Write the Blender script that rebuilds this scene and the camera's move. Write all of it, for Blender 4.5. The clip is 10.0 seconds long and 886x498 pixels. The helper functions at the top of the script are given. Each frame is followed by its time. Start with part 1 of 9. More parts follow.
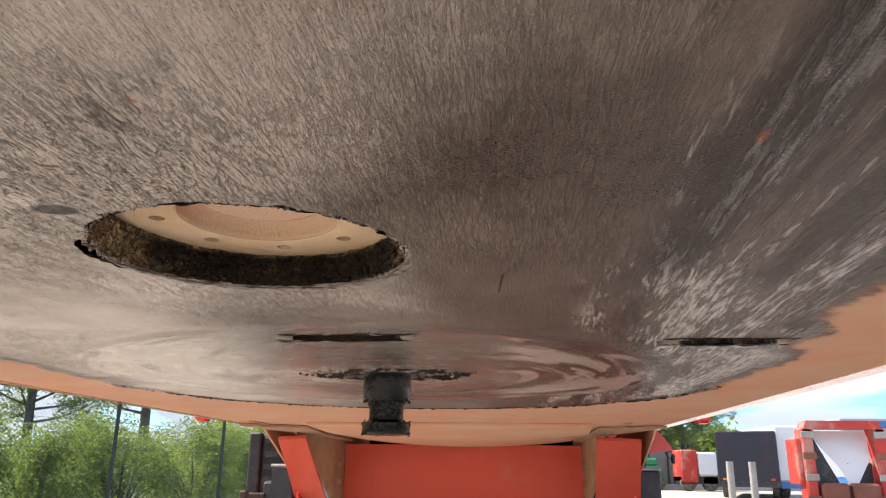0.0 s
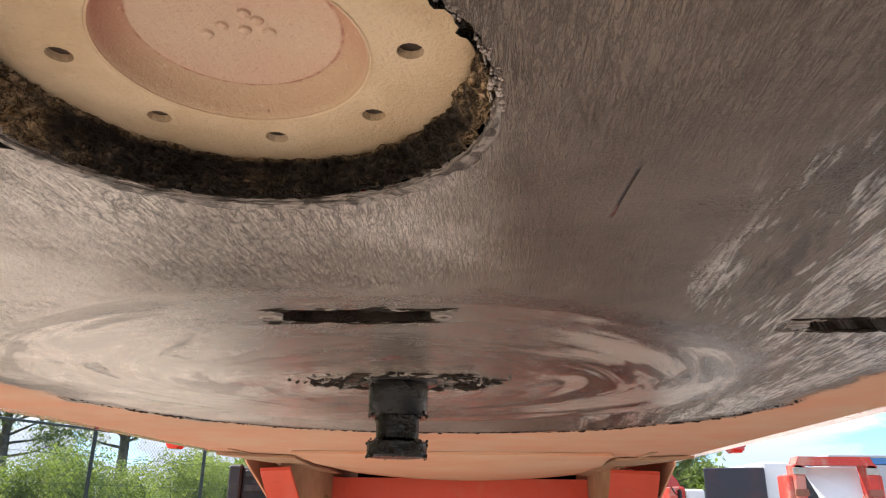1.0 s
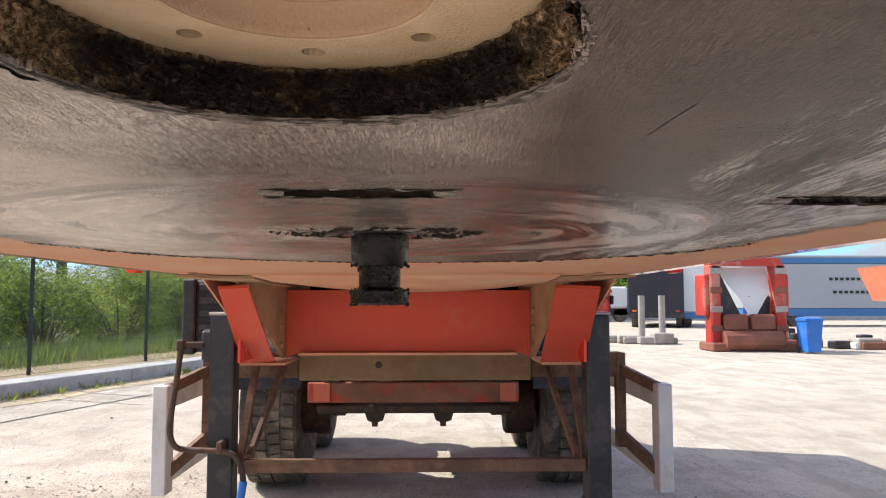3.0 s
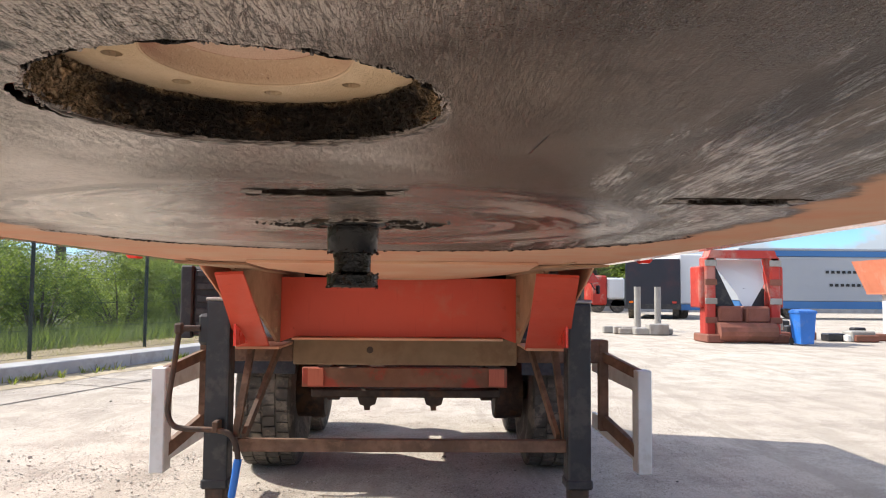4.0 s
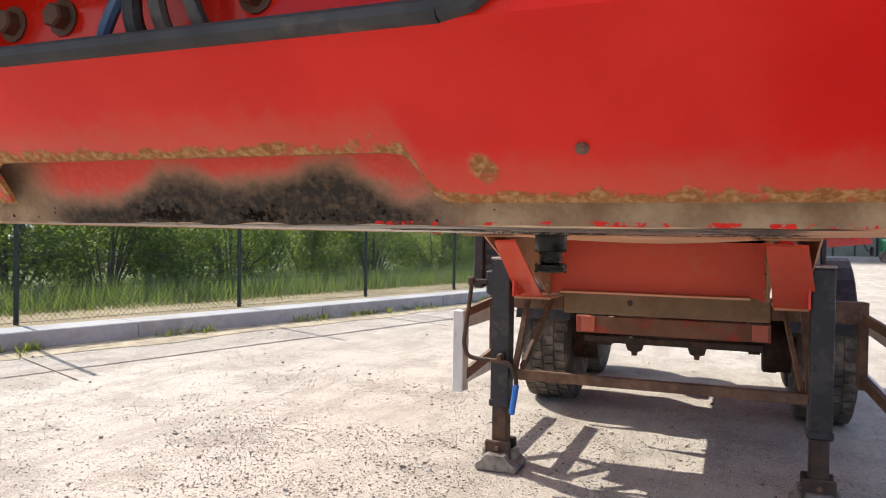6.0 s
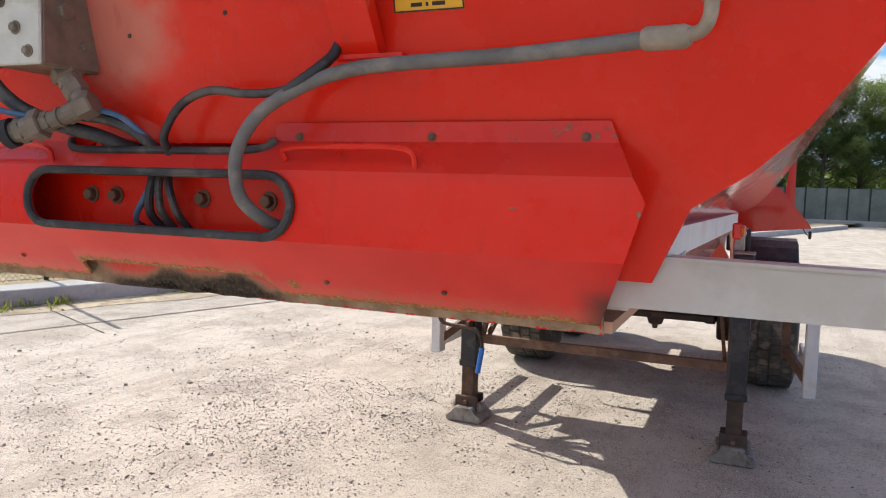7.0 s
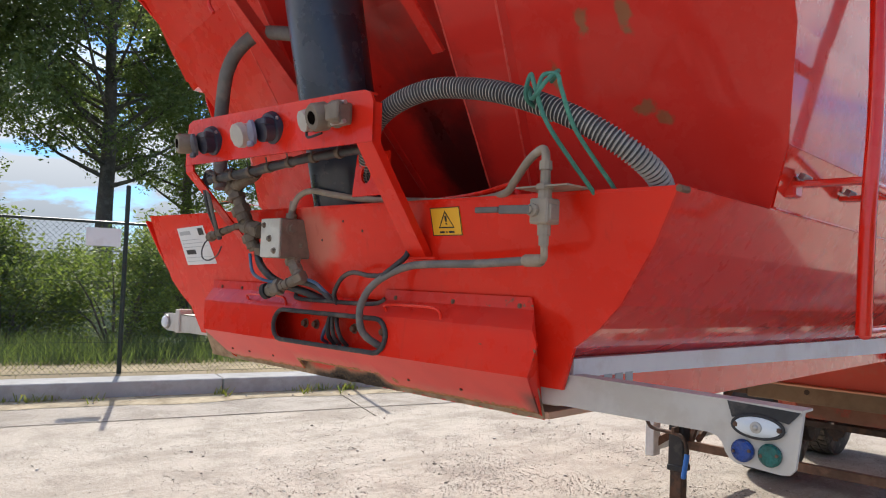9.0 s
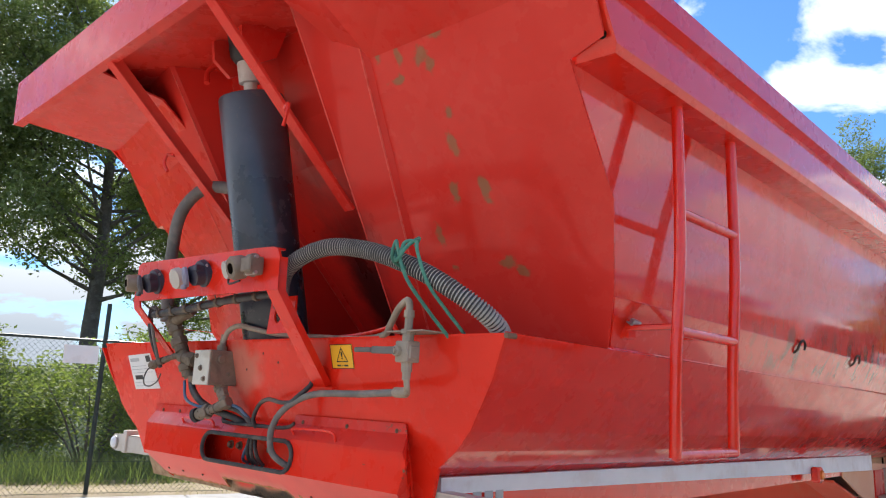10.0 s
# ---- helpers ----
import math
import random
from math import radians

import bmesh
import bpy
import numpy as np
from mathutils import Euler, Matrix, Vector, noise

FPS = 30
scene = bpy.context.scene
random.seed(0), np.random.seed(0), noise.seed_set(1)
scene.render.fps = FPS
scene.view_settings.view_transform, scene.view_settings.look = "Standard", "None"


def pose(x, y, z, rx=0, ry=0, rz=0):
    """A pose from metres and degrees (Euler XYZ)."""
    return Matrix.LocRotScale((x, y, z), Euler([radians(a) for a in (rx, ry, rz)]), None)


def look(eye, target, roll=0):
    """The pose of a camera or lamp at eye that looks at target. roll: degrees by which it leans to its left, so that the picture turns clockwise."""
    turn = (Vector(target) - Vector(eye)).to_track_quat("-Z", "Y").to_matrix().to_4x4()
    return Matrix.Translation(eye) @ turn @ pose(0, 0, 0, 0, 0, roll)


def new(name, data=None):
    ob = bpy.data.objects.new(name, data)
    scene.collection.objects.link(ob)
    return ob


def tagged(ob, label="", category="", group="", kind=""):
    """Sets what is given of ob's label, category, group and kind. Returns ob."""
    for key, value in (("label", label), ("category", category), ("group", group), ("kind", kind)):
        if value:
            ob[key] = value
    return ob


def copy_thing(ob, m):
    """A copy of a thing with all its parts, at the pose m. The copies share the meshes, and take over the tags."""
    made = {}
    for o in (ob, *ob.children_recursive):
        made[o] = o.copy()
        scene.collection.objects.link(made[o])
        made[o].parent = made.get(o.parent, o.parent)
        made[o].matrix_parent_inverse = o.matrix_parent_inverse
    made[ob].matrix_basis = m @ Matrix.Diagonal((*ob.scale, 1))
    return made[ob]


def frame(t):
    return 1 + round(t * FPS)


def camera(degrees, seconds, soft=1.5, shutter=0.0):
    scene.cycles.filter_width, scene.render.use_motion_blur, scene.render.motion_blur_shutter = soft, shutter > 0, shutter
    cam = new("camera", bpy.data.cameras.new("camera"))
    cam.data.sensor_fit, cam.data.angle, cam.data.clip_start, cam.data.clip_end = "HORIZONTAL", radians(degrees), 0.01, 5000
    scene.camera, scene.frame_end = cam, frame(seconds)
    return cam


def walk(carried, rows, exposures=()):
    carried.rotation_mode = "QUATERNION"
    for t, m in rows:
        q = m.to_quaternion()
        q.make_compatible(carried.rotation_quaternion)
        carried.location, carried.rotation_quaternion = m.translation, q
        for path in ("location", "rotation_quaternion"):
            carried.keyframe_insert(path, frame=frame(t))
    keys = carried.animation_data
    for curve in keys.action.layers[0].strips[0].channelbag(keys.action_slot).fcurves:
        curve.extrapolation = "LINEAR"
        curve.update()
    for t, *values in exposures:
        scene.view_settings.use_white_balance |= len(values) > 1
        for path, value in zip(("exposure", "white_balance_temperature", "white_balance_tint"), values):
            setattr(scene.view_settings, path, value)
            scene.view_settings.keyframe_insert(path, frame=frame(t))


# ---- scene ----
cam = camera(62.2, 10.0, soft=1.1)
PATH = [
    (0, (0.182, -1.153, 1.192), (0.022, 0.757, 1.765), 0.6),
    (0.5, (0.153, -1.007, 1.173), (0.012, 0.875, 1.835), 0.8),
    (1, (0.113, -0.924, 1.186), (-0.008, 0.96, 1.846), 0.7),
    (1.5, (0.084, -0.895, 1.209), (0.017, 1.004, 1.836), -0.0),
    (2, (0.07, -0.897, 1.237), (0.058, 1.044, 1.721), -0.2),
    (2.2, (0.064, -0.902, 1.24), (0.068, 1.058, 1.645), -0.3),
    (2.5, (0.054, -0.91, 1.244), (0.085, 1.079, 1.454), -0.5),
    (4, (0.107, -1.068, 1.234), (0.152, 0.928, 1.353), 0.5),
    (4.5, (0.152, -1.171, 1.23), (0.168, 0.826, 1.339), 0.7),
    (5, (0.237, -1.343, 1.254), (-0.008, 0.64, 1.342), 1.0),
    (5.5, (0.303, -1.54, 1.264), (-0.43, 0.32, 1.315), 1.2),
    (5.7, (0.331, -1.589, 1.277), (-0.412, 0.268, 1.3), 1.0),
    (6.8, (0.755, -2.106, 1.482), (-0.003, -0.262, 1.321), 1.6),
    (7, (0.851, -2.154, 1.499), (0.072, -0.319, 1.339), 1.8),
    (7.5, (1.028, -2.231, 1.541), (0.198, -0.419, 1.38), 1.7),
    (8, (1.197, -2.329, 1.554), (0.115, -0.655, 1.39), 1.9),
    (8.5, (1.399, -2.449, 1.578), (0.165, -0.883, 1.415), 2.1),
    (8.7, (1.464, -2.47, 1.6), (0.114, -0.998, 1.496), 1.5),
    (9, (1.6, -2.496, 1.609), (0.19, -1.08, 1.692), 2.1),
    (9.2, (1.686, -2.5, 1.625), (0.275, -1.085, 1.704), 2.0),
    (9.5, (1.831, -2.507, 1.625), (0.435, -1.097, 1.878), 2.3),
    (9.7, (1.901, -2.509, 1.642), (0.519, -1.11, 2.01), 2.2),
    (10, (1.979, -2.541, 1.644), (0.604, -1.143, 2.039), 2.4),
]
EXPOSURES = [(0, 1.33), (0.5, 1.46), (1.5, 1.36), (2.0, 1.31), (2.5, 0.98), (4.0, 0.96), (4.5, 0.90), (5.0, 0.92), (5.5, 0.93), (7.0, 0.72), (8.0, 0.72), (8.5, 0.55), (9.0, 0.55), (9.5, 0.85), (10.0, 0.92)]
walk(cam, [(t, look(eye, target, roll)) for t, eye, target, roll in PATH], EXPOSURES)

# ---------------------------------------------------------------- light
world = bpy.data.worlds.new("world")
scene.world = world
world.use_nodes = True
SUN = Vector((-0.92, 0.42, 1.02)).normalized()      # towards the sun


def build_sky():
    nt = world.node_tree
    nt.nodes.clear()
    out = nt.nodes.new("ShaderNodeOutputWorld")
    bg = nt.nodes.new("ShaderNodeBackground")
    sky = nt.nodes.new("ShaderNodeTexSky")
    sky.sky_type = "NISHITA"
    sky.sun_disc = False
    sky.sun_elevation = math.asin(SUN.z)
    sky.sun_rotation = math.atan2(SUN.x, SUN.y)
    sky.air_density, sky.dust_density, sky.ozone_density = 1.0, 0.1, 4.0
    tc = nt.nodes.new("ShaderNodeTexCoord")
    # broken cumulus: noise on the sky dome, flattened towards the horizon
    sep = nt.nodes.new("ShaderNodeSeparateXYZ")
    nt.links.new(tc.outputs["Generated"], sep.inputs[0])
    add = nt.nodes.new("ShaderNodeMath"); add.operation = "ADD"; add.inputs[1].default_value = 0.28
    nt.links.new(sep.outputs["Z"], add.inputs[0])
    div = nt.nodes.new("ShaderNodeVectorMath"); div.operation = "DIVIDE"
    comb = nt.nodes.new("ShaderNodeCombineXYZ")
    for k in range(3):
        nt.links.new(add.outputs[0], comb.inputs[k])
    nt.links.new(tc.outputs["Generated"], div.inputs[0])
    nt.links.new(comb.outputs[0], div.inputs[1])
    noi = nt.nodes.new("ShaderNodeTexNoise")
    noi.inputs["Scale"].default_value = 2.3
    noi.inputs["Detail"].default_value = 7
    noi.inputs["Roughness"].default_value = 0.55
    noi.inputs["Distortion"].default_value = 0.25
    drift = nt.nodes.new("ShaderNodeVectorMath"); drift.operation = "ADD"
    drift.inputs[1].default_value = (0.016, -0.216, 0.048)
    nt.links.new(div.outputs[0], drift.inputs[0])
    nt.links.new(drift.outputs[0], noi.inputs["Vector"])
    ramp = nt.nodes.new("ShaderNodeValToRGB")
    ramp.color_ramp.elements[0].position, ramp.color_ramp.elements[1].position = 0.505, 0.60
    # more cloud towards the horizon
    low = nt.nodes.new("ShaderNodeMapRange")
    nt.links.new(sep.outputs["Z"], low.inputs[0])
    for k, v in enumerate((0.0, 0.38, 0.085, 0.0), 1):
        low.inputs[k].default_value = v
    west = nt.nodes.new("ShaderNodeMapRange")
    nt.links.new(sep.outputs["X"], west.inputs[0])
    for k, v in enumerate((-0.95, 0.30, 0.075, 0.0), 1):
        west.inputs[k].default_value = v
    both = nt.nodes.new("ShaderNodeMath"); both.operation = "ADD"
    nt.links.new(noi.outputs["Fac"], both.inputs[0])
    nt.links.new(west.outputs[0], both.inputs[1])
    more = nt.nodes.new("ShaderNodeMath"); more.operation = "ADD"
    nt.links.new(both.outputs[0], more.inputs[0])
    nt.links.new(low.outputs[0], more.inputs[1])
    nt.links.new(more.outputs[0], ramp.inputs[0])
    mix = nt.nodes.new("ShaderNodeMixRGB")
    # grey cloud bases low down, bright heads higher up
    rise = nt.nodes.new("ShaderNodeMapRange")
    nt.links.new(sep.outputs["Z"], rise.inputs[0])
    rise.inputs[1].default_value, rise.inputs[2].default_value = 0.06, 0.40
    tone = nt.nodes.new("ShaderNodeMixRGB")
    tone.inputs[1].default_value, tone.inputs[2].default_value = (2.7, 3.05, 3.5, 1), (9.6, 9.7, 10.0, 1)
    nt.links.new(rise.outputs[0], tone.inputs[0])
    nt.links.new(tone.outputs[0], mix.inputs[2])
    nt.links.new(ramp.outputs[0], mix.inputs[0])
    tint = nt.nodes.new("ShaderNodeMixRGB"); tint.blend_type = "MULTIPLY"; tint.inputs[0].default_value = 1.0
    tint.inputs[2].default_value = (0.50, 0.72, 0.97, 1)      # clear air between the clouds
    nt.links.new(sky.outputs[0], tint.inputs[1])
    nt.links.new(tint.outputs[0], mix.inputs[1])
    nt.links.new(mix.outputs[0], bg.inputs[0])
    bg.inputs[1].default_value = 0.12
    nt.links.new(bg.outputs[0], out.inputs[0])


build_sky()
sun = new("sun", bpy.data.lights.new("sun", "SUN"))
sun.data.energy, sun.data.angle, sun.data.color = 3.9, radians(0.53), (1.0, 0.95, 0.87)
sun.matrix_world = look(SUN * 30, (0, 0, 0))

# ---------------------------------------------------------------- materials
class Nodes:
    """A short hand for node materials."""

    def __init__(self, name):
        self.m = bpy.data.materials.new(name)
        self.m.use_nodes = True
        self.t = self.m.node_tree
        self.p = self.t.nodes["Principled BSDF"]
        self.tc = self.t.nodes.new("ShaderNodeTexCoord")

    def n(self, kind, **sets):
        node = self.t.nodes.new("ShaderNode" + kind)
        for k, v in sets.items():
            if k == "op":
                node.operation = v
            elif k == "typ":
                node.feature = v
            elif k == "blend":
                node.blend_type = v
        return node

    def put(self, sock, v):
        if isinstance(v, bpy.types.NodeSocket):
            self.t.links.new(v, sock)
        else:
            sock.default_value = v

    def coords(self, scale=(1, 1, 1), rot=0.0):
        mp = self.n("Mapping")
        mp.inputs["Scale"].default_value = scale
        mp.inputs["Rotation"].default_value = (0, 0, rot)
        self.t.links.new(self.tc.outputs["Object"], mp.inputs[0])
        return mp.outputs[0]

    def noise(self, scale, detail=5, rough=0.55, vec=None, dist=0.0):
        nd = self.n("TexNoise")
        nd.inputs["Scale"].default_value = scale
        nd.inputs["Detail"].default_value = detail
        nd.inputs["Roughness"].default_value = rough
        nd.inputs["Distortion"].default_value = dist
        self.t.links.new(vec if vec is not None else self.tc.outputs["Object"], nd.inputs["Vector"])
        return nd.outputs["Fac"]

    def math(self, op, a, b=0.0, c=0.0):
        nd = self.n("Math", op=op)
        for k, v in enumerate((a, b, c)):
            self.put(nd.inputs[k], v)
        return nd.outputs[0]

    def ramp(self, fac, lo, hi, a=0.0, b=1.0):
        nd = self.n("MapRange")
        nd.interpolation_type = "SMOOTHSTEP"
        for k, v in enumerate((fac, lo, hi, a, b)):
            self.put(nd.inputs[k], v)
        return nd.outputs[0]

    def mix(self, fac, a, b, blend="MIX"):
        nd = self.n("MixRGB", blend=blend)
        self.put(nd.inputs[0], fac)
        for k, v in ((1, a), (2, b)):
            self.put(nd.inputs[k], (*v, 1) if isinstance(v, tuple) else v)
        return nd.outputs[0]

    def xyz(self):
        s = self.n("SeparateXYZ")
        self.t.links.new(self.tc.outputs["Object"], s.inputs[0])
        return s.outputs[0], s.outputs[1], s.outputs[2]

    def slant(self, way, along, across):
        """Flat coordinates turned so that the first runs along way, drawn out by the two scales."""
        x, y, _ = self.xyz()
        u = self.math("ADD", self.math("MULTIPLY", x, way[0] * along), self.math("MULTIPLY", y, way[1] * along))
        v = self.math("ADD", self.math("MULTIPLY", x, -way[1] * across), self.math("MULTIPLY", y, way[0] * across))
        c = self.n("CombineXYZ")
        self.put(c.inputs[0], u)
        self.put(c.inputs[1], v)
        return c.outputs[0]

    def length2(self, x, y, cx, cy):
        a = self.math("SUBTRACT", x, cx)
        b = self.math("SUBTRACT", y, cy)
        return self.math("SQRT", self.math("ADD", self.math("MULTIPLY", a, a), self.math("MULTIPLY", b, b)))

    def bump(self, height, strength=0.3, distance=0.01, below=None):
        nd = self.n("Bump")
        nd.inputs["Strength"].default_value = strength
        nd.inputs["Distance"].default_value = distance
        self.t.links.new(height, nd.inputs["Height"])
        if below is not None:
            self.t.links.new(below, nd.inputs["Normal"])
        return nd.outputs[0]

    def done(self, color=None, rough=None, metal=None, normal=None, spec=None, coat=None, coat_rough=None):
        for key, v in (("Base Color", color), ("Roughness", rough), ("Metallic", metal), ("Normal", normal),
                       ("Specular IOR Level", spec), ("Coat Weight", coat), ("Coat Roughness", coat_rough)):
            if v is not None:
                self.put(self.p.inputs[key], (*v, 1) if isinstance(v, tuple) else v)
        return self.m


def plain(name, color, rough=0.5, metal=0.0, vary=0.25, scale=30.0, bump=0.15, dirt=None, dirt_amount=0.4):
    """A surface of one colour with grain at two scales, and dirt in patches."""
    k = Nodes(name)
    a, b = k.noise(scale, 6), k.noise(scale * 0.13, 4)
    dark = tuple(c * (1 - vary) for c in color)
    lite = tuple(min(1, c * (1 + vary)) for c in color)
    col = k.mix(k.ramp(b, 0.3, 0.7), dark, lite)
    col = k.mix(k.ramp(a, 0.35, 0.75, 0, 0.5), col, tuple(c * (1 - vary * 1.2) for c in color))
    if dirt:
        col = k.mix(k.ramp(k.noise(scale * 0.3, 8, 0.65), 0.5, 0.62, 0, dirt_amount), col, dirt)
    return k.done(col, k.ramp(a, 0.2, 0.8, max(0.03, rough - 0.1), min(1, rough + 0.12)), metal, k.bump(a, bump, 0.004))


def red_paint(name, dust=0.3, worn=0.0, gloss=0.5, least=0.0, smudge=False, mud=False, chips=False, faded=False, runs=True, spots=()):
    """Red lacquer with a film of pale dust, scratches and a few worn spots."""
    k = Nodes(name)
    big, mid, fine = k.noise(1.7, 5), k.noise(9, 7, 0.62), k.noise(140, 4)
    col = k.mix(k.ramp(big, 0.3, 0.7), (0.70, 0.017, 0.006), (0.78, 0.023, 0.008))
    if faded:
        col = k.mix(k.ramp(k.noise(2.6, 6), 0.3, 0.7), (0.66, 0.028, 0.018), (0.72, 0.046, 0.034))
    film = k.math("MULTIPLY", k.ramp(k.math("ADD", k.math("MULTIPLY", big, 0.5), k.math("MULTIPLY", mid, 0.5)), 0.40, 0.72), dust)
    if least:
        film = k.math("MAXIMUM", film, least)
    col = k.mix(film, col, (0.56, 0.24, 0.15))
    col = k.mix(k.ramp(fine, 0.62, 0.75, 0, 0.05), col, (0.65, 0.40, 0.30))
    if mud:            # splashes along the fold of the side wall
        x, y, z = k.xyz()
        run = k.noise(1.0, 6, 0.65, k.coords((16, 16, 5)))
        on = k.math("MULTIPLY", k.math("MULTIPLY", k.ramp(z, 1.76, 1.80), k.ramp(z, 1.86, 1.98, 1, 0)), k.ramp(run, 0.51, 0.60, 0, 0.85))
        col = k.mix(k.math("MULTIPLY", on, k.ramp(y, -0.5, 0.1)), col, (0.16, 0.075, 0.045))
    if smudge:         # beige dust round the valve block
        x, y, z = k.xyz()
        near = k.math("ADD", k.length2(k.math("MULTIPLY", x, 0.8), z, 0.0, 1.700), k.math("MULTIPLY", k.math("SUBTRACT", mid, 0.5), 0.16))
        col = k.mix(k.ramp(near, 0.02, 0.105, 0.50, 0), col, (0.50, 0.34, 0.24))
    if runs:
        streak = k.noise(5, 5, 0.6, k.coords((9, 9, 0.7)))
        col = k.mix(k.ramp(streak, 0.58, 0.72, 0, 0.18 * (1 if dust else 0)), col, (0.33, 0.03, 0.02))
    else:              # a few short scratches down to the primer
        nick = k.noise(1, 4, 0.6, k.coords((34, 8, 60), 0.4))
        col = k.mix(k.math("MULTIPLY", k.ramp(nick, 0.735, 0.76, 0, 0.6), k.ramp(k.noise(1.3, 3), 0.5, 0.6)), col, (0.52, 0.36, 0.29))
    if spots:          # rubbed patches where the paint has gone olive-brown
        x, y, z = k.xyz()
        jag = k.math("MULTIPLY", k.math("SUBTRACT", k.noise(30, 6, 0.62), 0.5), 0.050)
        far = None
        for cx, cz, rx, rz in spots:
            d = k.length2(k.math("DIVIDE", k.math("SUBTRACT", x, cx), rx), k.math("DIVIDE", k.math("SUBTRACT", z, cz), rz), 0.0, 0.0)
            d = k.math("MULTIPLY", k.math("SUBTRACT", d, 1.0), min(rx, rz))
            far = d if far is None else k.math("MINIMUM", far, d)
        on = k.ramp(k.math("ADD", far, jag), -0.006, 0.004, 0.80, 0)
        col = k.mix(on, col, k.mix(k.ramp(mid, 0.35, 0.65), (0.30, 0.125, 0.055), (0.24, 0.150, 0.070)))
    if worn:
        spot = k.math("MULTIPLY", k.ramp(k.noise(9, 5, 0.55, k.coords((1.4, 1.4, 0.75))), 0.61, 0.69, 0, worn), k.ramp(k.noise(2.1, 3), 0.45, 0.53))
        col = k.mix(spot, col, (0.26, 0.125, 0.052))
    if chips:          # paint flaked off round the screws and along the folded edges
        x, y, z = k.xyz()
        flake = k.noise(34, 8, 0.66, k.coords((1, 1, 1.6)))
        top = k.math("MULTIPLY", k.ramp(z, 1.545, 1.578), k.ramp(x, 0.36, 0.72, 0.07, 0.16))
        side = k.ramp(x, 0.723, 0.745, 0, 0.16)
        bare = k.ramp(k.math("ADD", flake, k.math("MAXIMUM", top, side)), 0.690, 0.708)
        col = k.mix(bare, col, k.mix(k.ramp(fine, 0.35, 0.65), (0.30, 0.165, 0.095), (0.17, 0.085, 0.045)))
        # darker, more purple red above the fold
        above_fold = k.math("MULTIPLY", k.ramp(z, 1.500, 1.530), k.ramp(k.noise(6, 5), 0.3, 0.7, 0.15, 0.45))
        col = k.mix(above_fold, col, (0.40, 0.045, 0.045))
    rough = k.math("ADD", k.ramp(mid, 0.3, 0.7, 0.20, 0.34), k.math("MULTIPLY", film, 0.5))
    nrm = k.bump(k.noise(3.2, 3), 0.10, 0.02, k.bump(fine, 0.05, 0.001))
    return k.done(col, rough, 0.0, nrm, 0.14, gloss, 0.05)


M = {}
M["red"] = red_paint("red_paint", 0.06, 0.0, 0.22, 0.0, True)
M["red_bumper"] = red_paint("red_paint_chipped", 0.08, 0.0, 0.16, 0.0, False, False, True)
SPOTS = [(0.66, 2.52, 0.030, 0.018), (0.70, 2.53, 0.014, 0.035), (0.685, 2.48, 0.009, 0.020), (0.615, 2.50, 0.010, 0.022), (0.655, 2.43, 0.022, 0.009), (0.755, 2.46, 0.026, 0.016),
         (0.775, 2.435, 0.012, 0.018), (0.815, 2.49, 0.022, 0.009), (0.90, 2.52, 0.012, 0.022), (0.765, 2.26, 0.014, 0.024), (0.785, 2.33, 0.010, 0.010), (0.815, 2.155, 0.017, 0.028),
         (0.72, 2.16, 0.014, 0.024), (0.62, 2.075, 0.012, 0.026), (0.815, 1.985, 0.022, 0.012), (0.85, 1.965, 0.016, 0.014), (0.63, 1.99, 0.012, 0.010)]
M["red_body"] = red_paint("red_paint_body", 0.03, 0.0, 0.22, faded=True, runs=False, spots=SPOTS)
M["red_top"] = red_paint("red_paint_top", 0.10, 0.0, 0.04, faded=True, runs=False)
M["red_low"] = red_paint("red_paint_low", 0.03, 0.0, 0.75, runs=False)
M["red_side"] = red_paint("red_paint_side", 0.05, 0.0, 1.0, 0.0, False, True, runs=False)


# paler red for rubbed fold edges, with their highlight put into the colour
M["red_edge"] = plain("rubbed_red_highlight", (0.74, 0.085, 0.062), 0.28, 0, 0.12, 30, 0.05)


def shaded_oily_red():
    """Red wall behind the ram, blackened low down beside it: shade and an oily smear painted as one."""
    k = Nodes("red_paint_oil_shade")
    x, y, z = k.xyz()
    big, n, f = k.noise(1.7, 5), k.noise(7, 7, 0.6), k.noise(60, 5)
    col = k.mix(k.ramp(big, 0.3, 0.7), (0.64, 0.026, 0.017), (0.70, 0.040, 0.029))
    # one black mask holds the ram's shade along with the oily smear
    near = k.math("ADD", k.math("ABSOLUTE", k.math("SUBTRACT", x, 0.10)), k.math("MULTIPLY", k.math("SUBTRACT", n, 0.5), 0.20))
    oil_shade = k.math("MULTIPLY", k.ramp(near, 0.17, 0.31, 0.94, 0.0), k.ramp(k.math("ADD", z, k.math("MULTIPLY", n, 0.4)), 2.20, 2.66, 1.0, 0.0))
    col = k.mix(oil_shade, col, (0.016, 0.011, 0.012))
    col = k.mix(k.ramp(f, 0.62, 0.75, 0, 0.08), col, (0.40, 0.15, 0.10))
    return k.done(col, k.ramp(n, 0.3, 0.7, 0.26, 0.42), 0, k.bump(k.noise(3.2, 3), 0.10, 0.02, k.bump(f, 0.06, 0.001)), 0.18, 0.15, 0.08)


M["red_oily"] = shaded_oily_red()
M["red_brown"] = red_paint("red_paint_muddy", 0.85, 0.0, 0.0, 0.72)
M["red_caked"] = red_paint("red_paint_caked", 0.6, 0.0, 0.1, 0.38)


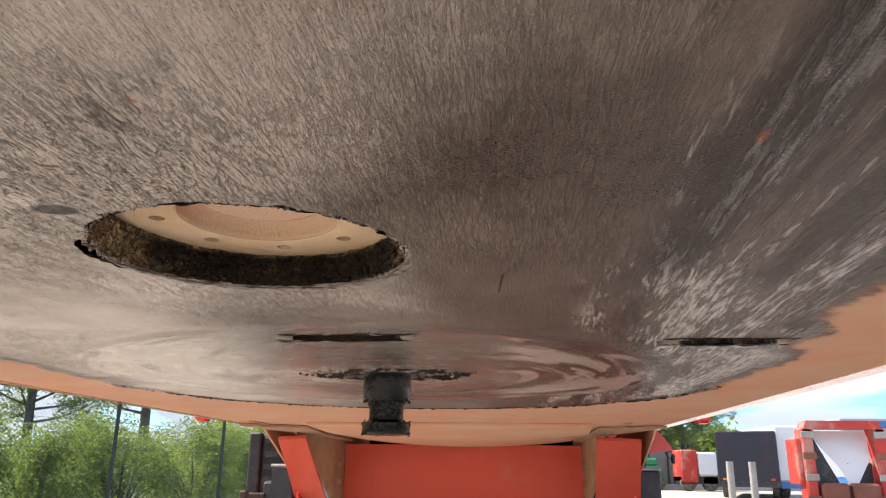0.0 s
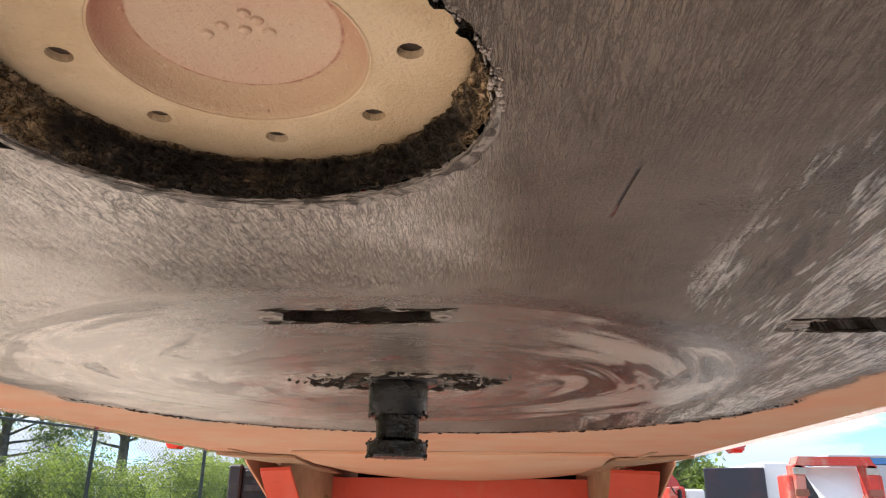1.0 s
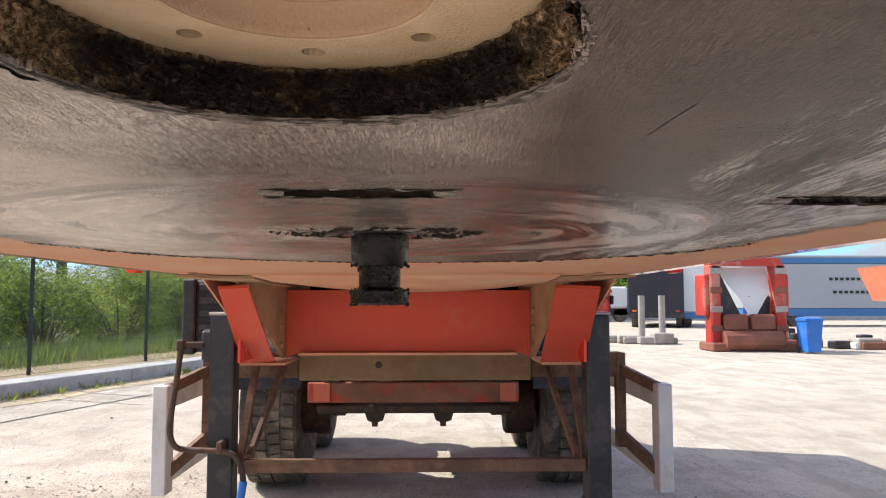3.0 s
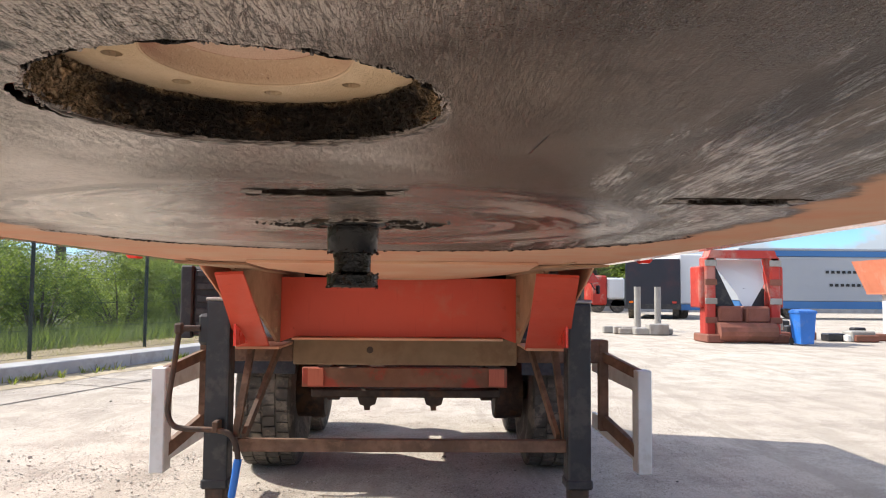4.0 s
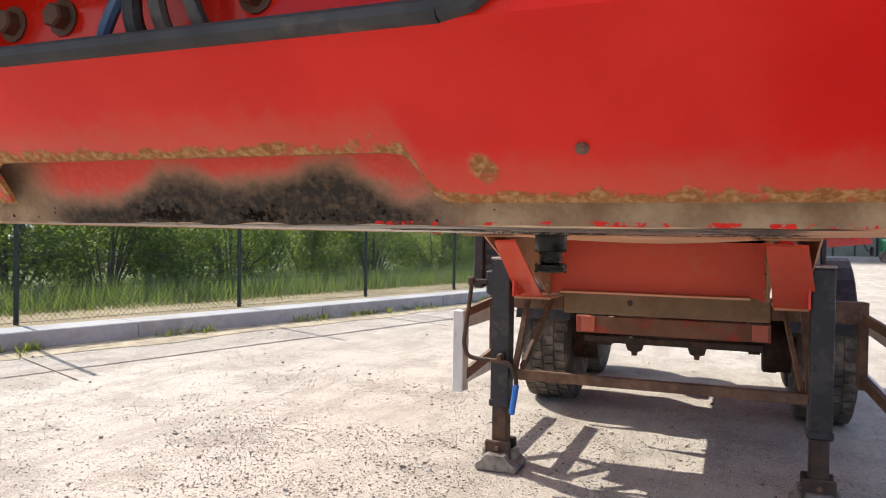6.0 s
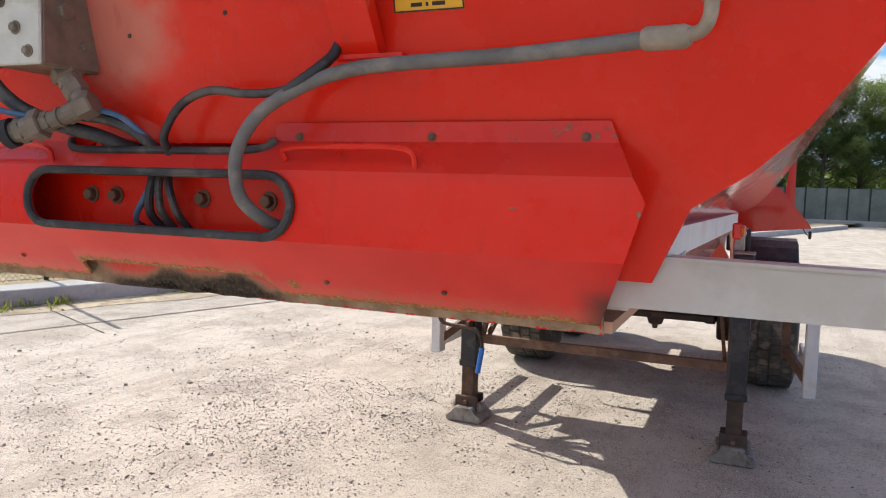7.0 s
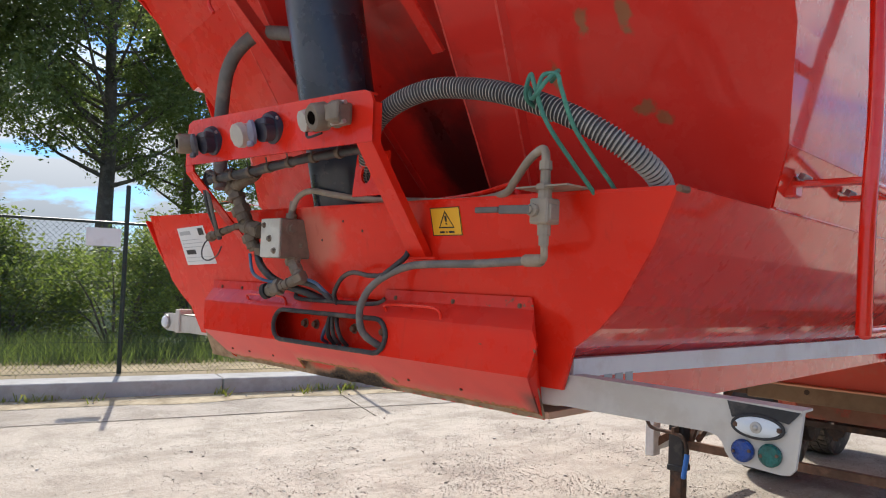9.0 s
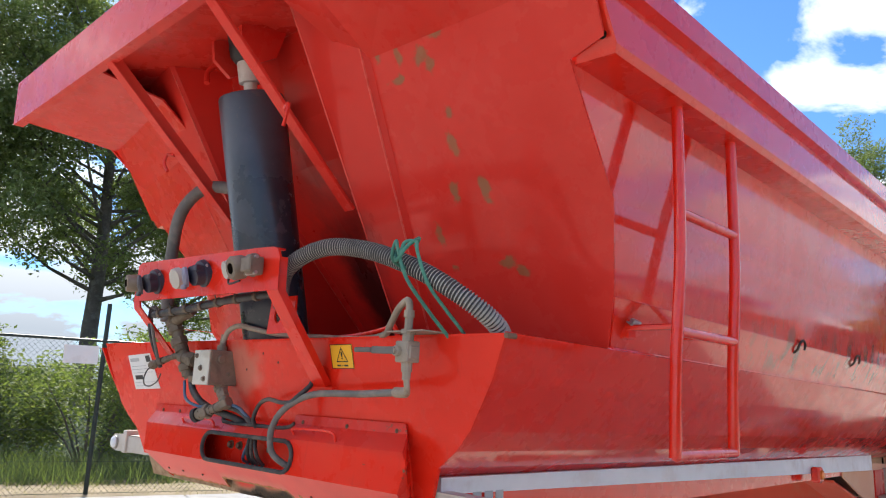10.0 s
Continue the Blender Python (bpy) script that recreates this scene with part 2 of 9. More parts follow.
def dusty_red():
    """Underside lacquer, caked in sand-coloured road dust."""
    k = Nodes("dusty_red_underside")
    a, b, c = k.noise(2.2, 6, 0.6), k.noise(14, 7, 0.62), k.noise(260, 3)
    col = k.mix(k.ramp(a, 0.30, 0.62), (0.68, 0.43, 0.28), (0.66, 0.33, 0.20))
    col = k.mix(k.ramp(b, 0.60, 0.72, 0, 0.55), col, (0.56, 0.37, 0.22))
    col = k.mix(k.ramp(c, 0.55, 0.8, 0, 0.25), col, (0.30, 0.16, 0.09))
    return k.done(col, 0.72, 0, k.bump(c, 0.25, 0.002), 0.3)


M["dusty"] = dusty_red()


def grease_plate():
    """Coupling plate: bare steel under old grease. Dried pale grease with hair cracks on one side, wet brown grease,
    smeared and glossy, on the other, a polished disc round the pin, caked sand in front and dust beyond the rubbed
    area. Reflected light is painted into the pale side, the streaks and the disc."""
    k = Nodes("greasy_coupling_plate")
    x, y, z = k.xyz()
    n7 = k.noise(7, 9, 0.66)
    wob = k.math("MULTIPLY", k.math("SUBTRACT", n7, 0.5), 0.15)
    cap = k.math("MAXIMUM", k.math("SUBTRACT", y, 0.15), 0.0)
    dx = k.math("SUBTRACT", x, 0.02)
    d = k.math("SQRT", k.math("ADD", k.math("MULTIPLY", dx, dx), k.math("MULTIPLY", cap, cap)))
    edge = k.math("ADD", k.math("ADD", d, wob), k.math("MULTIPLY", k.ramp(y, -0.62, -0.05, 0.085, 0.0), k.ramp(x, 0.2, 0.4)))
    dusty = k.ramp(edge, 0.512, 0.560)
    blot = k.noise(5.5, 9, 0.64)
    fine = k.noise(520, 3, 0.6)
    grain = k.noise(1, 5, 0.66, k.coords((520, 120, 300), 0.06))
    # dried to wet, from one side to the other
    wet = k.ramp(k.math("ADD", k.math("ADD", x, k.ramp(y, -0.92, -0.72, -0.09, 0.0)), k.math("MULTIPLY", wob, 1.5)), -0.03, 0.15)
    wet = k.math("MAXIMUM", wet, k.math("MULTIPLY", k.ramp(k.math("ADD", y, wob), -0.62, -0.47, 0.0, 0.78), k.ramp(x, -0.24, -0.04)))
    # pale tone raised to stand in for the bright ground reflected on this side
    pale = k.mix(k.ramp(blot, 0.37, 0.62), (0.58, 0.485, 0.415), (0.82, 0.725, 0.650))
    pale = k.mix(k.ramp(y, -0.95, -0.74, 0.52, 0.0), pale, (0.34, 0.285, 0.245))
    dark = k.mix(k.ramp(blot, 0.30, 0.70), (0.092, 0.068, 0.053), (0.220, 0.170, 0.135))
    col = k.mix(wet, pale, dark)
    # hair cracks and scratches that run along the plate
    crack = k.math("ABSOLUTE", k.math("SUBTRACT", k.noise(1, 4, 0.60, k.coords((400, 40, 200), -0.06), 0.9), 0.5))
    crack2 = k.math("ABSOLUTE", k.math("SUBTRACT", k.noise(1, 6, 0.68, k.coords((70, 26, 60), 0.25), 1.2), 0.5))
    torn = k.noise(1, 8, 0.75, k.coords((120, 60, 90), 0.5), 1.0)
    where = k.ramp(k.noise(3.1, 6, 0.65), 0.38, 0.62)
    cracks = k.math("MAXIMUM", k.math("MULTIPLY", k.ramp(crack, 0.004, 0.036, 1, 0), k.math("MULTIPLY", k.ramp(x, -0.3, 0.0, 0.5, 1.0), k.math("ADD", 0.12, k.math("MULTIPLY", where, 0.45)))), k.math("MULTIPLY", k.math("MAXIMUM", k.ramp(crack2, 0.004, 0.020, 1, 0), k.ramp(torn, 0.64, 0.70)), k.math("MULTIPLY", where, k.ramp(x, 0.0, 0.2, 0.9, 0.35))))
    cracks = k.math("MULTIPLY", cracks, k.math("MULTIPLY", k.ramp(y, -0.72, -0.50, 1.0, 0.55), k.ramp(x, -0.02, 0.16, 1.0, 0.45)))
    speck = k.noise(1, 3, 0.62, k.coords((760, 480, 600), 0.1))
    # polished disc
    r = k.length2(x, y, -0.01, 0.02)
    disc = k.ramp(k.math("ADD", r, k.math("MULTIPLY", wob, 0.55)), 0.415, 0.465, 1, 0)
    cracks = k.math("MULTIPLY", cracks, k.math("SUBTRACT", 1.0, k.math("MULTIPLY", disc, 0.88)))
    col = k.mix(cracks, col, (0.026, 0.017, 0.012))
    rest = k.math("MULTIPLY", k.math("SUBTRACT", 1.0, k.math("MULTIPLY", disc, 0.8)), k.ramp(wet, 0.4, 1.0, 1.0, 0.35))
    smudge = k.math("MULTIPLY", k.ramp(k.noise(1, 9, 0.68, k.coords((15, 9, 10), 0.3), 0.4), 0.55, 0.66, 0, 0.75), k.ramp(y, -0.80, -0.62, 1.0, 0.25))
    col = k.mix(smudge, col, (0.075, 0.054, 0.041))
    col = k.mix(k.math("MULTIPLY", rest, k.ramp(grain, 0.54, 0.68, 0, 0.4)), col, (0.050, 0.035, 0.026))
    col = k.mix(k.math("MULTIPLY", k.math("MULTIPLY", rest, k.math("SUBTRACT", 1.0, k.math("MULTIPLY", wet, 0.6))), k.ramp(grain, 0.30, 0.42, 0.3, 0)), col, (0.50, 0.425, 0.370))
    col = k.mix(k.math("MULTIPLY", rest, k.ramp(speck, 0.56, 0.68, 0, 0.55)), col, (0.040, 0.028, 0.021))
    # pale specks painted for the tiny glints of the grain
    col = k.mix(k.math("MULTIPLY", k.math("MULTIPLY", rest, k.math("SUBTRACT", 1.0, k.math("MULTIPLY", wet, 0.6))), k.ramp(speck, 0.30, 0.42, 0.55, 0)), col, (0.54, 0.460, 0.405))
    # thick glossy grease dragged askew on the wet side, sky shine in its colour
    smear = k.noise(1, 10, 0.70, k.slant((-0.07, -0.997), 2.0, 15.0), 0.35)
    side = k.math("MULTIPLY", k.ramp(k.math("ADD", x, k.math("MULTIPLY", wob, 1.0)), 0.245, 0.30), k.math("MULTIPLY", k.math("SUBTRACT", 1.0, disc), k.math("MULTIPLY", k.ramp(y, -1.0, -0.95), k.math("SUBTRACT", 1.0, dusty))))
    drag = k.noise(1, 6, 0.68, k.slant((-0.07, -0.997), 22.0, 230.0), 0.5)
    smear_shine = k.math("MULTIPLY", side, k.ramp(k.math("ADD", smear, k.math("MULTIPLY", k.math("SUBTRACT", drag, 0.5), 0.50)), 0.49, 0.55))
    col = k.mix(smear_shine, col, k.mix(k.ramp(drag, 0.4, 0.6), (0.26, 0.215, 0.185), (0.66, 0.600, 0.550)))
    thick = k.math("MULTIPLY", side, k.ramp(smear, 0.41, 0.46, 1, 0))
    col = k.mix(k.math("MULTIPLY", thick, 0.85), col, (0.045, 0.029, 0.019))
    band = k.math("MULTIPLY", k.ramp(k.math("ABSOLUTE", k.math("ADD", k.math("SUBTRACT", x, 0.300), k.math("MULTIPLY", wob, 0.25))), 0.012, 0.034, 1, 0), k.ramp(y, -0.66, -0.56, 1, 0))
    col = k.mix(k.math("MULTIPLY", band, 0.8), col, (0.034, 0.022, 0.015))
    # swirls left by the fifth wheel: noise drawn out along circles round the pin
    inv = k.math("DIVIDE", 1.0, k.math("MAXIMUM", r, 0.02))
    rr = k.n("CombineXYZ")
    k.put(rr.inputs[0], k.math("MULTIPLY", r, 13.0))
    k.put(rr.inputs[1], k.math("MULTIPLY", k.math("MULTIPLY", k.math("ADD", x, 0.01), inv), 0.95))
    k.put(rr.inputs[2], k.math("MULTIPLY", k.math("MULTIPLY", k.math("SUBTRACT", y, 0.02), inv), 0.95))
    arcs = k.noise(1.0, 10, 0.64, rr.outputs[0], 1.3)
    lateral = k.ramp(k.math("ABSOLUTE", k.math("ADD", x, 0.01)), 0.13, 0.26)
    swirl = k.math("MULTIPLY", disc, k.ramp(r, 0.10, 0.20))
    # pale left of the disc is painted for the bright surroundings it mirrors
    mid = k.mix(k.ramp(x, -0.30, -0.06), (0.62, 0.53, 0.47), (0.070, 0.048, 0.037))
    col = k.mix(k.math("MULTIPLY", swirl, 0.75), col, mid)
    col = k.mix(k.math("MULTIPLY", swirl, k.math("MULTIPLY", k.ramp(arcs, 0.545, 0.61, 0, 0.88), k.ramp(x, -0.2, 0.05, 0.7, 1.0))), col, (0.060, 0.042, 0.032))
    # pale arcs hold the swirls' white highlights as colour
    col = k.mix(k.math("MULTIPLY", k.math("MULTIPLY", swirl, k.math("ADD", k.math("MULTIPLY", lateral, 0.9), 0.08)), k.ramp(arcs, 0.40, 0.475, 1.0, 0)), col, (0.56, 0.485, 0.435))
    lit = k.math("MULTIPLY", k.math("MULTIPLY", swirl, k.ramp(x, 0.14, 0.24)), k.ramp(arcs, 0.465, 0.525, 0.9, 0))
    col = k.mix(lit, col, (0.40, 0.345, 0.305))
    red = k.math("MULTIPLY", k.ramp(r, 0.09, 0.12), k.ramp(r, 0.20, 0.27, 1, 0))
    col = k.mix(k.math("MULTIPLY", red, k.ramp(k.noise(19, 5), 0.55, 0.62, 0, 0.4)), col, (0.26, 0.075, 0.055))
    hub = k.ramp(k.math("ADD", r, k.math("MULTIPLY", wob, 0.9)), 0.058, 0.088, 1, 0)
    col = k.mix(hub, col, (0.030, 0.021, 0.016))
    # front strip: dark brown film, broken whitish scuffs, caked sand
    front = k.ramp(k.math("ADD", y, k.math("MULTIPLY", wob, 0.35)), -1.005, -0.975, 1, 0)
    film = k.mix(k.ramp(k.noise(11, 7, 0.66), 0.40, 0.60), (0.042, 0.028, 0.018), (0.220, 0.150, 0.092))
    col = k.mix(k.math("MULTIPLY", front, 0.92), col, film)
    flake = k.noise(9, 12, 0.74, k.coords((1.0, 2.3, 1), 0.12))
    near = k.math("MULTIPLY", k.ramp(x, 0.10, 0.24, 0.075, -0.075), k.ramp(k.math("ABSOLUTE", k.math("ADD", y, 1.185)), 0.05, 0.16, 1, 0.2))
    scuff = k.math("MULTIPLY", front, k.ramp(k.math("ADD", flake, near), 0.520, 0.545))
    col = k.mix(scuff, col, k.mix(k.ramp(grain, 0.35, 0.65), (0.64, 0.565, 0.515), (0.48, 0.410, 0.365)))
    split = k.math("ABSOLUTE", k.math("SUBTRACT", k.noise(30, 5, 0.62, None, 0.8), 0.5))
    split = k.math("MULTIPLY", k.math("MULTIPLY", front, k.ramp(split, 0.004, 0.022, 0.95, 0)), k.ramp(k.noise(7, 4), 0.36, 0.56))
    col = k.mix(split, col, (0.026, 0.017, 0.011))
    rim = k.math("MULTIPLY", front, k.ramp(k.math("ABSOLUTE", k.math("SUBTRACT", k.math("ADD", flake, near), 0.526)), 0.003, 0.013, 0.9, 0))
    col = k.mix(rim, col, (0.020, 0.013, 0.009))
    wob2 = k.math("MULTIPLY", k.math("SUBTRACT", k.noise(17, 10, 0.72), 0.5), 0.10)
    e1 = k.length2(k.math("MULTIPLY", x, 0.86), y, 0.242, -1.070)
    e2 = k.length2(k.math("MULTIPLY", x, 0.50), y, -0.035, -1.105)
    e3 = k.length2(k.math("MULTIPLY", x, 0.40), y, -0.20, -1.07)
    sand = k.ramp(k.math("ADD", k.math("MINIMUM", k.math("MINIMUM", e1, k.math("ADD", e2, 0.052)), k.math("ADD", e3, 0.05)), wob2), 0.082, 0.097, 1, 0)
    sandy = k.mix(k.ramp(k.noise(30, 7, 0.65), 0.35, 0.65), (0.74, 0.530, 0.340), (0.86, 0.670, 0.480))
    col = k.mix(k.math("MULTIPLY", sand, k.ramp(grain, 0.55, 0.80, 1.0, 0.75)), col, sandy)
    streak = k.math("MULTIPLY", k.ramp(y, -1.03, -0.99), k.ramp(y, -0.985, -0.965, 1, 0))
    streak = k.math("MULTIPLY", streak, k.ramp(x, 0.10, 0.16, 1, 0))
    col = k.mix(k.math("MULTIPLY", streak, k.ramp(n7, 0.40, 0.52, 0, 0.9)), col, (0.17, 0.100, 0.050))
    bared = k.length2(x, k.math("MULTIPLY", y, 0.45), 0.297, -0.382)
    chip = k.math("MAXIMUM", k.ramp(k.noise(12, 4, 0.55), 0.725, 0.74), k.ramp(k.math("ADD", bared, k.math("MULTIPLY", wob2, 0.06)), 0.0018, 0.0032, 1, 0))
    col = k.mix(chip, col, (0.36, 0.10, 0.06))
    # a torn notch beside the hole and two gouges
    notch = k.ramp(k.math("ADD", k.length2(k.math("MULTIPLY", x, 0.55), y, -0.0410, -0.773), k.math("MULTIPLY", wob, 0.16)), 0.006, 0.010, 1, 0)
    gx = k.math("ADD", k.math("MULTIPLY", k.math("SUBTRACT", x, 0.181), 1.0), k.math("MULTIPLY", k.math("ADD", y, 0.585), 0.06))
    gouge = k.math("MULTIPLY", k.ramp(k.math("ABSOLUTE", k.math("ADD", gx, k.math("MULTIPLY", wob, 0.02))), 0.0004, 0.0012, 1, 0), k.ramp(k.math("ABSOLUTE", k.math("ADD", y, 0.585)), 0.026, 0.034, 1, 0))
    col = k.mix(notch, col, (0.016, 0.010, 0.007))
    col = k.mix(gouge, col, k.mix(k.ramp(y, -0.575, -0.565), (0.020, 0.009, 0.006), (0.16, 0.045, 0.035)))
    # dust beyond, with a dark crusted lip where the rubbing ends
    lip = k.math("MULTIPLY", k.ramp(edge, 0.490, 0.522), k.ramp(edge, 0.53, 0.55, 1, 0))
    dust = k.mix(k.ramp(blot, 0.3, 0.7), (0.62, 0.31, 0.20), (0.60, 0.38, 0.26))
    col = k.mix(dusty, col, dust)
    col = k.mix(k.math("MULTIPLY", lip, k.ramp(n7, 0.3, 0.6, 0.95, 0.5)), col, (0.050, 0.030, 0.018))
    rough = k.math("ADD", k.ramp(blot, 0.30, 0.70, 0.24, 0.38), k.ramp(fine, 0.3, 0.7, 0, 0.10))
    rough = k.math("SUBTRACT", rough, k.math("MULTIPLY", disc, k.ramp(arcs, 0.35, 0.65, 0.19, 0.06)))
    rough = k.math("SUBTRACT", rough, k.math("MULTIPLY", smear_shine, 0.10))
    rough = k.math("MAXIMUM", rough, k.math("MULTIPLY", k.math("MAXIMUM", dusty, sand), 0.85))
    rough = k.math("ADD", rough, k.math("MULTIPLY", front, 0.12))
    h = k.math("ADD", k.math("MULTIPLY", grain, 0.40), k.math("MULTIPLY", speck, -0.45))
    h = k.math("SUBTRACT", h, k.math("MULTIPLY", cracks, 0.8))
    h = k.math("ADD", h, k.math("MULTIPLY", side, k.math("ADD", k.math("MULTIPLY", smear_shine, 1.6), k.math("MULTIPLY", k.math("MULTIPLY", drag, smear_shine), 2.2))))
    h = k.math("ADD", h, k.math("MULTIPLY", k.math("ADD", lip, k.math("MULTIPLY", hub, k.noise(60, 5))), 2.0))
    h = k.math("ADD", h, k.math("MULTIPLY", k.math("SUBTRACT", scuff, split), 1.0))
    h = k.math("ADD", h, k.math("MULTIPLY", k.math("MULTIPLY", front, flake), 2.0))
    h = k.math("SUBTRACT", h, k.math("MULTIPLY", k.math("MAXIMUM", notch, gouge), 1.5))
    h = k.math("MULTIPLY", h, k.math("SUBTRACT", 1.0, k.math("MULTIPLY", sand, 0.7)))
    keep = k.math("SUBTRACT", 1.0, k.math("MULTIPLY", k.math("MAXIMUM", dusty, disc), 0.82))
    h = k.math("ADD", k.math("MULTIPLY", h, keep), k.math("MULTIPLY", k.math("MULTIPLY", swirl, arcs), 1.1))
    darkness = k.math("MAXIMUM", k.math("MAXIMUM", cracks, hub), k.math("MAXIMUM", k.math("MULTIPLY", front, k.math("SUBTRACT", 1.0, scuff)), k.math("MAXIMUM", sand, dusty)))
    gloss = k.math("MULTIPLY", k.math("SUBTRACT", 1.0, k.math("MULTIPLY", darkness, 0.88)), k.ramp(x, -0.10, 0.20, 0.90, 0.42))
    gloss = k.math("MULTIPLY", gloss, k.math("SUBTRACT", 1.0, k.math("MULTIPLY", k.math("MULTIPLY", wet, 0.55), k.math("SUBTRACT", 1.0, k.math("MAXIMUM", smear_shine, disc)))))
    return k.done(col, rough, 0.0, k.bump(h, 1.0, 0.0038), gloss)


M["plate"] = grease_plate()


def bitumen():
    k = Nodes("caked_black_grease")
    a, b = k.noise(90, 6, 0.7), k.noise(12, 6)
    col = k.mix(k.ramp(a, 0.35, 0.7), (0.010, 0.007, 0.005), (0.050, 0.034, 0.024))
    col = k.mix(k.ramp(b, 0.62, 0.74, 0, 0.5), col, (0.10, 0.066, 0.04))
    return k.done(col, k.ramp(a, 0.3, 0.7, 0.35, 0.7), 0, k.bump(a, 0.9, 0.006), 0.06)


M["grease"] = bitumen()
# matt near-black, also painted where only shade lies in holes and gaps
M["tar"] = plain("matte_near_black", (0.006, 0.0045, 0.0035), 0.5, 0, 0.4, 120, 0.8, (0.02, 0.014, 0.009), 0.5)
M["torn_grease"] = plain("torn_pale_grease", (0.30, 0.245, 0.208), 0.35, 0, 0.5, 150, 0.9, (0.030, 0.021, 0.015), 0.95)


def layered_grease():
    """Pressed-out grease in thin pale layers with dark cracks between them."""
    k = Nodes("layered_pale_grease")
    a, b = k.noise(1, 6, 0.66, k.coords((55, 55, 900)), 0.6), k.noise(140, 6, 0.66)
    col = k.mix(k.ramp(a, 0.40, 0.60), (0.050, 0.037, 0.028), (0.34, 0.285, 0.245))
    col = k.mix(k.ramp(b, 0.54, 0.64, 0, 0.8), col, (0.035, 0.025, 0.018))
    return k.done(col, k.ramp(b, 0.3, 0.7, 0.35, 0.6), 0, k.bump(k.math("ADD", a, b), 0.8, 0.003), 0.4)


M["layered_grease"] = layered_grease()


def hole_wall_mat():
    """Black crumbly grease; sand sticks to it at both ends and along the top."""
    k = Nodes("hole_wall_grease")
    x, y, z = k.xyz()
    a, b = k.noise(240, 4, 0.6), k.noise(16, 8, 0.65)
    col = k.mix(k.ramp(a, 0.38, 0.70), (0.018, 0.013, 0.010), (0.080, 0.058, 0.042))
    ends = k.ramp(k.math("ABSOLUTE", k.math("SUBTRACT", x, 0.010)), 0.080, 0.104)
    cover = k.math("ADD", k.math("MULTIPLY", ends, k.ramp(x, -0.05, 0.05, 0.26, 0.15)), k.ramp(z, ZTOP - 0.007, ZTOP, 0, 0.22))
    on = k.ramp(k.math("ADD", b, cover), 0.56, 0.76)
    col = k.mix(on, col, k.mix(k.ramp(a, 0.35, 0.6), (0.28, 0.180, 0.095), (0.60, 0.43, 0.26)))
    flat = k.math("ABSOLUTE", k.math("SUBTRACT", k.noise(1, 4, 0.6, k.coords((150, 150, 210)), 0.1), 0.5))
    col = k.mix(k.ramp(flat, 0.0, 0.05, 0.8, 0), col, (0.004, 0.003, 0.0025))
    return k.done(col, k.math("ADD", 0.36, k.math("MULTIPLY", on, 0.5)), 0, k.bump(k.math("ADD", k.math("MULTIPLY", a, 0.6), k.ramp(flat, 0.0, 0.12)), 1.0, 0.010), k.math("SUBTRACT", 0.40, k.math("MULTIPLY", on, 0.26)))


ZTOP = 1.364
M["hole_wall"] = hole_wall_mat()


def flange_mat():
    """Cast flange under a film of sand: peach in the dish, a dark red crease where its wall meets its floor."""
    k = Nodes("sandy_flange")
    x, y, z = k.xyz()
    r = k.length2(x, y, 0.0, 0.0)
    a, c, n = k.noise(22, 6), k.noise(420, 4, 0.65), k.noise(90, 7, 0.68)
    rim = k.mix(k.ramp(a, 0.35, 0.65), (0.60, 0.430, 0.265), (0.70, 0.525, 0.345))
    wall = k.mix(k.ramp(k.math("ADD", y, k.math("MULTIPLY", a, 0.02)), -0.03, 0.05), (0.50, 0.235, 0.160), (0.56, 0.385, 0.250))
    floor = k.mix(k.ramp(a, 0.35, 0.65), (0.64, 0.460, 0.330), (0.62, 0.415, 0.300))
    col = k.mix(k.ramp(r, 0.0545, 0.0575), wall, rim)
    col = k.mix(k.ramp(r, 0.0440, 0.0452, 1, 0), col, floor)
    crease = k.ramp(k.math("ABSOLUTE", k.math("SUBTRACT", r, k.math("ADD", 0.0440, k.math("MULTIPLY", n, 0.0012)))), 0.0002, 0.0012, 1, 0)
    col = k.mix(k.math("MULTIPLY", crease, k.ramp(n, 0.40, 0.62, 0.15, 0.85)), col, (0.37, 0.150, 0.105))
    col = k.mix(k.ramp(c, 0.55, 0.72, 0, 0.35), col, (0.40, 0.260, 0.140))
    col = k.mix(k.ramp(c, 0.30, 0.40, 0.35, 0), col, (0.78, 0.640, 0.460))
    col = k.mix(k.ramp(n, 0.665, 0.72, 0, 0.75), col, (0.16, 0.075, 0.045))
    col = k.mix(k.ramp(k.math("ADD", r, k.math("MULTIPLY", n, 0.012)), 0.100, 0.114, 0, 0.92), col, (0.06, 0.04, 0.025))
    return k.done(col, 0.85, 0, k.bump(k.math("ADD", c, k.math("MULTIPLY", n, 0.6)), 0.65, 0.0018), 0.2)


M["flange"] = flange_mat()
M["steel_greasy"] = plain("greasy_steel", (0.006, 0.0045, 0.004), 0.19, 0.0, 0.5, 60, 0.7, (0.045, 0.034, 0.026), 0.5)
M["steel_greasy"].node_tree.nodes["Principled BSDF"].inputs["Specular IOR Level"].default_value = 0.30
M["tar"].node_tree.nodes["Principled BSDF"].inputs["Specular IOR Level"].default_value = 0.0
M["black"] = plain("black_paint", (0.018, 0.018, 0.022), 0.42, 0, 0.3, 22, 0.15, (0.10, 0.085, 0.07), 0.35)
M["black_plastic"] = plain("black_plastic", (0.016, 0.016, 0.019), 0.55, 0, 0.3, 40, 0.2, (0.08, 0.07, 0.06), 0.35)
M["rubber"] = plain("rubber", (0.035, 0.034, 0.034), 0.72, 0, 0.3, 40, 0.3, (0.16, 0.13, 0.10), 0.5)
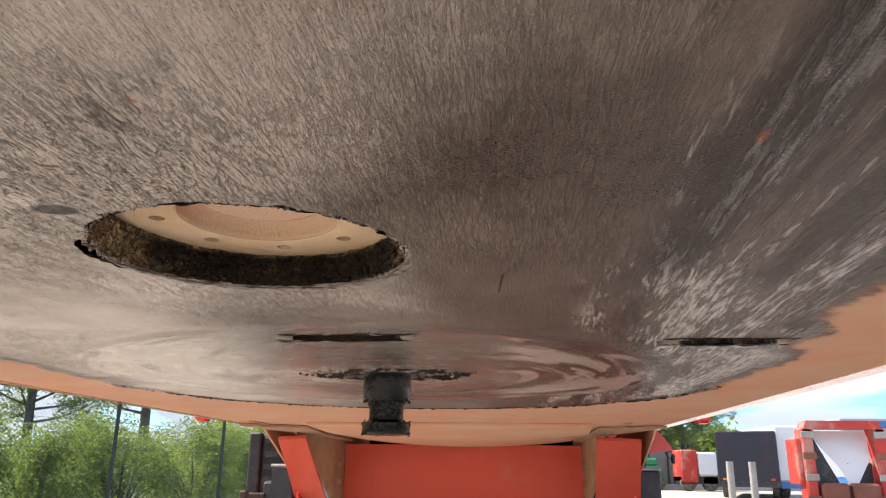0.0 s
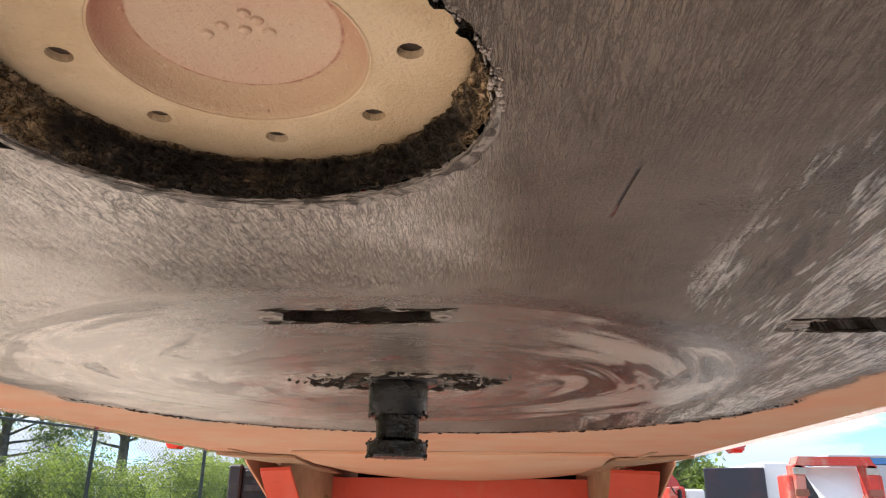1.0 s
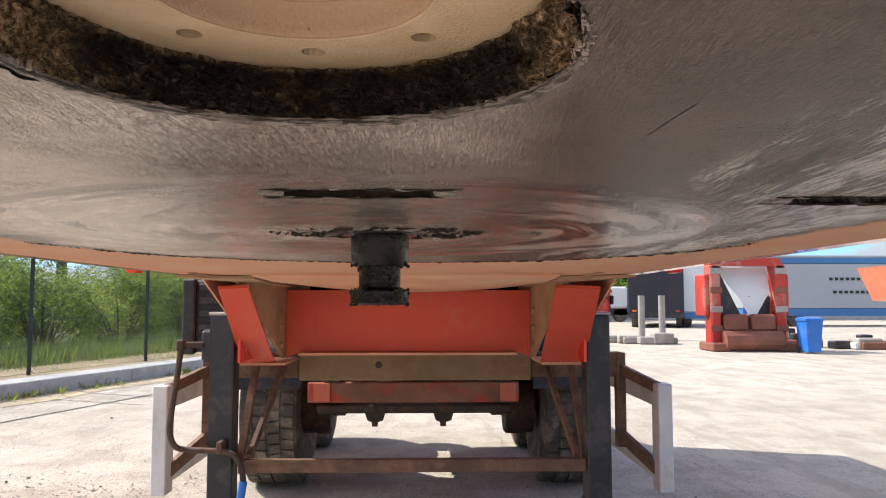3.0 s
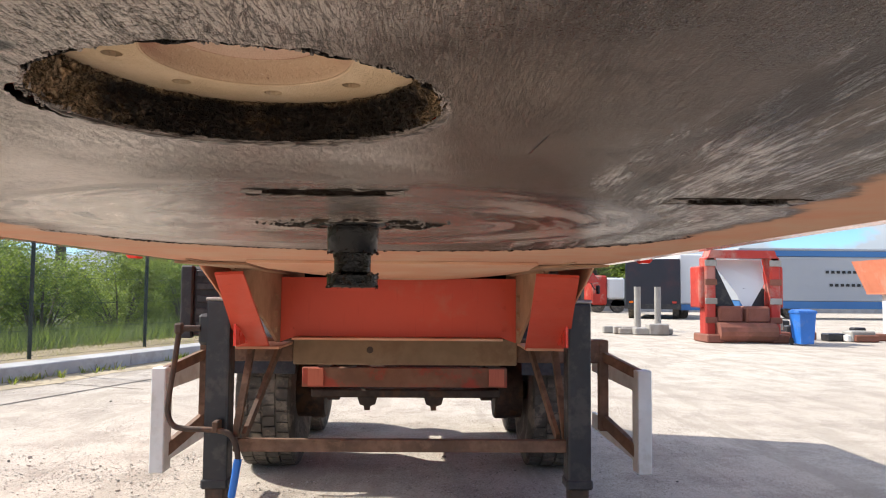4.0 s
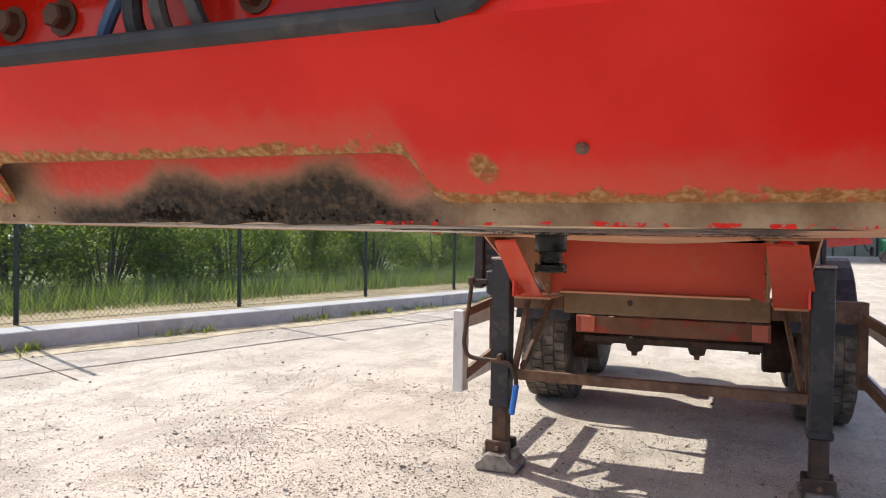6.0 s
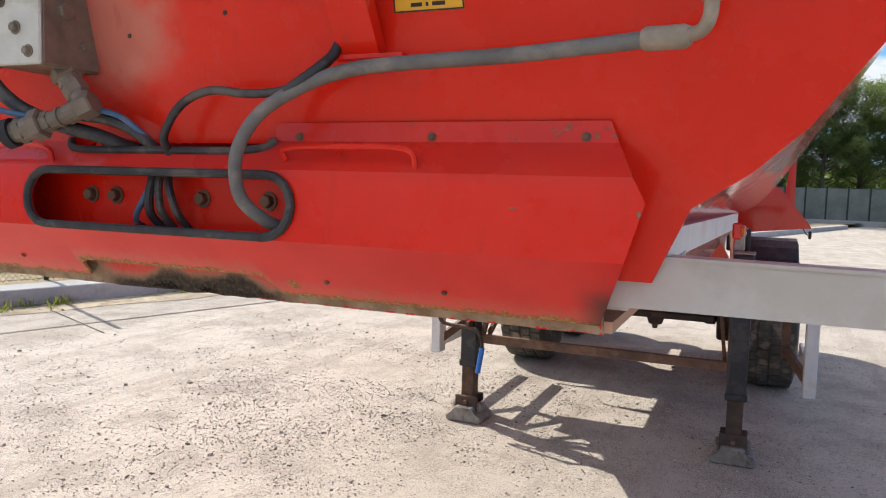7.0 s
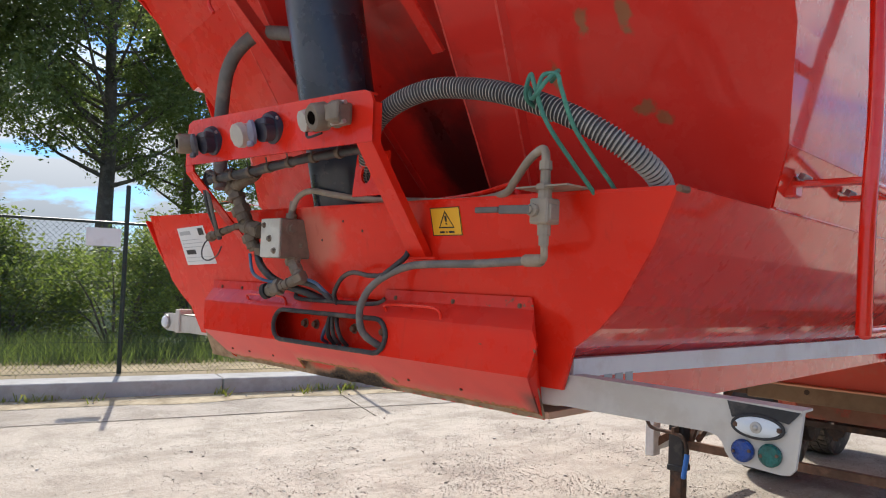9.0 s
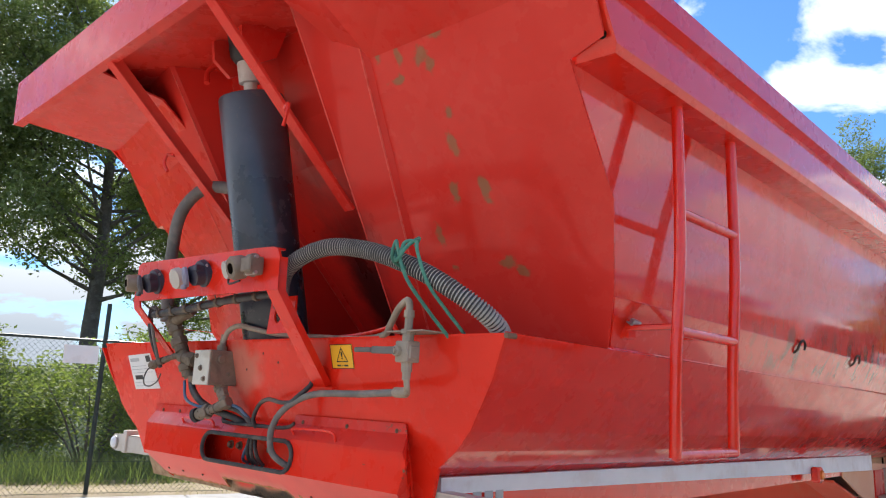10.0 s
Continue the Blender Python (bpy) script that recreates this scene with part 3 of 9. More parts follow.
M["tyre"] = plain("dusty_tyre", (0.095, 0.080, 0.066), 0.85, 0, 0.3, 25, 0.35, (0.26, 0.21, 0.16), 0.6)
M["rust"] = plain("rusty_steel", (0.155, 0.085, 0.052), 0.72, 0.1, 0.4, 26, 0.35, (0.26, 0.15, 0.09), 0.5)
M["rust_dark"] = plain("dark_rusty_steel", (0.070, 0.045, 0.033), 0.7, 0.2, 0.4, 24, 0.3, (0.16, 0.075, 0.035), 0.5)
M["dusty_brown"] = plain("dusty_crossbeam", (0.30, 0.20, 0.115), 0.8, 0, 0.25, 18, 0.2, (0.20, 0.11, 0.06), 0.5)
M["muddy_foot"] = plain("mud_caked_steel", (0.30, 0.265, 0.225), 0.85, 0, 0.4, 30, 0.5, (0.085, 0.058, 0.042), 0.85)
M["muddy_beam"] = plain("muddy_red_beam", (0.27, 0.125, 0.072), 0.8, 0, 0.25, 14, 0.2, (0.50, 0.060, 0.034), 0.7)
M["web"] = plain("dust_brown_beam_web", (0.42, 0.255, 0.150), 0.8, 0, 0.22, 12, 0.2, (0.28, 0.16, 0.09), 0.5)
M["alu"] = plain("white_post", (0.66, 0.66, 0.64), 0.45, 0, 0.10, 20, 0.08, (0.40, 0.35, 0.29), 0.35)
M["cream"] = plain("cream_arm_paint", (0.56, 0.52, 0.46), 0.5, 0, 0.10, 14, 0.1, (0.36, 0.29, 0.22), 0.35)
M["white_tape"] = plain("white_marking_band", (0.72, 0.72, 0.72), 0.45, 0, 0.08, 16, 0.06, (0.46, 0.36, 0.30), 0.3)
M["zinc"] = plain("zinc_steel", (0.42, 0.41, 0.39), 0.38, 0.75, 0.2, 40, 0.2, (0.20, 0.15, 0.11), 0.4)
M["brass"] = plain("dirty_brass_fitting", (0.150, 0.115, 0.080), 0.62, 0.25, 0.35, 45, 0.35, (0.10, 0.075, 0.05), 0.6)
M["fitting_pale"] = plain("dust_covered_fitting", (0.36, 0.300, 0.230), 0.7, 0.1, 0.3, 40, 0.3, (0.22, 0.17, 0.12), 0.5)
M["fitting"] = plain("dusty_fitting", (0.245, 0.195, 0.145), 0.62, 0.25, 0.3, 40, 0.3, (0.17, 0.13, 0.09), 0.55)
M["block"] = plain("grey_valve_block", (0.60, 0.57, 0.49), 0.5, 0.2, 0.15, 30, 0.15, (0.30, 0.25, 0.18), 0.4)
M["hose"] = plain("grey_hose", (0.155, 0.145, 0.13), 0.7, 0, 0.25, 50, 0.25, (0.30, 0.26, 0.21), 0.5)
M["hose_groove"] = plain("hose_groove", (0.062, 0.062, 0.064), 0.6, 0, 0.2, 40, 0.15)
M["hose_ribbed"] = plain("ribbed_grey_hose", (0.36, 0.345, 0.305), 0.62, 0, 0.2, 40, 0.2, (0.12, 0.10, 0.085), 0.5)
M["cable"] = plain("black_cable", (0.03, 0.03, 0.032), 0.5, 0, 0.3, 50, 0.2, (0.16, 0.13, 0.10), 0.5)
M["cable_blue"] = plain("blue_cable", (0.055, 0.12, 0.22), 0.5, 0, 0.2, 50, 0.15, (0.2, 0.2, 0.2), 0.4)
M["blue"] = plain("blue_plastic", (0.025, 0.16, 0.55), 0.4, 0, 0.15, 12, 0.08, (0.15, 0.22, 0.40), 0.3)
M["blue_lens"] = plain("blue_lens", (0.006, 0.045, 0.24), 0.15, 0, 0.5, 260, 0.8, (0.05, 0.08, 0.16), 0.4)
M["green_lens"] = plain("green_lens", (0.006, 0.105, 0.085), 0.15, 0, 0.5, 260, 0.8, (0.05, 0.11, 0.10), 0.4)
M["amber_lens"] = plain("amber_lens", (0.75, 0.16, 0.01), 0.15, 0, 0.15, 60, 0.2)
M["white_lens"] = plain("white_lens", (0.70, 0.74, 0.76), 0.10, 0, 0.06, 60, 0.2)
M["rope"] = plain("green_rope", (0.07, 0.24, 0.17), 0.8, 0, 0.3, 80, 0.5)
M["yellow"] = plain("yellow_sticker", (0.84, 0.43, 0.018), 0.45, 0, 0.06, 12, 0.05)
M["ink"] = plain("black_print", (0.015, 0.015, 0.015), 0.5, 0, 0.2, 30, 0.05)
M["grey_ink"] = plain("grey_print", (0.42, 0.42, 0.42), 0.6, 0, 0.1, 30, 0.05)
M["paper"] = plain("white_sticker", (0.72, 0.71, 0.69), 0.5, 0, 0.06, 10, 0.05, (0.55, 0.48, 0.42), 0.3)
M["cap_white"] = plain("dirty_white_cap", (0.50, 0.46, 0.40), 0.55, 0, 0.15, 40, 0.15, (0.25, 0.2, 0.15), 0.4)
M["socket"] = plain("dark_blue_socket", (0.020, 0.022, 0.040), 0.45, 0, 0.2, 40, 0.2, (0.12, 0.10, 0.09), 0.4)
M["socket_lid"] = plain("grey_socket_lid", (0.17, 0.16, 0.22), 0.45, 0, 0.2, 40, 0.1, (0.2, 0.17, 0.15), 0.4)


def cylinder_paint():
    k = Nodes("black_ram_paint")
    a, b = k.noise(3.5, 6, 0.6), k.noise(45, 5)
    col = k.mix(k.ramp(a, 0.35, 0.65), (0.020, 0.025, 0.036), (0.060, 0.070, 0.092))
    col = k.mix(k.ramp(b, 0.6, 0.75, 0, 0.3), col, (0.16, 0.13, 0.10))
    return k.done(col, k.ramp(a, 0.3, 0.7, 0.22, 0.42), 0, k.bump(b, 0.08, 0.002), 0.6)


M["ram"] = cylinder_paint()


def ground_mat():
    """Pale sandy concrete strewn with grit, tyre scuffs and darker damp blotches."""
    k = Nodes("sandy_yard")
    big, mid, fine, grit = k.noise(0.22, 6), k.noise(1.6, 9, 0.70), k.noise(24, 8, 0.68), k.noise(120, 4, 0.65)
    col = k.mix(k.ramp(big, 0.3, 0.7), (0.45, 0.39, 0.325), (0.53, 0.475, 0.405))
    col = k.mix(k.ramp(mid, 0.46, 0.66, 0, 0.7), col, (0.32, 0.275, 0.225))
    col = k.mix(k.ramp(fine, 0.50, 0.72, 0, 0.5), col, (0.29, 0.245, 0.195))
    col = k.mix(k.math("MULTIPLY", k.ramp(grit, 0.53, 0.60, 0, 1.0), k.ramp(mid, 0.36, 0.56, 0.25, 1.0)), col, (0.190, 0.165, 0.137))
    speck = k.noise(55, 4, 0.6)
    strewn = k.noise(3.4, 8, 0.68, k.coords((1, 0.55, 1), 0.4))
    col = k.mix(k.ramp(k.math("ADD", speck, k.math("MULTIPLY", k.math("SUBTRACT", strewn, 0.5), 0.55)), 0.585, 0.65, 0, 0.62), col, (0.215, 0.185, 0.150))
    col = k.mix(k.ramp(grit, 0.30, 0.42, 0.7, 0), col, (0.64, 0.60, 0.53))
    tracks = k.noise(1.0, 7, 0.7, k.coords((2.6, 0.35, 1), 0.55))
    col = k.mix(k.ramp(tracks, 0.50, 0.62, 0, 0.5), col, (0.30, 0.26, 0.21))
    h = k.math("ADD", k.math("MULTIPLY", grit, 0.4), k.math("ADD", fine, k.math("MULTIPLY", mid, 2.0)))
    return k.done(col, 0.93, 0, k.bump(h, 0.8, 0.014), 0.2)


M["ground"] = ground_mat()
def stone_mat():
    k = Nodes("grit_stone")
    rnd = k.n("NewGeometry").outputs["Random Per Island"]
    col = k.mix(k.ramp(rnd, 0.0, 0.55), (0.13, 0.115, 0.100), (0.34, 0.305, 0.260))
    col = k.mix(k.ramp(rnd, 0.62, 1.0), col, (0.60, 0.56, 0.51))
    return k.done(col, 0.9, 0, k.bump(k.noise(300, 3), 0.3, 0.002), 0.2)


M["stone"] = stone_mat()
M["sand_drift"] = plain("drifted_sand", (0.40, 0.325, 0.215), 0.95, 0, 0.25, 14, 0.5, (0.22, 0.17, 0.095), 0.7)
M["joint"] = plain("slab_joint", (0.20, 0.165, 0.125), 0.95, 0, 0.3, 12, 0.3)
M["kerb"] = plain("concrete_kerb", (0.40, 0.39, 0.38), 0.9, 0, 0.12, 9, 0.25, (0.27, 0.25, 0.22), 0.4)
M["soil"] = plain("dry_verge", (0.27, 0.210, 0.125), 0.95, 0, 0.35, 3, 0.5, (0.16, 0.13, 0.06), 0.6)
M["meadow"] = plain("meadow", (0.075, 0.105, 0.030), 0.95, 0, 0.35, 2.0, 0.5, (0.15, 0.135, 0.05), 0.5)
M["fence"] = plain("dark_green_fence_post", (0.010, 0.022, 0.018), 0.45, 0, 0.2, 30, 0.1)
M["wire"] = plain("dark_green_wire", (0.022, 0.040, 0.032), 0.5, 0, 0.2, 30, 0.1)


def leaf_mat(name, a, b, c, rough=0.6, spec=0.25):
    k = Nodes(name)
    geo = k.n("NewGeometry")
    rnd = geo.outputs["Random Per Island"]
    col = k.mix(k.ramp(rnd, 0.0, 0.6), a, b)
    col = k.mix(k.ramp(rnd, 0.75, 1.0), col, c)
    k.p.inputs["Base Color"].default_value = (*a, 1)
    k.p.inputs["Roughness"].default_value = rough
    k.p.inputs["Specular IOR Level"].default_value = spec
    # no two plants share one tone
    own = k.n("ObjectInfo").outputs["Random"]
    col = k.mix(k.ramp(own, 0.0, 0.45, 0.5, 0.0), col, tuple(0.42 * v for v in a))
    col = k.mix(k.ramp(own, 0.6, 1.0, 0.0, 0.40), col, c)
    k.t.links.new(col, k.p.inputs["Base Color"])
    tr = k.n("BsdfTranslucent")
    k.t.links.new(k.mix(0.55, col, (0.30, 0.40, 0.05)), tr.inputs[0])
    ms = k.n("MixShader")
    ms.inputs[0].default_value = 0.46
    k.t.links.new(k.p.outputs[0], ms.inputs[1])
    k.t.links.new(tr.outputs[0], ms.inputs[2])
    k.t.links.new(ms.outputs[0], k.t.nodes["Material Output"].inputs[0])
    return k.m


M["leaf"] = leaf_mat("poplar_leaf", (0.090, 0.126, 0.050), (0.150, 0.198, 0.078), (0.27, 0.31, 0.15), 0.42, 0.5)
M["leaf_bush"] = leaf_mat("bush_leaf", (0.100, 0.148, 0.042), (0.175, 0.240, 0.062), (0.34, 0.39, 0.110))
M["grass"] = leaf_mat("tall_grass", (0.052, 0.088, 0.046), (0.076, 0.115, 0.058), (0.13, 0.15, 0.080))
M["straw"] = leaf_mat("dry_grass", (0.25, 0.195, 0.09), (0.34, 0.27, 0.13), (0.18, 0.18, 0.06))
M["weed"] = leaf_mat("kerb_weed", (0.24, 0.25, 0.04), (0.40, 0.34, 0.09), (0.16, 0.20, 0.04))
M["bark"] = plain("poplar_bark", (0.125, 0.105, 0.086), 0.9, 0, 0.35, 10, 0.6, (0.19, 0.175, 0.15), 0.5)
M["red_machine"] = plain("worn_red_machine", (0.46, 0.035, 0.022), 0.5, 0, 0.3, 3, 0.15, (0.42, 0.28, 0.22), 0.6)
M["rust_load"] = plain("rusty_load", (0.24, 0.085, 0.055), 0.8, 0, 0.4, 3, 0.3, (0.15, 0.07, 0.04), 0.6)
M["navy"] = plain("dark_curtain_trailer", (0.012, 0.014, 0.026), 0.4, 0, 0.3, 1.2, 0.1, (0.06, 0.015, 0.02), 0.5)
M["grey_tarp"] = plain("grey_curtain", (0.36, 0.38, 0.41), 0.55, 0, 0.08, 1.0, 0.1)
M["blue_tarp"] = plain("blue_stripe", (0.05, 0.17, 0.40), 0.5, 0, 0.1, 1.0, 0.1)
M["white_body"] = plain("white_vehicle", (0.68, 0.69, 0.70), 0.4, 0, 0.08, 1.0, 0.05)
M["orange"] = plain("faded_orange", (0.62, 0.19, 0.10), 0.5, 0, 0.2, 3, 0.1, (0.5, 0.36, 0.28), 0.4)
M["beige"] = plain("beige_rim", (0.60, 0.50, 0.40), 0.6, 0, 0.15, 3, 0.1)
M["green_machine"] = plain("green_machine", (0.03, 0.22, 0.09), 0.5, 0, 0.2, 4, 0.1)
M["concrete_junk"] = plain("grey_yard_scrap", (0.34, 0.32, 0.29), 0.8, 0, 0.25, 4, 0.2, (0.2, 0.15, 0.11), 0.5)

# ---------------------------------------------------------------- building helpers
def thing(name, at, label, category, group="", kind=""):
    ob = new(name)
    ob.empty_display_size = 0.2
    ob.location = at
    return tagged(ob, label, category, group, kind)


def part(name, bm, mat, parent=None, label="", smooth=False):
    """Links a bmesh, given in world coordinates, as one mesh object under parent."""
    me = bpy.data.meshes.new(name)
    bmesh.ops.recalc_face_normals(bm, faces=bm.faces[:])
    if smooth:
        for f in bm.faces:
            f.smooth = True
    bm.to_mesh(me)
    bm.free()
    for m in (mat if isinstance(mat, (list, tuple)) else [mat]):
        me.materials.append(m if not isinstance(m, str) else M[m])
    ob = new(name, me)
    if parent is not None:
        origin, up = Vector((0, 0, 0)), parent
        while up is not None:
            origin += up.location
            up = up.parent
        ob.parent = parent
        ob.location = -origin
    if smooth:
        me.set_sharp_from_angle(angle=radians(40))
    if label:
        ob["label"] = label
    return ob


def box(bm, x0, x1, y0, y1, z0, z1, bev=0.0, seg=1):
    made = bmesh.ops.create_cube(bm, size=1.0)["verts"]
    for v in made:
        v.co = Vector(((x0 + x1) / 2 + v.co.x * (x1 - x0), (y0 + y1) / 2 + v.co.y * (y1 - y0), (z0 + z1) / 2 + v.co.z * (z1 - z0)))
    if bev:
        edges = list({e for v in made for e in v.link_edges})
        bmesh.ops.bevel(bm, geom=edges, offset=bev, segments=seg, affect="EDGES", profile=0.6)
    return bm


def cube(*a, **k):
    return box(bmesh.new(), *a, **k)


def prism(bm, pts, axis, a, b):
    """The polygon pts (two coordinates) drawn out along axis from a to b."""
    def at(p, c):
        return {"x": (c, p[0], p[1]), "y": (p[0], c, p[1]), "z": (p[0], p[1], c)}[axis]
    lo = [bm.verts.new(at(p, a)) for p in pts]
    hi = [bm.verts.new(at(p, b)) for p in pts]
    bm.faces.new(lo)
    bm.faces.new(hi[::-1])
    for k in range(len(pts)):
        j = (k + 1) % len(pts)
        bm.faces.new((lo[k], hi[k], hi[j], lo[j]))
    return bm


def beam(bm, a, b, w, h, up=(0, 0, 1), bev=0.0):
    """A bar of w x h from a to b."""
    a, b = Vector(a), Vector(b)
    d = (b - a).normalized()
    s = d.cross(Vector(up)).normalized()
    u = s.cross(d)
    ring = []
    for p in (a, b):
        ring.append([bm.verts.new(p + s * i * w / 2 + u * j * h / 2) for i, j in ((-1, -1), (1, -1), (1, 1), (-1, 1))])
    made = [bm.faces.new(ring[0]), bm.faces.new(ring[1][::-1])]
    for k in range(4):
        made.append(bm.faces.new((ring[0][k], ring[1][k], ring[1][(k + 1) % 4], ring[0][(k + 1) % 4])))
    if bev:
        bmesh.ops.bevel(bm, geom=list({e for f in made for e in f.edges}), offset=bev, segments=1, affect="EDGES")
    return bm


def spline(pts, n=8):
    """A smooth line through pts."""
    pts = [Vector(p) for p in pts]
    if len(pts) < 3:
        return pts
    ext = [2 * pts[0] - pts[1]] + pts + [2 * pts[-1] - pts[-2]]
    out = []
    for k in range(1, len(ext) - 2):
        p0, p1, p2, p3 = ext[k - 1:k + 3]
        for j in range(n):
            t = j / n
            out.append(0.5 * ((2 * p1) + (p2 - p0) * t + (2 * p0 - 5 * p1 + 4 * p2 - p3) * t * t + (3 * p1 - p0 - 3 * p2 + p3) * t ** 3))
    return out + [pts[-1]]


def tube(bm, pts, r, seg=10, radii=None):
    """A round bar along pts; radii gives one radius a point."""
    pts = [Vector(p) for p in pts]
    ref, rings = None, []
    for k, p in enumerate(pts):
        d = (pts[min(k + 1, len(pts) - 1)] - pts[max(k - 1, 0)]).normalized()
        if ref is None:
            ref = d.orthogonal().normalized()
        ref = (ref - d * ref.dot(d)).normalized()
        s = d.cross(ref)
        q = radii[k] if radii else r
        rings.append([bm.verts.new(p + (ref * math.cos(2 * math.pi * i / seg) + s * math.sin(2 * math.pi * i / seg)) * q) for i in range(seg)])
    for a, b in zip(rings, rings[1:]):
        for i in range(seg):
            bm.faces.new((a[i], a[(i + 1) % seg], b[(i + 1) % seg], b[i]))
    bm.faces.new(rings[0][::-1])
    bm.faces.new(rings[-1])
    return bm


def pipe(pts, r, seg=10, n=8):
    return tube(bmesh.new(), spline(pts, n), r, seg)


def lathe(bm, prof, origin, axis=(0, 0, 1), seg=24):
    """A turned body: prof is (along, radius) pairs from origin along axis."""
    o, d = Vector(origin), Vector(axis).normalized()
    u = d.orthogonal().normalized()
    w = d.cross(u)
    rings = [[bm.verts.new(o + d * h + (u * math.cos(2 * math.pi * i / seg) + w * math.sin(2 * math.pi * i / seg)) * max(r, 1e-4)) for i in range(seg)] for h, r in prof]
    for a, b in zip(rings, rings[1:]):
        for i in range(seg):
            bm.faces.new((a[i], a[(i + 1) % seg], b[(i + 1) % seg], b[i]))
    bm.faces.new(rings[0][::-1])
    bm.faces.new(rings[-1])
    return bm


def bolt(bm, at, axis, r=0.010, h=0.009):
    o, d = Vector(at), Vector(axis).normalized()
    lathe(bm, [(0, r * 1.45), (0.002, r * 1.45), (0.002, r * 1.02)], o, d, 12)
    lathe(bm, [(0.002, r), (h * 0.85, r), (h, r * 0.85)], o, d, 6)
    return bm


def sheet(bm, outer, holes, frame_of, thick):
    """A plate with holes. outer and holes are loops of (u, v); frame_of(u, v, w) places them; w runs from 0 to thick."""
    edges, loops = [], []
    for loop in (outer, *holes):
        vs = [bm.verts.new((u, v, 0)) for u, v in loop]
        loops.append(vs)
        edges += [bm.edges.new((vs[k], vs[(k + 1) % len(vs)])) for k in range(len(vs))]
    made = [g for g in bmesh.ops.triangle_fill(bm, use_beauty=True, edges=edges, normal=(0, 0, 1))["geom"] if isinstance(g, bmesh.types.BMFace)]
    flat = {v: (v.co.x, v.co.y) for loop in loops for v in loop}
    back = {v: bm.verts.new((u, v2, 1)) for v, (u, v2) in flat.items()}
    for f in made:
        bm.faces.new([back[v] for v in f.verts][::-1])
    for vs in loops:
        for k in range(len(vs)):
            j = (k + 1) % len(vs)
            bm.faces.new((vs[k], vs[j], back[vs[j]], back[vs[k]]))
    for v, (u, v2) in flat.items():
        v.co = frame_of(u, v2, 0.0)
        back[v].co = frame_of(u, v2, thick)
    return bm


def oval(cu, cv, hw, hh, n=8):
    """A slot with round ends, half width hw and half height hh."""
    pts = []
    for side, a0 in ((1, -90), (-1, 90)):
        for k in range(n + 1):
            a = radians(a0 + 180 * k / n)
            pts.append((cu + side * (hw - hh) + math.cos(a) * hh, cv + math.sin(a) * hh))
    return pts


def strip(bm, sections, close=False):
    """Quads between rows of points."""
    rows = [[bm.verts.new(p) for p in s] for s in sections]
    for a, b in zip(rows, rows[1:]):
        for k in range(len(a) - (0 if close else 1)):
            j = (k + 1) % len(a)
            bm.faces.new((a[k], a[j], b[j], b[k]))
    return bm


def thicken(bm, d):
    bmesh.ops.recalc_face_normals(bm, faces=bm.faces[:])
    bmesh.ops.solidify(bm, geom=bm.faces[:], thickness=d)
    return bm

# ---------------------------------------------------------------- the trailer
ZP = 1.333                       # underside of the coupling plate
REAR = 6.1                       # rear end of the body
trailer = thing("tipper_trailer", (0, 0, 0), "red half-pipe tipper semi-trailer parked on its landing legs, dusty and worn", "trailer")


def fall(y):
    return -0.014 * (y + 1.3)    # the trailer stands slightly nose up


# cross-section of the right half of the body, from the keel outwards and up
LOW = [(0.0, 1.40), (0.30, 1.405), (0.55, 1.425), (0.72, 1.455), (0.785, 1.487), (0.845, 1.527), (0.895, 1.573), (0.975, 1.68), (1.03, 1.777)]
HIGH = [(1.03, 1.777), (1.084, 1.890), (1.112, 2.11), (1.150, 2.355)]


def front_y(z):
    """How far forward the front wall of the body stands at height z."""
    return -0.985 - 0.60 * max(0.0, z - 1.77)


def wall_y(x, z):
    """The front wall runs back a little towards the left."""
    return front_y(z) + 0.16 * max(0.0, -x)


def edge_back(z):
    """How far the front wall rounds back where it meets the side wall."""
    return 0.085 * max(0.0, 1 - abs(z - 2.11) / 0.22)


def panel_y(z):
    """The front panel leans forward."""
    return -1.335 - 0.25 * (z - 1.58)


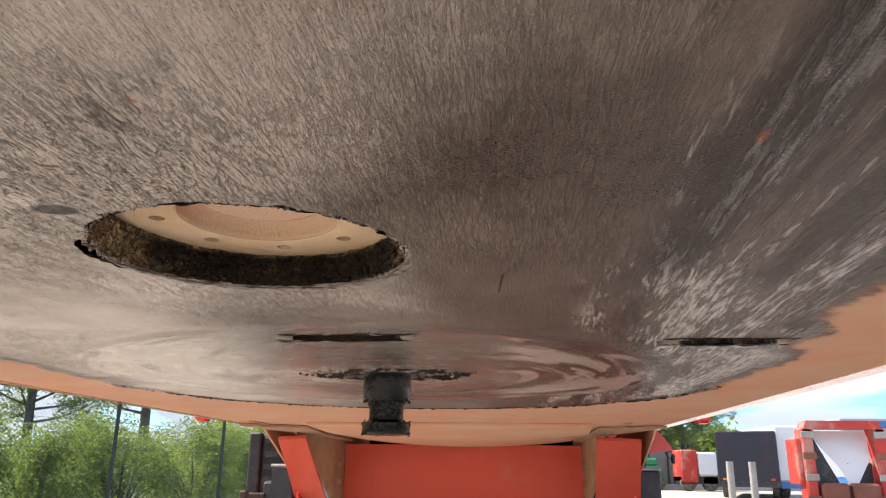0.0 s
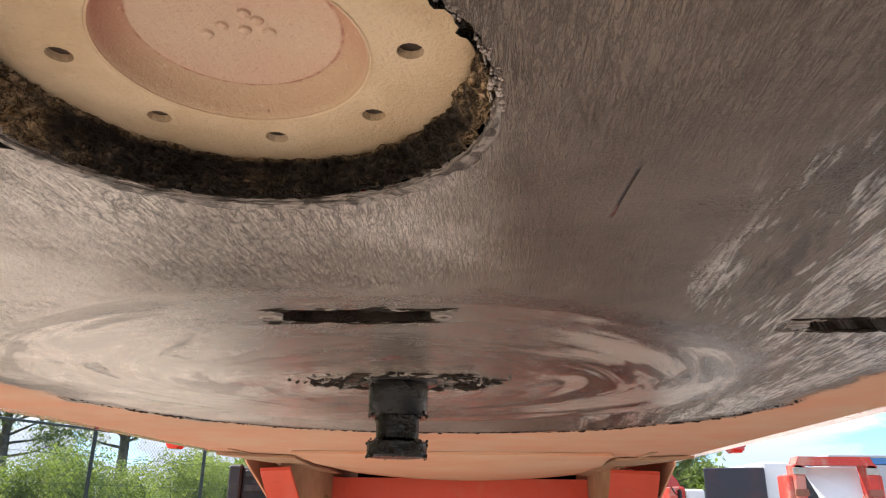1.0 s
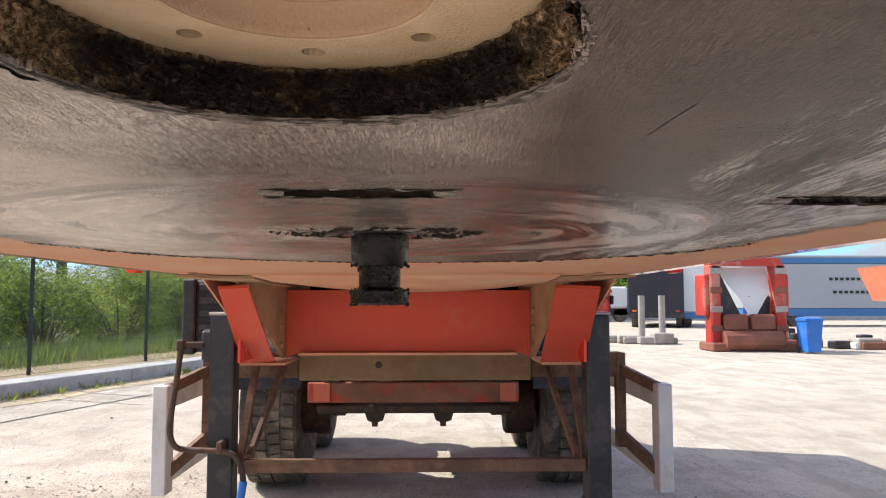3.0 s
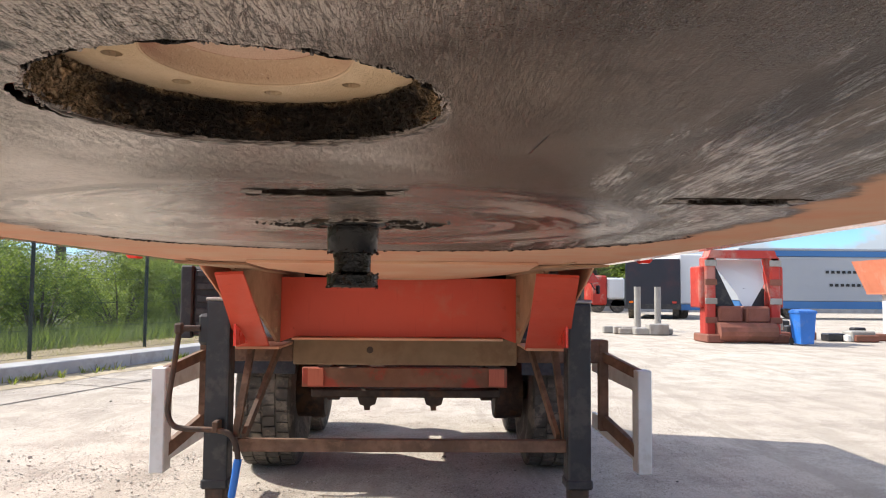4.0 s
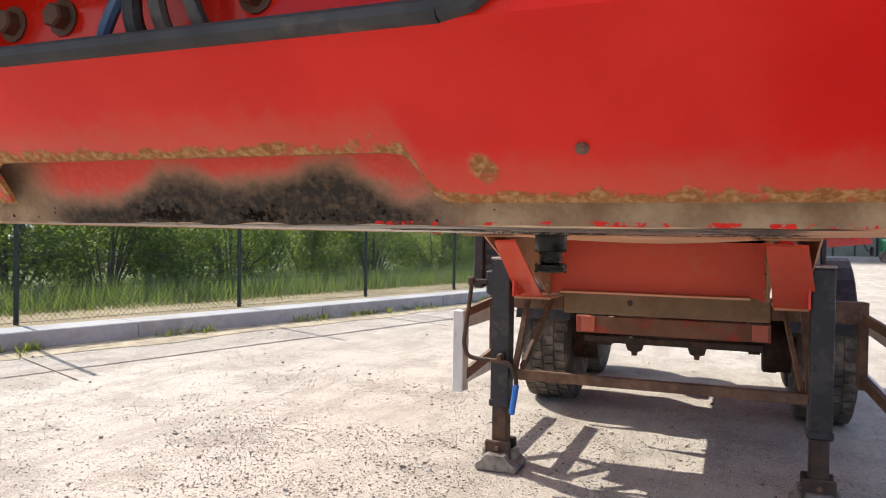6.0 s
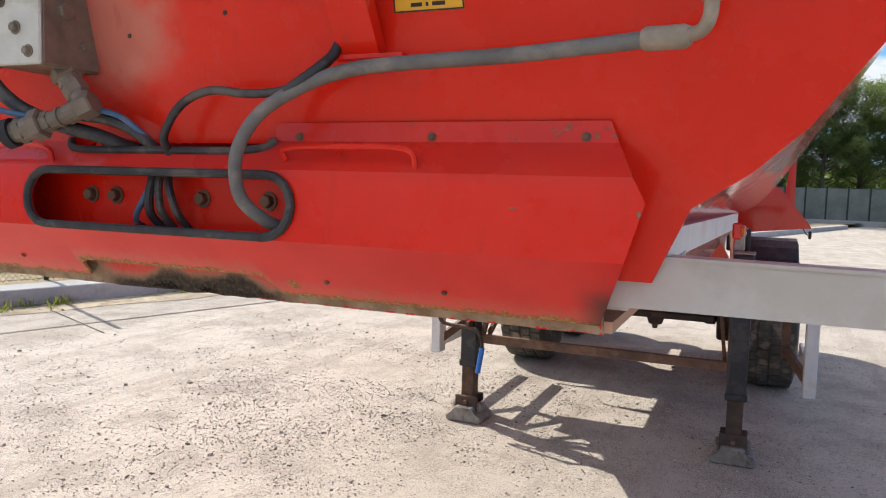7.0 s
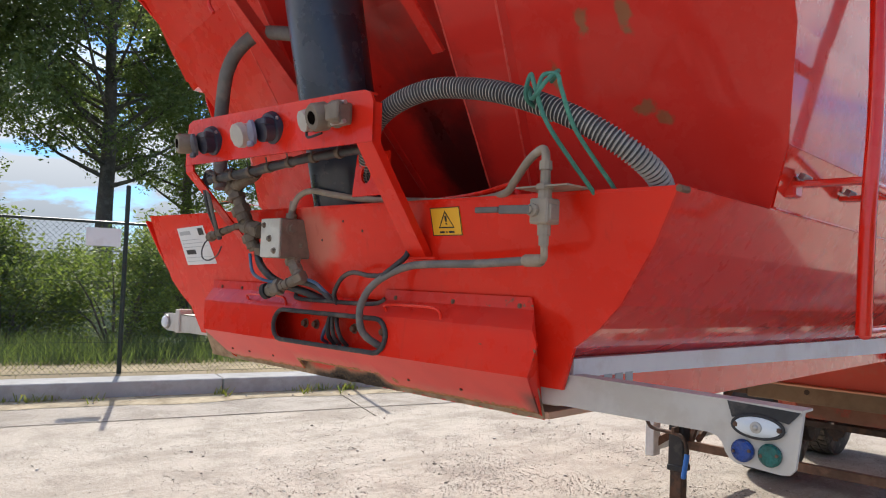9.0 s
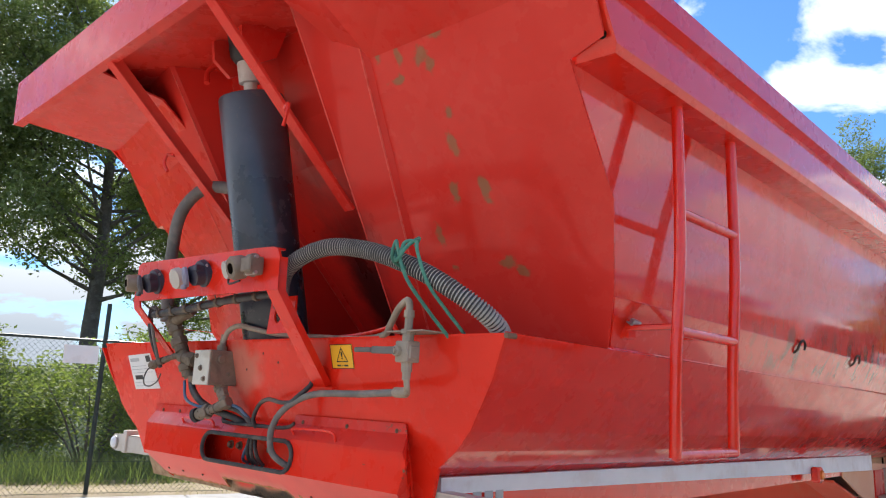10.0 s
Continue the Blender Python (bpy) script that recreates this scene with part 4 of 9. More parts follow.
def body_shell():
    for side in (1, -1):
        bm = bmesh.new()
        rows = []
        for y0, y in ((None, None), (0, -0.6), (0, 1.0), (0, 2.6), (0, 4.2), (0, REAR)):
            rows.append([(side * x, (panel_y(z) + 0.004) if y0 is None else y, z + fall(-1.35 if y0 is None else y)) for x, z in LOW])
        strip(bm, rows)
        thicken(bm, 0.006)
        part("lower_shell", bm, "red_low", trailer)
        bm = bmesh.new()
        rows = []
        for y in (None, -0.5, 1.0, 2.6, 4.2, REAR):
            rows.append([(side * x, wall_y(side * x, z) + edge_back(z) if y is None else y, z + fall(-1.2 if y is None else y)) for x, z in HIGH])
        strip(bm, rows)
        thicken(bm, 0.006)
        part("side_wall", bm, "red_side", trailer)
        # weld seam between the lower and the upper sheets
        part("seam", tube(bmesh.new(), [(side * 1.034, front_y(1.777), 1.777 + fall(-1.2)), (side * 1.034, REAR, 1.777 + fall(REAR))], 0.0028, 6), "red_low", trailer)
        part("seam", tube(bmesh.new(), [(side * 1.086, front_y(1.890), 1.890 + fall(-1.2)), (side * 1.086, REAR, 1.890 + fall(REAR))], 0.0012, 6), "red_low", trailer)
        # top rim: folded box with a groove
        prof = [(1.146, 2.349), (1.246, 2.346), (1.256, 2.362), (1.256, 2.455), (1.232, 2.468), (1.232, 2.497), (1.256, 2.508), (1.256, 2.572), (1.245, 2.585), (1.17, 2.585), (1.143, 2.57)]
        bm = bmesh.new()
        rows = []
        for y in (None, 0.0, 2.0, 4.0, REAR):
            rows.append([(side * x, wall_y(side * x, z) + 0.010 if y is None else y, z + fall(-1.2 if y is None else y)) for x, z in prof])
        strip(bm, rows, close=True)
        bm.verts.ensure_lookup_table()
        n = len(prof)
        bm.faces.new([bm.verts[k] for k in range(n)])
        bm.faces.new([bm.verts[len(bm.verts) - n + k] for k in range(n)][::-1])
        part("top_rim", bm, "red_side", trailer, "red folded top rim, faded by sun")
        # lashing hooks on the fold
        for y in (0.12, 0.75, 1.4, 2.05, 2.7):
            z = 1.86 + fall(y)
            part("lashing_hook", pipe([(side * 1.066, y, z), (side * 1.084, y, z + 0.012), (side * 1.092, y + 0.008, z + 0.036), (side * 1.096, y + 0.030, z + 0.046), (side * 1.094, y + 0.050, z + 0.032), (side * 1.090, y + 0.052, z + 0.014)], 0.0040, 6, 5), "rust_dark", trailer)


body_shell()


def front_wall():
    """The leaning front wall of the body, with the ram's recess in the middle."""
    def ring(x, z, back=0.0):
        return (x, wall_y(x, z) + back, z)
    zs = [1.46, 1.60, 1.777, 1.893, 2.0, 2.11, 2.22, 2.355, 2.375, 2.50, 2.575, 2.60, 2.72, 2.80]

    def half(z):
        if z <= 1.777:
            for (xa, za), (xb, zb) in zip(LOW[1:], LOW[2:]):
                if za <= z <= zb:
                    return xa + (xb - xa) * (z - za) / (zb - za) - 0.004
            return 1.03
        for (xa, za), (xb, zb) in zip(HIGH, HIGH[1:]):
            if za <= z <= zb:
                return xa + (xb - xa) * (z - za) / (zb - za)
        return min(1.250, 1.150 + 4.5 * (z - 2.355)) if z < 2.58 else 1.20
    def rib_in(z):
        return 0.345 + 0.06 * (z - 2.0)

    def deep(z):
        return 0.13 + 0.25 * max(0.0, z - 2.4) + 0.22 * min(1.0, max(0.0, (2.45 - z) / 0.6))
    for side in (1, -1):
        bm = bmesh.new()
        rows = []
        for z in zs:
            inner = 0.465 + 0.17 * (z - 1.80)
            rows.append([ring(side * (inner + (half(z) - inner) * f), z, edge_back(z) * f ** 4) for f in (0, 0.3, 0.55, 0.75, 0.88, 1.0)])
        strip(bm, rows)
        thicken(bm, 0.006)
        part("front_wall", bm, "red_body", trailer, "red front wall with worn brown patches", True)
        # raised rib and the step down into the recess
        bm = bmesh.new()
        rows = []
        for z in zs:
            i = 0.465 + 0.17 * (z - 1.80)
            b = rib_in(z)
            rows.append([ring(side * (i + 0.010), z, -0.001), ring(side * (i - 0.006), z, -0.026), ring(side * b, z, -0.026), ring(side * (b - 0.012), z, -0.012), ring(side * (b - 0.060), z, deep(z) - 0.02), ring(side * (b - 0.075), z, deep(z))])
        strip(bm, rows)
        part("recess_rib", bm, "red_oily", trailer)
        # beads in the paler red draw the highlight along the folds
        for off, lift in ((lambda z: 0.459 + 0.17 * (z - 1.80), -0.0255), (rib_in, -0.0255), (lambda z: 0.477 + 0.17 * (z - 1.80), -0.0015), (lambda z: rib_in(z) - 0.058, None)):
            line = [ring(side * off(z), z, deep(z) - 0.022 if lift is None else lift) for z in zs[2:-1]]
            part("fold_bead", tube(bmesh.new(), line, 0.0028, 8), "red_edge", trailer, "", True)
        # shelf where the upper front turns out into the canopy
        bm = bmesh.new()
        strip(bm, [[(side * 0.50, wall_y(side * 0.50, 2.545) - 0.002, 2.545), (side * 0.47, -1.64, 2.63), (side * 0.45, -1.75, 2.67)],
                   [(side * 0.59, wall_y(side * 0.59, 2.50) - 0.002, 2.50), (side * 0.60, -1.62, 2.60), (side * 0.60, -1.75, 2.665)],
                   [(side * 0.85, wall_y(side * 0.85, 2.495) - 0.002, 2.495), (side * 0.85, -1.60, 2.60), (side * 0.85, -1.75, 2.66)],
                   [(side * 1.17, wall_y(side * 1.17, 2.49) - 0.002, 2.49), (side * 1.19, -1.58, 2.60), (side * 1.195, -1.75, 2.66)]])
        if side < 0:
            bm.free()
            bm = bmesh.new()
            strip(bm, [[(-x, wall_y(-x, z0) - 0.002, z0), (-x, wall_y(-x, z0) - 0.135, 2.637), (-x, -1.75, 2.668)] for x, z0 in ((0.46, 2.53), (0.60, 2.50), (0.85, 2.495), (1.195, 2.49))])
        thicken(bm, 0.006)
        part("canopy_underside", bm, "red_top", trailer)
        # cheek of the canopy
        bm = bmesh.new()
        loop = [(-1.04, 2.20), (-1.085, 2.30), (-1.121, 2.470), (-1.216, 2.499), (-1.395, 2.643), (-1.765, 2.660), (-1.765, 2.80), (-1.15, 2.80), (-1.0, 2.60)]
        if side > 0:
            loop = [(-1.50, 2.64), (-1.765, 2.662), (-1.765, 2.80), (-1.20, 2.80), (-1.20, 2.64)]
        prism(bm, loop, "x", side * 1.195, side * 1.205)
        part("canopy_cheek", bm, "red_top", trailer)
        # slanting strut under the canopy
        bm = bmesh.new()
        beam(bm, (side * 0.31, -1.750, 2.640), (side * 0.31, -1.240, 2.172), 0.012, 0.040, (side, 0, 0), 0.002)
        beam(bm, (side * 0.293, -1.742, 2.652), (side * 0.293, -1.232, 2.184), 0.030, 0.006, (side, 0, 0), 0.001)
        part("canopy_strut", bm, "red_top", trailer)
        part("rope_hook", pipe([(side * 0.325, -1.50, 2.40), (side * 0.355, -1.51, 2.405), (side * 0.36, -1.515, 2.375), (side * 0.34, -1.51, 2.345)], 0.006, 6, 5), "red_body", trailer)
    bm = bmesh.new()
    strip(bm, [[ring(q * (rib_in(z) - 0.072), z, deep(z) + 0.001) for q in (-1, 0, 1)] for z in zs])
    thicken(bm, 0.006)
    part("recess_wall", bm, "red_oily", trailer, "red recess wall, oily and painted dark with shade behind the ram")
    # canopy: front lip with a folded edge, and its roof
    bm = bmesh.new()
    prism(bm, [(-1.77, 2.635), (-1.735, 2.635), (-1.735, 2.65), (-1.755, 2.655), (-1.75, 2.80), (-1.20, 2.84), (-1.20, 2.85), (-1.775, 2.81)], "x", -1.205, 1.205)
    part("canopy", bm, "red_top", trailer, "red spill canopy over the front wall")
    bm = bmesh.new()
    strip(bm, [[(-0.66, -1.73, 2.70), (-0.66, -1.20, 2.78)], [(0.66, -1.73, 2.70), (0.66, -1.20, 2.78)]])
    part("canopy_box", bm, "red_top", trailer)
    # black disc painted as the shaded hole in the rim corner
    part("rim_hole", lathe(bmesh.new(), [(0, 0.009), (0.003, 0.009)], (1.236, wall_y(1.2, 2.376) - 0.0005, 2.376), (0, -1, 0), 12), "tar", trailer)
    part("wall_seam", tube(bmesh.new(), [(0.80, wall_y(0.8, 2.345) - 0.001, 2.345), (1.145, wall_y(1.15, 2.352) - 0.001, 2.352)], 0.0016, 6), "rust_dark", trailer)
    # rear wall and the far ends, so that the tub is closed
    bm = bmesh.new()
    prof = [(x, z + fall(REAR)) for x, z in LOW + HIGH[1:]]
    prism(bm, prof + [(-x, z) for x, z in prof[::-1] if x > 0], "y", REAR - 0.02, REAR)
    part("tailgate", bm, "red_side", trailer)
    part("tub_floor", cube(-0.70, 0.70, -0.9, REAR - 0.03, 1.47, 1.475), "rust", trailer)


front_wall()


def ram():
    """Tipping ram, leaning forward in the recess."""
    a, b = Vector((0.008, -1.235, 1.70)), Vector((0.008, -1.425, 2.545))
    d = (b - a).normalized()
    n = (b - a).length
    part("ram_cover", lathe(bmesh.new(), [(0, 0.100), (n - 0.012, 0.102), (n - 0.004, 0.099), (n, 0.088)], a, d, 40), "ram", trailer, "black hydraulic ram cover, scuffed grey", True)
    part("ram_rod", lathe(bmesh.new(), [(-0.01, 0.021), (0.042, 0.021), (0.044, 0.034), (0.105, 0.034), (0.115, 0.030)], b, d, 24), "alu", trailer, "pale ram rod head", True)
    part("ram_eye", lathe(bmesh.new(), [(0.110, 0.040), (0.13, 0.052), (0.24, 0.055), (0.26, 0.04)], b, d, 20), "black", trailer, "", True)
    for x in (-0.08, 0.085):
        part("ram_bracket", prism(bmesh.new(), [(-1.36, 2.80), (-1.40, 2.66), (-1.46, 2.62), (-1.52, 2.66), (-1.53, 2.72)], "x", x - 0.008, x + 0.008), "red_body", trailer)
    tube_pts = [(-0.15, -1.46, 2.70), (-0.17, -1.49, 2.66), (-0.15, -1.50, 2.61)]
    part("bleed_pipe", pipe(tube_pts, 0.009, 8), "red_body", trailer)


ram()


def front_panel():
    """Trapezoid front panel, the folded bumper cover below it, and its slots."""
    right = [(0.745, 1.40), (0.785, 1.487), (0.845, 1.527), (0.895, 1.573), (0.975, 1.68), (1.03, 1.777)]
    outer = right + [(-0.975, 1.795), (-0.945, 1.690)] + [(-x, z) for x, z in right[3::-1]]
    bm = sheet(bmesh.new(), outer, [oval(0.077, 1.541, 0.170, 0.013, 5)], lambda u, v, w: Vector((u, panel_y(v) + w, v)), 0.008)
    part("front_panel", bm, "red", trailer, "red front panel, dusty, with scratches")
    # top flange turned back
    bm = bmesh.new()
    strip(bm, [[(x, panel_y(z), z), (x, panel_y(z) + 0.03, z + 0.002)] for x, z in ((-0.975, 1.795), (1.03, 1.777))])
    part("panel_flange", thicken(bm, 0.006), "red", trailer)
    for s in (1, -1):
        part("panel_corner", lathe(bmesh.new(), [(0, 0.006), (0.03, 0.006)], (1.03 if s > 0 else -0.970, panel_y(1.777), 1.772 if s > 0 else 1.790), (0, 1, 0), 10), "rust", trailer)
    # bumper cover: flat strip, slope, face with the long slot, under-slope, lip
    prof = [(1.580, 0.006), (1.556, 0.008), (1.518, 0.040), (1.428, 0.046), (1.345, -0.046)]

    def by(z, out):
        return panel_y(1.58) - out if z < 1.58 else panel_y(z) - out
    half = [0.700, 0.710, 0.731, 0.727, 0.687]
    left = [0.580, 0.578, 0.570, 0.556, 0.530]          # the cover ends sooner on its left
    bm = bmesh.new()
    for k in (0, 1):
        (za, oa), (zb, ob_) = prof[k], prof[k + 1]
        cut = [(-0.108, 0.0), (-0.100, 0.25), (-0.080, 0.36), (-0.04, 0.40), (0.18, 0.40), (0.225, 0.36), (0.252, 0.25), (0.262, 0.0)]
        span = lambda f: (by(za + (zb - za) * f, oa + (ob_ - oa) * f), za + (zb - za) * f)
        for x0, x1 in ((-left[k], -0.108), (0.262, half[k])):
            e0, e1 = (-left[k + 1] if x0 < 0 else x0), (half[k + 1] if x0 > 0 else x1)
            strip(bm, [[(x0, *span(0)), (x1, *span(0))], [(e0, *span(1)), (e1, *span(1))]])
        if k == 1:
            strip(bm, [[(x, *span(f)), (x, *span(1))] for x, f in cut])
    za, oa = prof[2]
    zb, ob_ = prof[3]
    outer = [(-left[3], zb), (half[3], zb), (0.745, 1.492), (half[2], za), (-left[2], za)]
    slot = oval(0.077, 1.4715, 0.233, 0.037, 8)
    fy = lambda u, v, w: Vector((u, by(v, oa + (ob_ - oa) * (za - v) / (za - zb)) + w, v))
    sheet(bm, outer, [slot], fy, 0.004)
    # under-slope with a shallow cut-out along its lower edge
    fu = lambda u, v, w: Vector((u, by(v, 0.046 - 0.092 * (1.428 - v) / 0.083) + w, v))
    under = [(-left[3], 1.428), (-left[4] - 0.012, 1.360), (-left[4], 1.350), (-left[4] + 0.03, 1.345), (-0.134, 1.345), (-0.129, 1.352), (-0.122, 1.368), (-0.110, 1.3735), (0.214, 1.3725), (0.223, 1.3710), (0.2280, 1.3675), (0.2305, 1.3620), (0.2325, 1.3550), (0.2350, 1.3490), (0.2395, 1.3455), (0.2460, 1.344), (half[4], 1.344), (half[3], 1.428)]
    slope = sheet(bmesh.new(), under, [], fu, 0.005)
    for s in (1, -1):       # closed ends
        ends = half if s > 0 else left
        vs = [bm.verts.new((s * h, by(z, o), z)) for h, (z, o) in zip(ends, prof)]
        if s > 0:
            vs.insert(3, bm.verts.new((0.745, by(1.492, 0.0417), 1.492)))
        vs += [bm.verts.new((s * ends[4], -1.272, 1.336)), bm.verts.new((s * ends[0], panel_y(1.58) + 0.002, 1.578))]
        bm.faces.new(vs)
    bmesh.ops.remove_doubles(bm, verts=bm.verts[:], dist=0.0006)
    part("bumper_cover", bm, "red_bumper", trailer, "red folded bumper cover, greasy along its lower lip")
    part("under_slope", slope, "red_fringe", trailer, "red lower fold with a rusty edge and a cut-out")
    # back of the slot
    part("slot_back", cube(-0.25, 0.40, -1.318, -1.312, 1.40, 1.54), "red", trailer)
    ring = [fy(u, v, -0.003) for u, v in oval(0.077, 1.4715, 0.236, 0.040, 8)]
    part("slot_trim", tube(bmesh.new(), ring + [ring[0]], 0.0062, 8), "rubber", trailer, "black rubber edge trim")
    part("slot_trim", pipe([(-0.109, -1.3440, 1.557), (-0.100, -1.3515, 1.5475), (-0.080, -1.3550, 1.5435), (-0.04, -1.3565, 1.542), (0.07, -1.3565, 1.542), (0.18, -1.3565, 1.542), (0.225, -1.3550, 1.5435), (0.252, -1.3515, 1.5475), (0.264, -1.3440, 1.557)], 0.0058, 10), "rubber", trailer, "black rubber edge trim")
    for x in (-0.095, -0.045, 0.121, 0.235):
        part("bolt", bolt(bmesh.new(), (x, -1.318, 1.476), (0, -1, 0), 0.0092, 0.012), "rust", trailer)
    for x in (-0.52, -0.40, -0.28, 0.300, 0.488, 0.674):
        part("bolt", bolt(bmesh.new(), (x, by(1.562, 0.007), 1.562), (0, -1, 0), 0.0038, 0.004), "rust", trailer)
    for x in (-0.05, 0.03, 0.25):
        part("bolt", bolt(bmesh.new(), (x, panel_y(1.56) - 0.001, 1.553), (0, -1, 0), 0.006, 0.007), "rust_dark", trailer)
    for x0, x1 in ((0.300, 0.468), (-0.315, -0.130)):
        part("handle_bar", pipe([(x0 - 0.006, by(1.53, 0.030), 1.530), (x0, by(1.53, 0.038), 1.545), ((x0 + x1) / 2, by(1.53, 0.040), 1.548), (x1, by(1.53, 0.038), 1.545), (x1 + 0.012, by(1.53, 0.034), 1.522)], 0.0034, 6, 5), "red", trailer)
    # the panel behind, caked with dust and grease, that ends in the plate's front edge
    bm = bmesh.new()
    rows = []
    for k in range(93):
        x = -0.69 + 0.015 * k
        j = noise.noise((x * 40, 0, 1.7)) * 0.0012 * (2.2 if -0.1 < x < 0.2 else 1.0)
        rows.append([(x, -1.2705 + j * 0.5, 1.3305 + j), (x, -1.2735 + j, 1.3375), (x, -1.2850, 1.364), (x, -1.3005, 1.402), (x, -1.309, 1.424)])
    strip(bm, rows)
    part("bottom_lip", thicken(bm, 0.005), "lip", trailer, "lower lip with dust, grease and chipped paint", True)
    bm = bmesh.new()
    rl = random.Random(12)
    for k in range(240):
        x = rl.gauss(0.05, 0.07)
        q = rl.uniform(0.0005, 0.0014) * (1.5 if -0.01 < x < 0.03 else 0.9)
        z = 1.333 + abs(rl.gauss(0, 0.004))
        lathe(bm, [(-q * 0.7, q * 1.8), (q * 0.3, q * 1.2), (q * 0.6, q * 0.4)], (x, -1.2715 - (z - 1.333) * 0.42, z), (rl.uniform(-0.4, 0.4), -1, -0.4), 6)
    part("grease_lump", bm, "grease", trailer, "", True)["kind"] = "stuff"
    for x in (-0.48, -0.38, -0.25, 0.33, 0.50):
        part("bolt", bolt(bmesh.new(), (x, by(1.372, -0.016), 1.372), (0, -0.67, -0.74), 0.0026, 0.003), "rust", trailer)


def lip_mat():
    """Dusty brown lip; in the cut-out the red paint fades into black grease that humps up at two places."""
    k = Nodes("greasy_lower_lip")
    x, y, z = k.xyz()
    n, f, g = k.noise(26, 8, 0.66), k.noise(180, 5, 0.6), k.noise(60, 6, 0.62)
    wob = k.math("MULTIPLY", k.math("SUBTRACT", n, 0.5), 0.030)

    def hump(cx, w, a):
        d = k.math("ABSOLUTE", k.math("SUBTRACT", x, cx))
        return k.ramp(d, 0.0, w, a, 0.0)
    top = k.math("ADD", k.math("ADD", hump(0.020, 0.055, 0.0170), hump(0.158, 0.055, 0.0180)), k.math("ADD", hump(0.09, 0.10, 0.012), 1.3425))
    h = k.math("SUBTRACT", k.math("ADD", z, wob), top)
    window = k.math("MULTIPLY", k.ramp(k.math("ADD", x, wob), 0.205, 0.262, 1, 0), k.ramp(k.math("ADD", x, wob), -0.135, -0.075))
    paint = k.mix(k.ramp(h, 0.002, 0.020), (0.34, 0.190, 0.115), (0.70, 0.075, 0.050))
    paint = k.mix(k.ramp(g, 0.60, 0.72, 0, 0.35), paint, (0.42, 0.22, 0.15))
    dust = k.mix(k.ramp(n, 0.32, 0.66), (0.230, 0.140, 0.078), (0.42, 0.29, 0.180))
    col = k.mix(window, dust, paint)
    tar = k.mix(k.ramp(f, 0.38, 0.70), (0.016, 0.010, 0.006), (0.105, 0.072, 0.045))
    col = k.mix(k.math("MULTIPLY", window, k.ramp(h, -0.006, 0.012, 1, 0)), col, tar)
    col = k.mix(k.ramp(f, 0.70, 0.76, 0, 0.5), col, (0.40, 0.28, 0.16))
    low = k.ramp(k.math("ADD", z, k.math("MULTIPLY", wob, 0.16)), 1.3326, 1.3336, 1, 0)
    chip = k.math("MULTIPLY", k.math("MULTIPLY", low, k.ramp(x, 0.165, 0.185)), k.ramp(k.noise(75, 8, 0.70), 0.525, 0.545))
    col = k.mix(chip, col, (0.66, 0.016, 0.010))
    return k.done(col, k.ramp(f, 0.3, 0.7, 0.55, 0.9), 0, k.bump(k.math("ADD", f, k.math("MULTIPLY", g, 1.5)), 0.6, 0.003), 0.35)


def fringe_mat():
    """Red lacquer whose lower edge has rusted through in a ragged orange-brown fringe."""
    k = Nodes("red_paint_rusty_edge")
    x, y, z = k.xyz()
    n, f, mid = k.noise(48, 8, 0.68), k.noise(220, 4), k.noise(9, 6)
    notch = k.math("MULTIPLY", k.ramp(x, 0.222, 0.240, 1, 0), k.ramp(x, -0.136, -0.118))
    edge = k.math("ADD", 1.3445, k.math("MULTIPLY", notch, 0.0285))
    h = k.math("ADD", k.math("SUBTRACT", z, edge), k.math("MULTIPLY", k.math("SUBTRACT", n, 0.5), 0.034))
    col = k.mix(k.ramp(mid, 0.3, 0.7), (0.66, 0.011, 0.007), (0.74, 0.020, 0.012))
    col = k.mix(k.ramp(h, 0.006, 0.030, 0.30, 0), col, (0.52, 0.20, 0.12))
    spot = k.ramp(k.math("ADD", k.length2(x, z, 0.272, 1.362), k.math("MULTIPLY", k.math("SUBTRACT", n, 0.5), 0.012)), 0.005, 0.010, 1, 0)
    rust = k.mix(k.ramp(f, 0.35, 0.7), (0.27, 0.105, 0.032), (0.50, 0.265, 0.105))
    rust = k.mix(k.ramp(k.noise(90, 5), 0.55, 0.66), rust, (0.44, 0.10, 0.05))
    on = k.math("MAXIMUM", k.ramp(h, 0.0035, 0.0070, 1, 0), spot)
    col = k.mix(on, col, rust)
    corner = k.math("MULTIPLY", k.ramp(x, 0.655, 0.70), k.ramp(k.math("ADD", z, k.math("MULTIPLY", mid, 0.06)), 1.40, 1.45, 1, 0))
    col = k.mix(k.math("MULTIPLY", corner, 0.85), col, (0.035, 0.022, 0.014))
    return k.done(col, k.math("ADD", 0.30, k.math("MULTIPLY", on, 0.5)), 0, k.bump(k.math("MULTIPLY", on, f), 0.5, 0.002), 0.15, 0.16, 0.12)


M["red_fringe"] = fringe_mat()
M["lip"] = lip_mat()
front_panel()


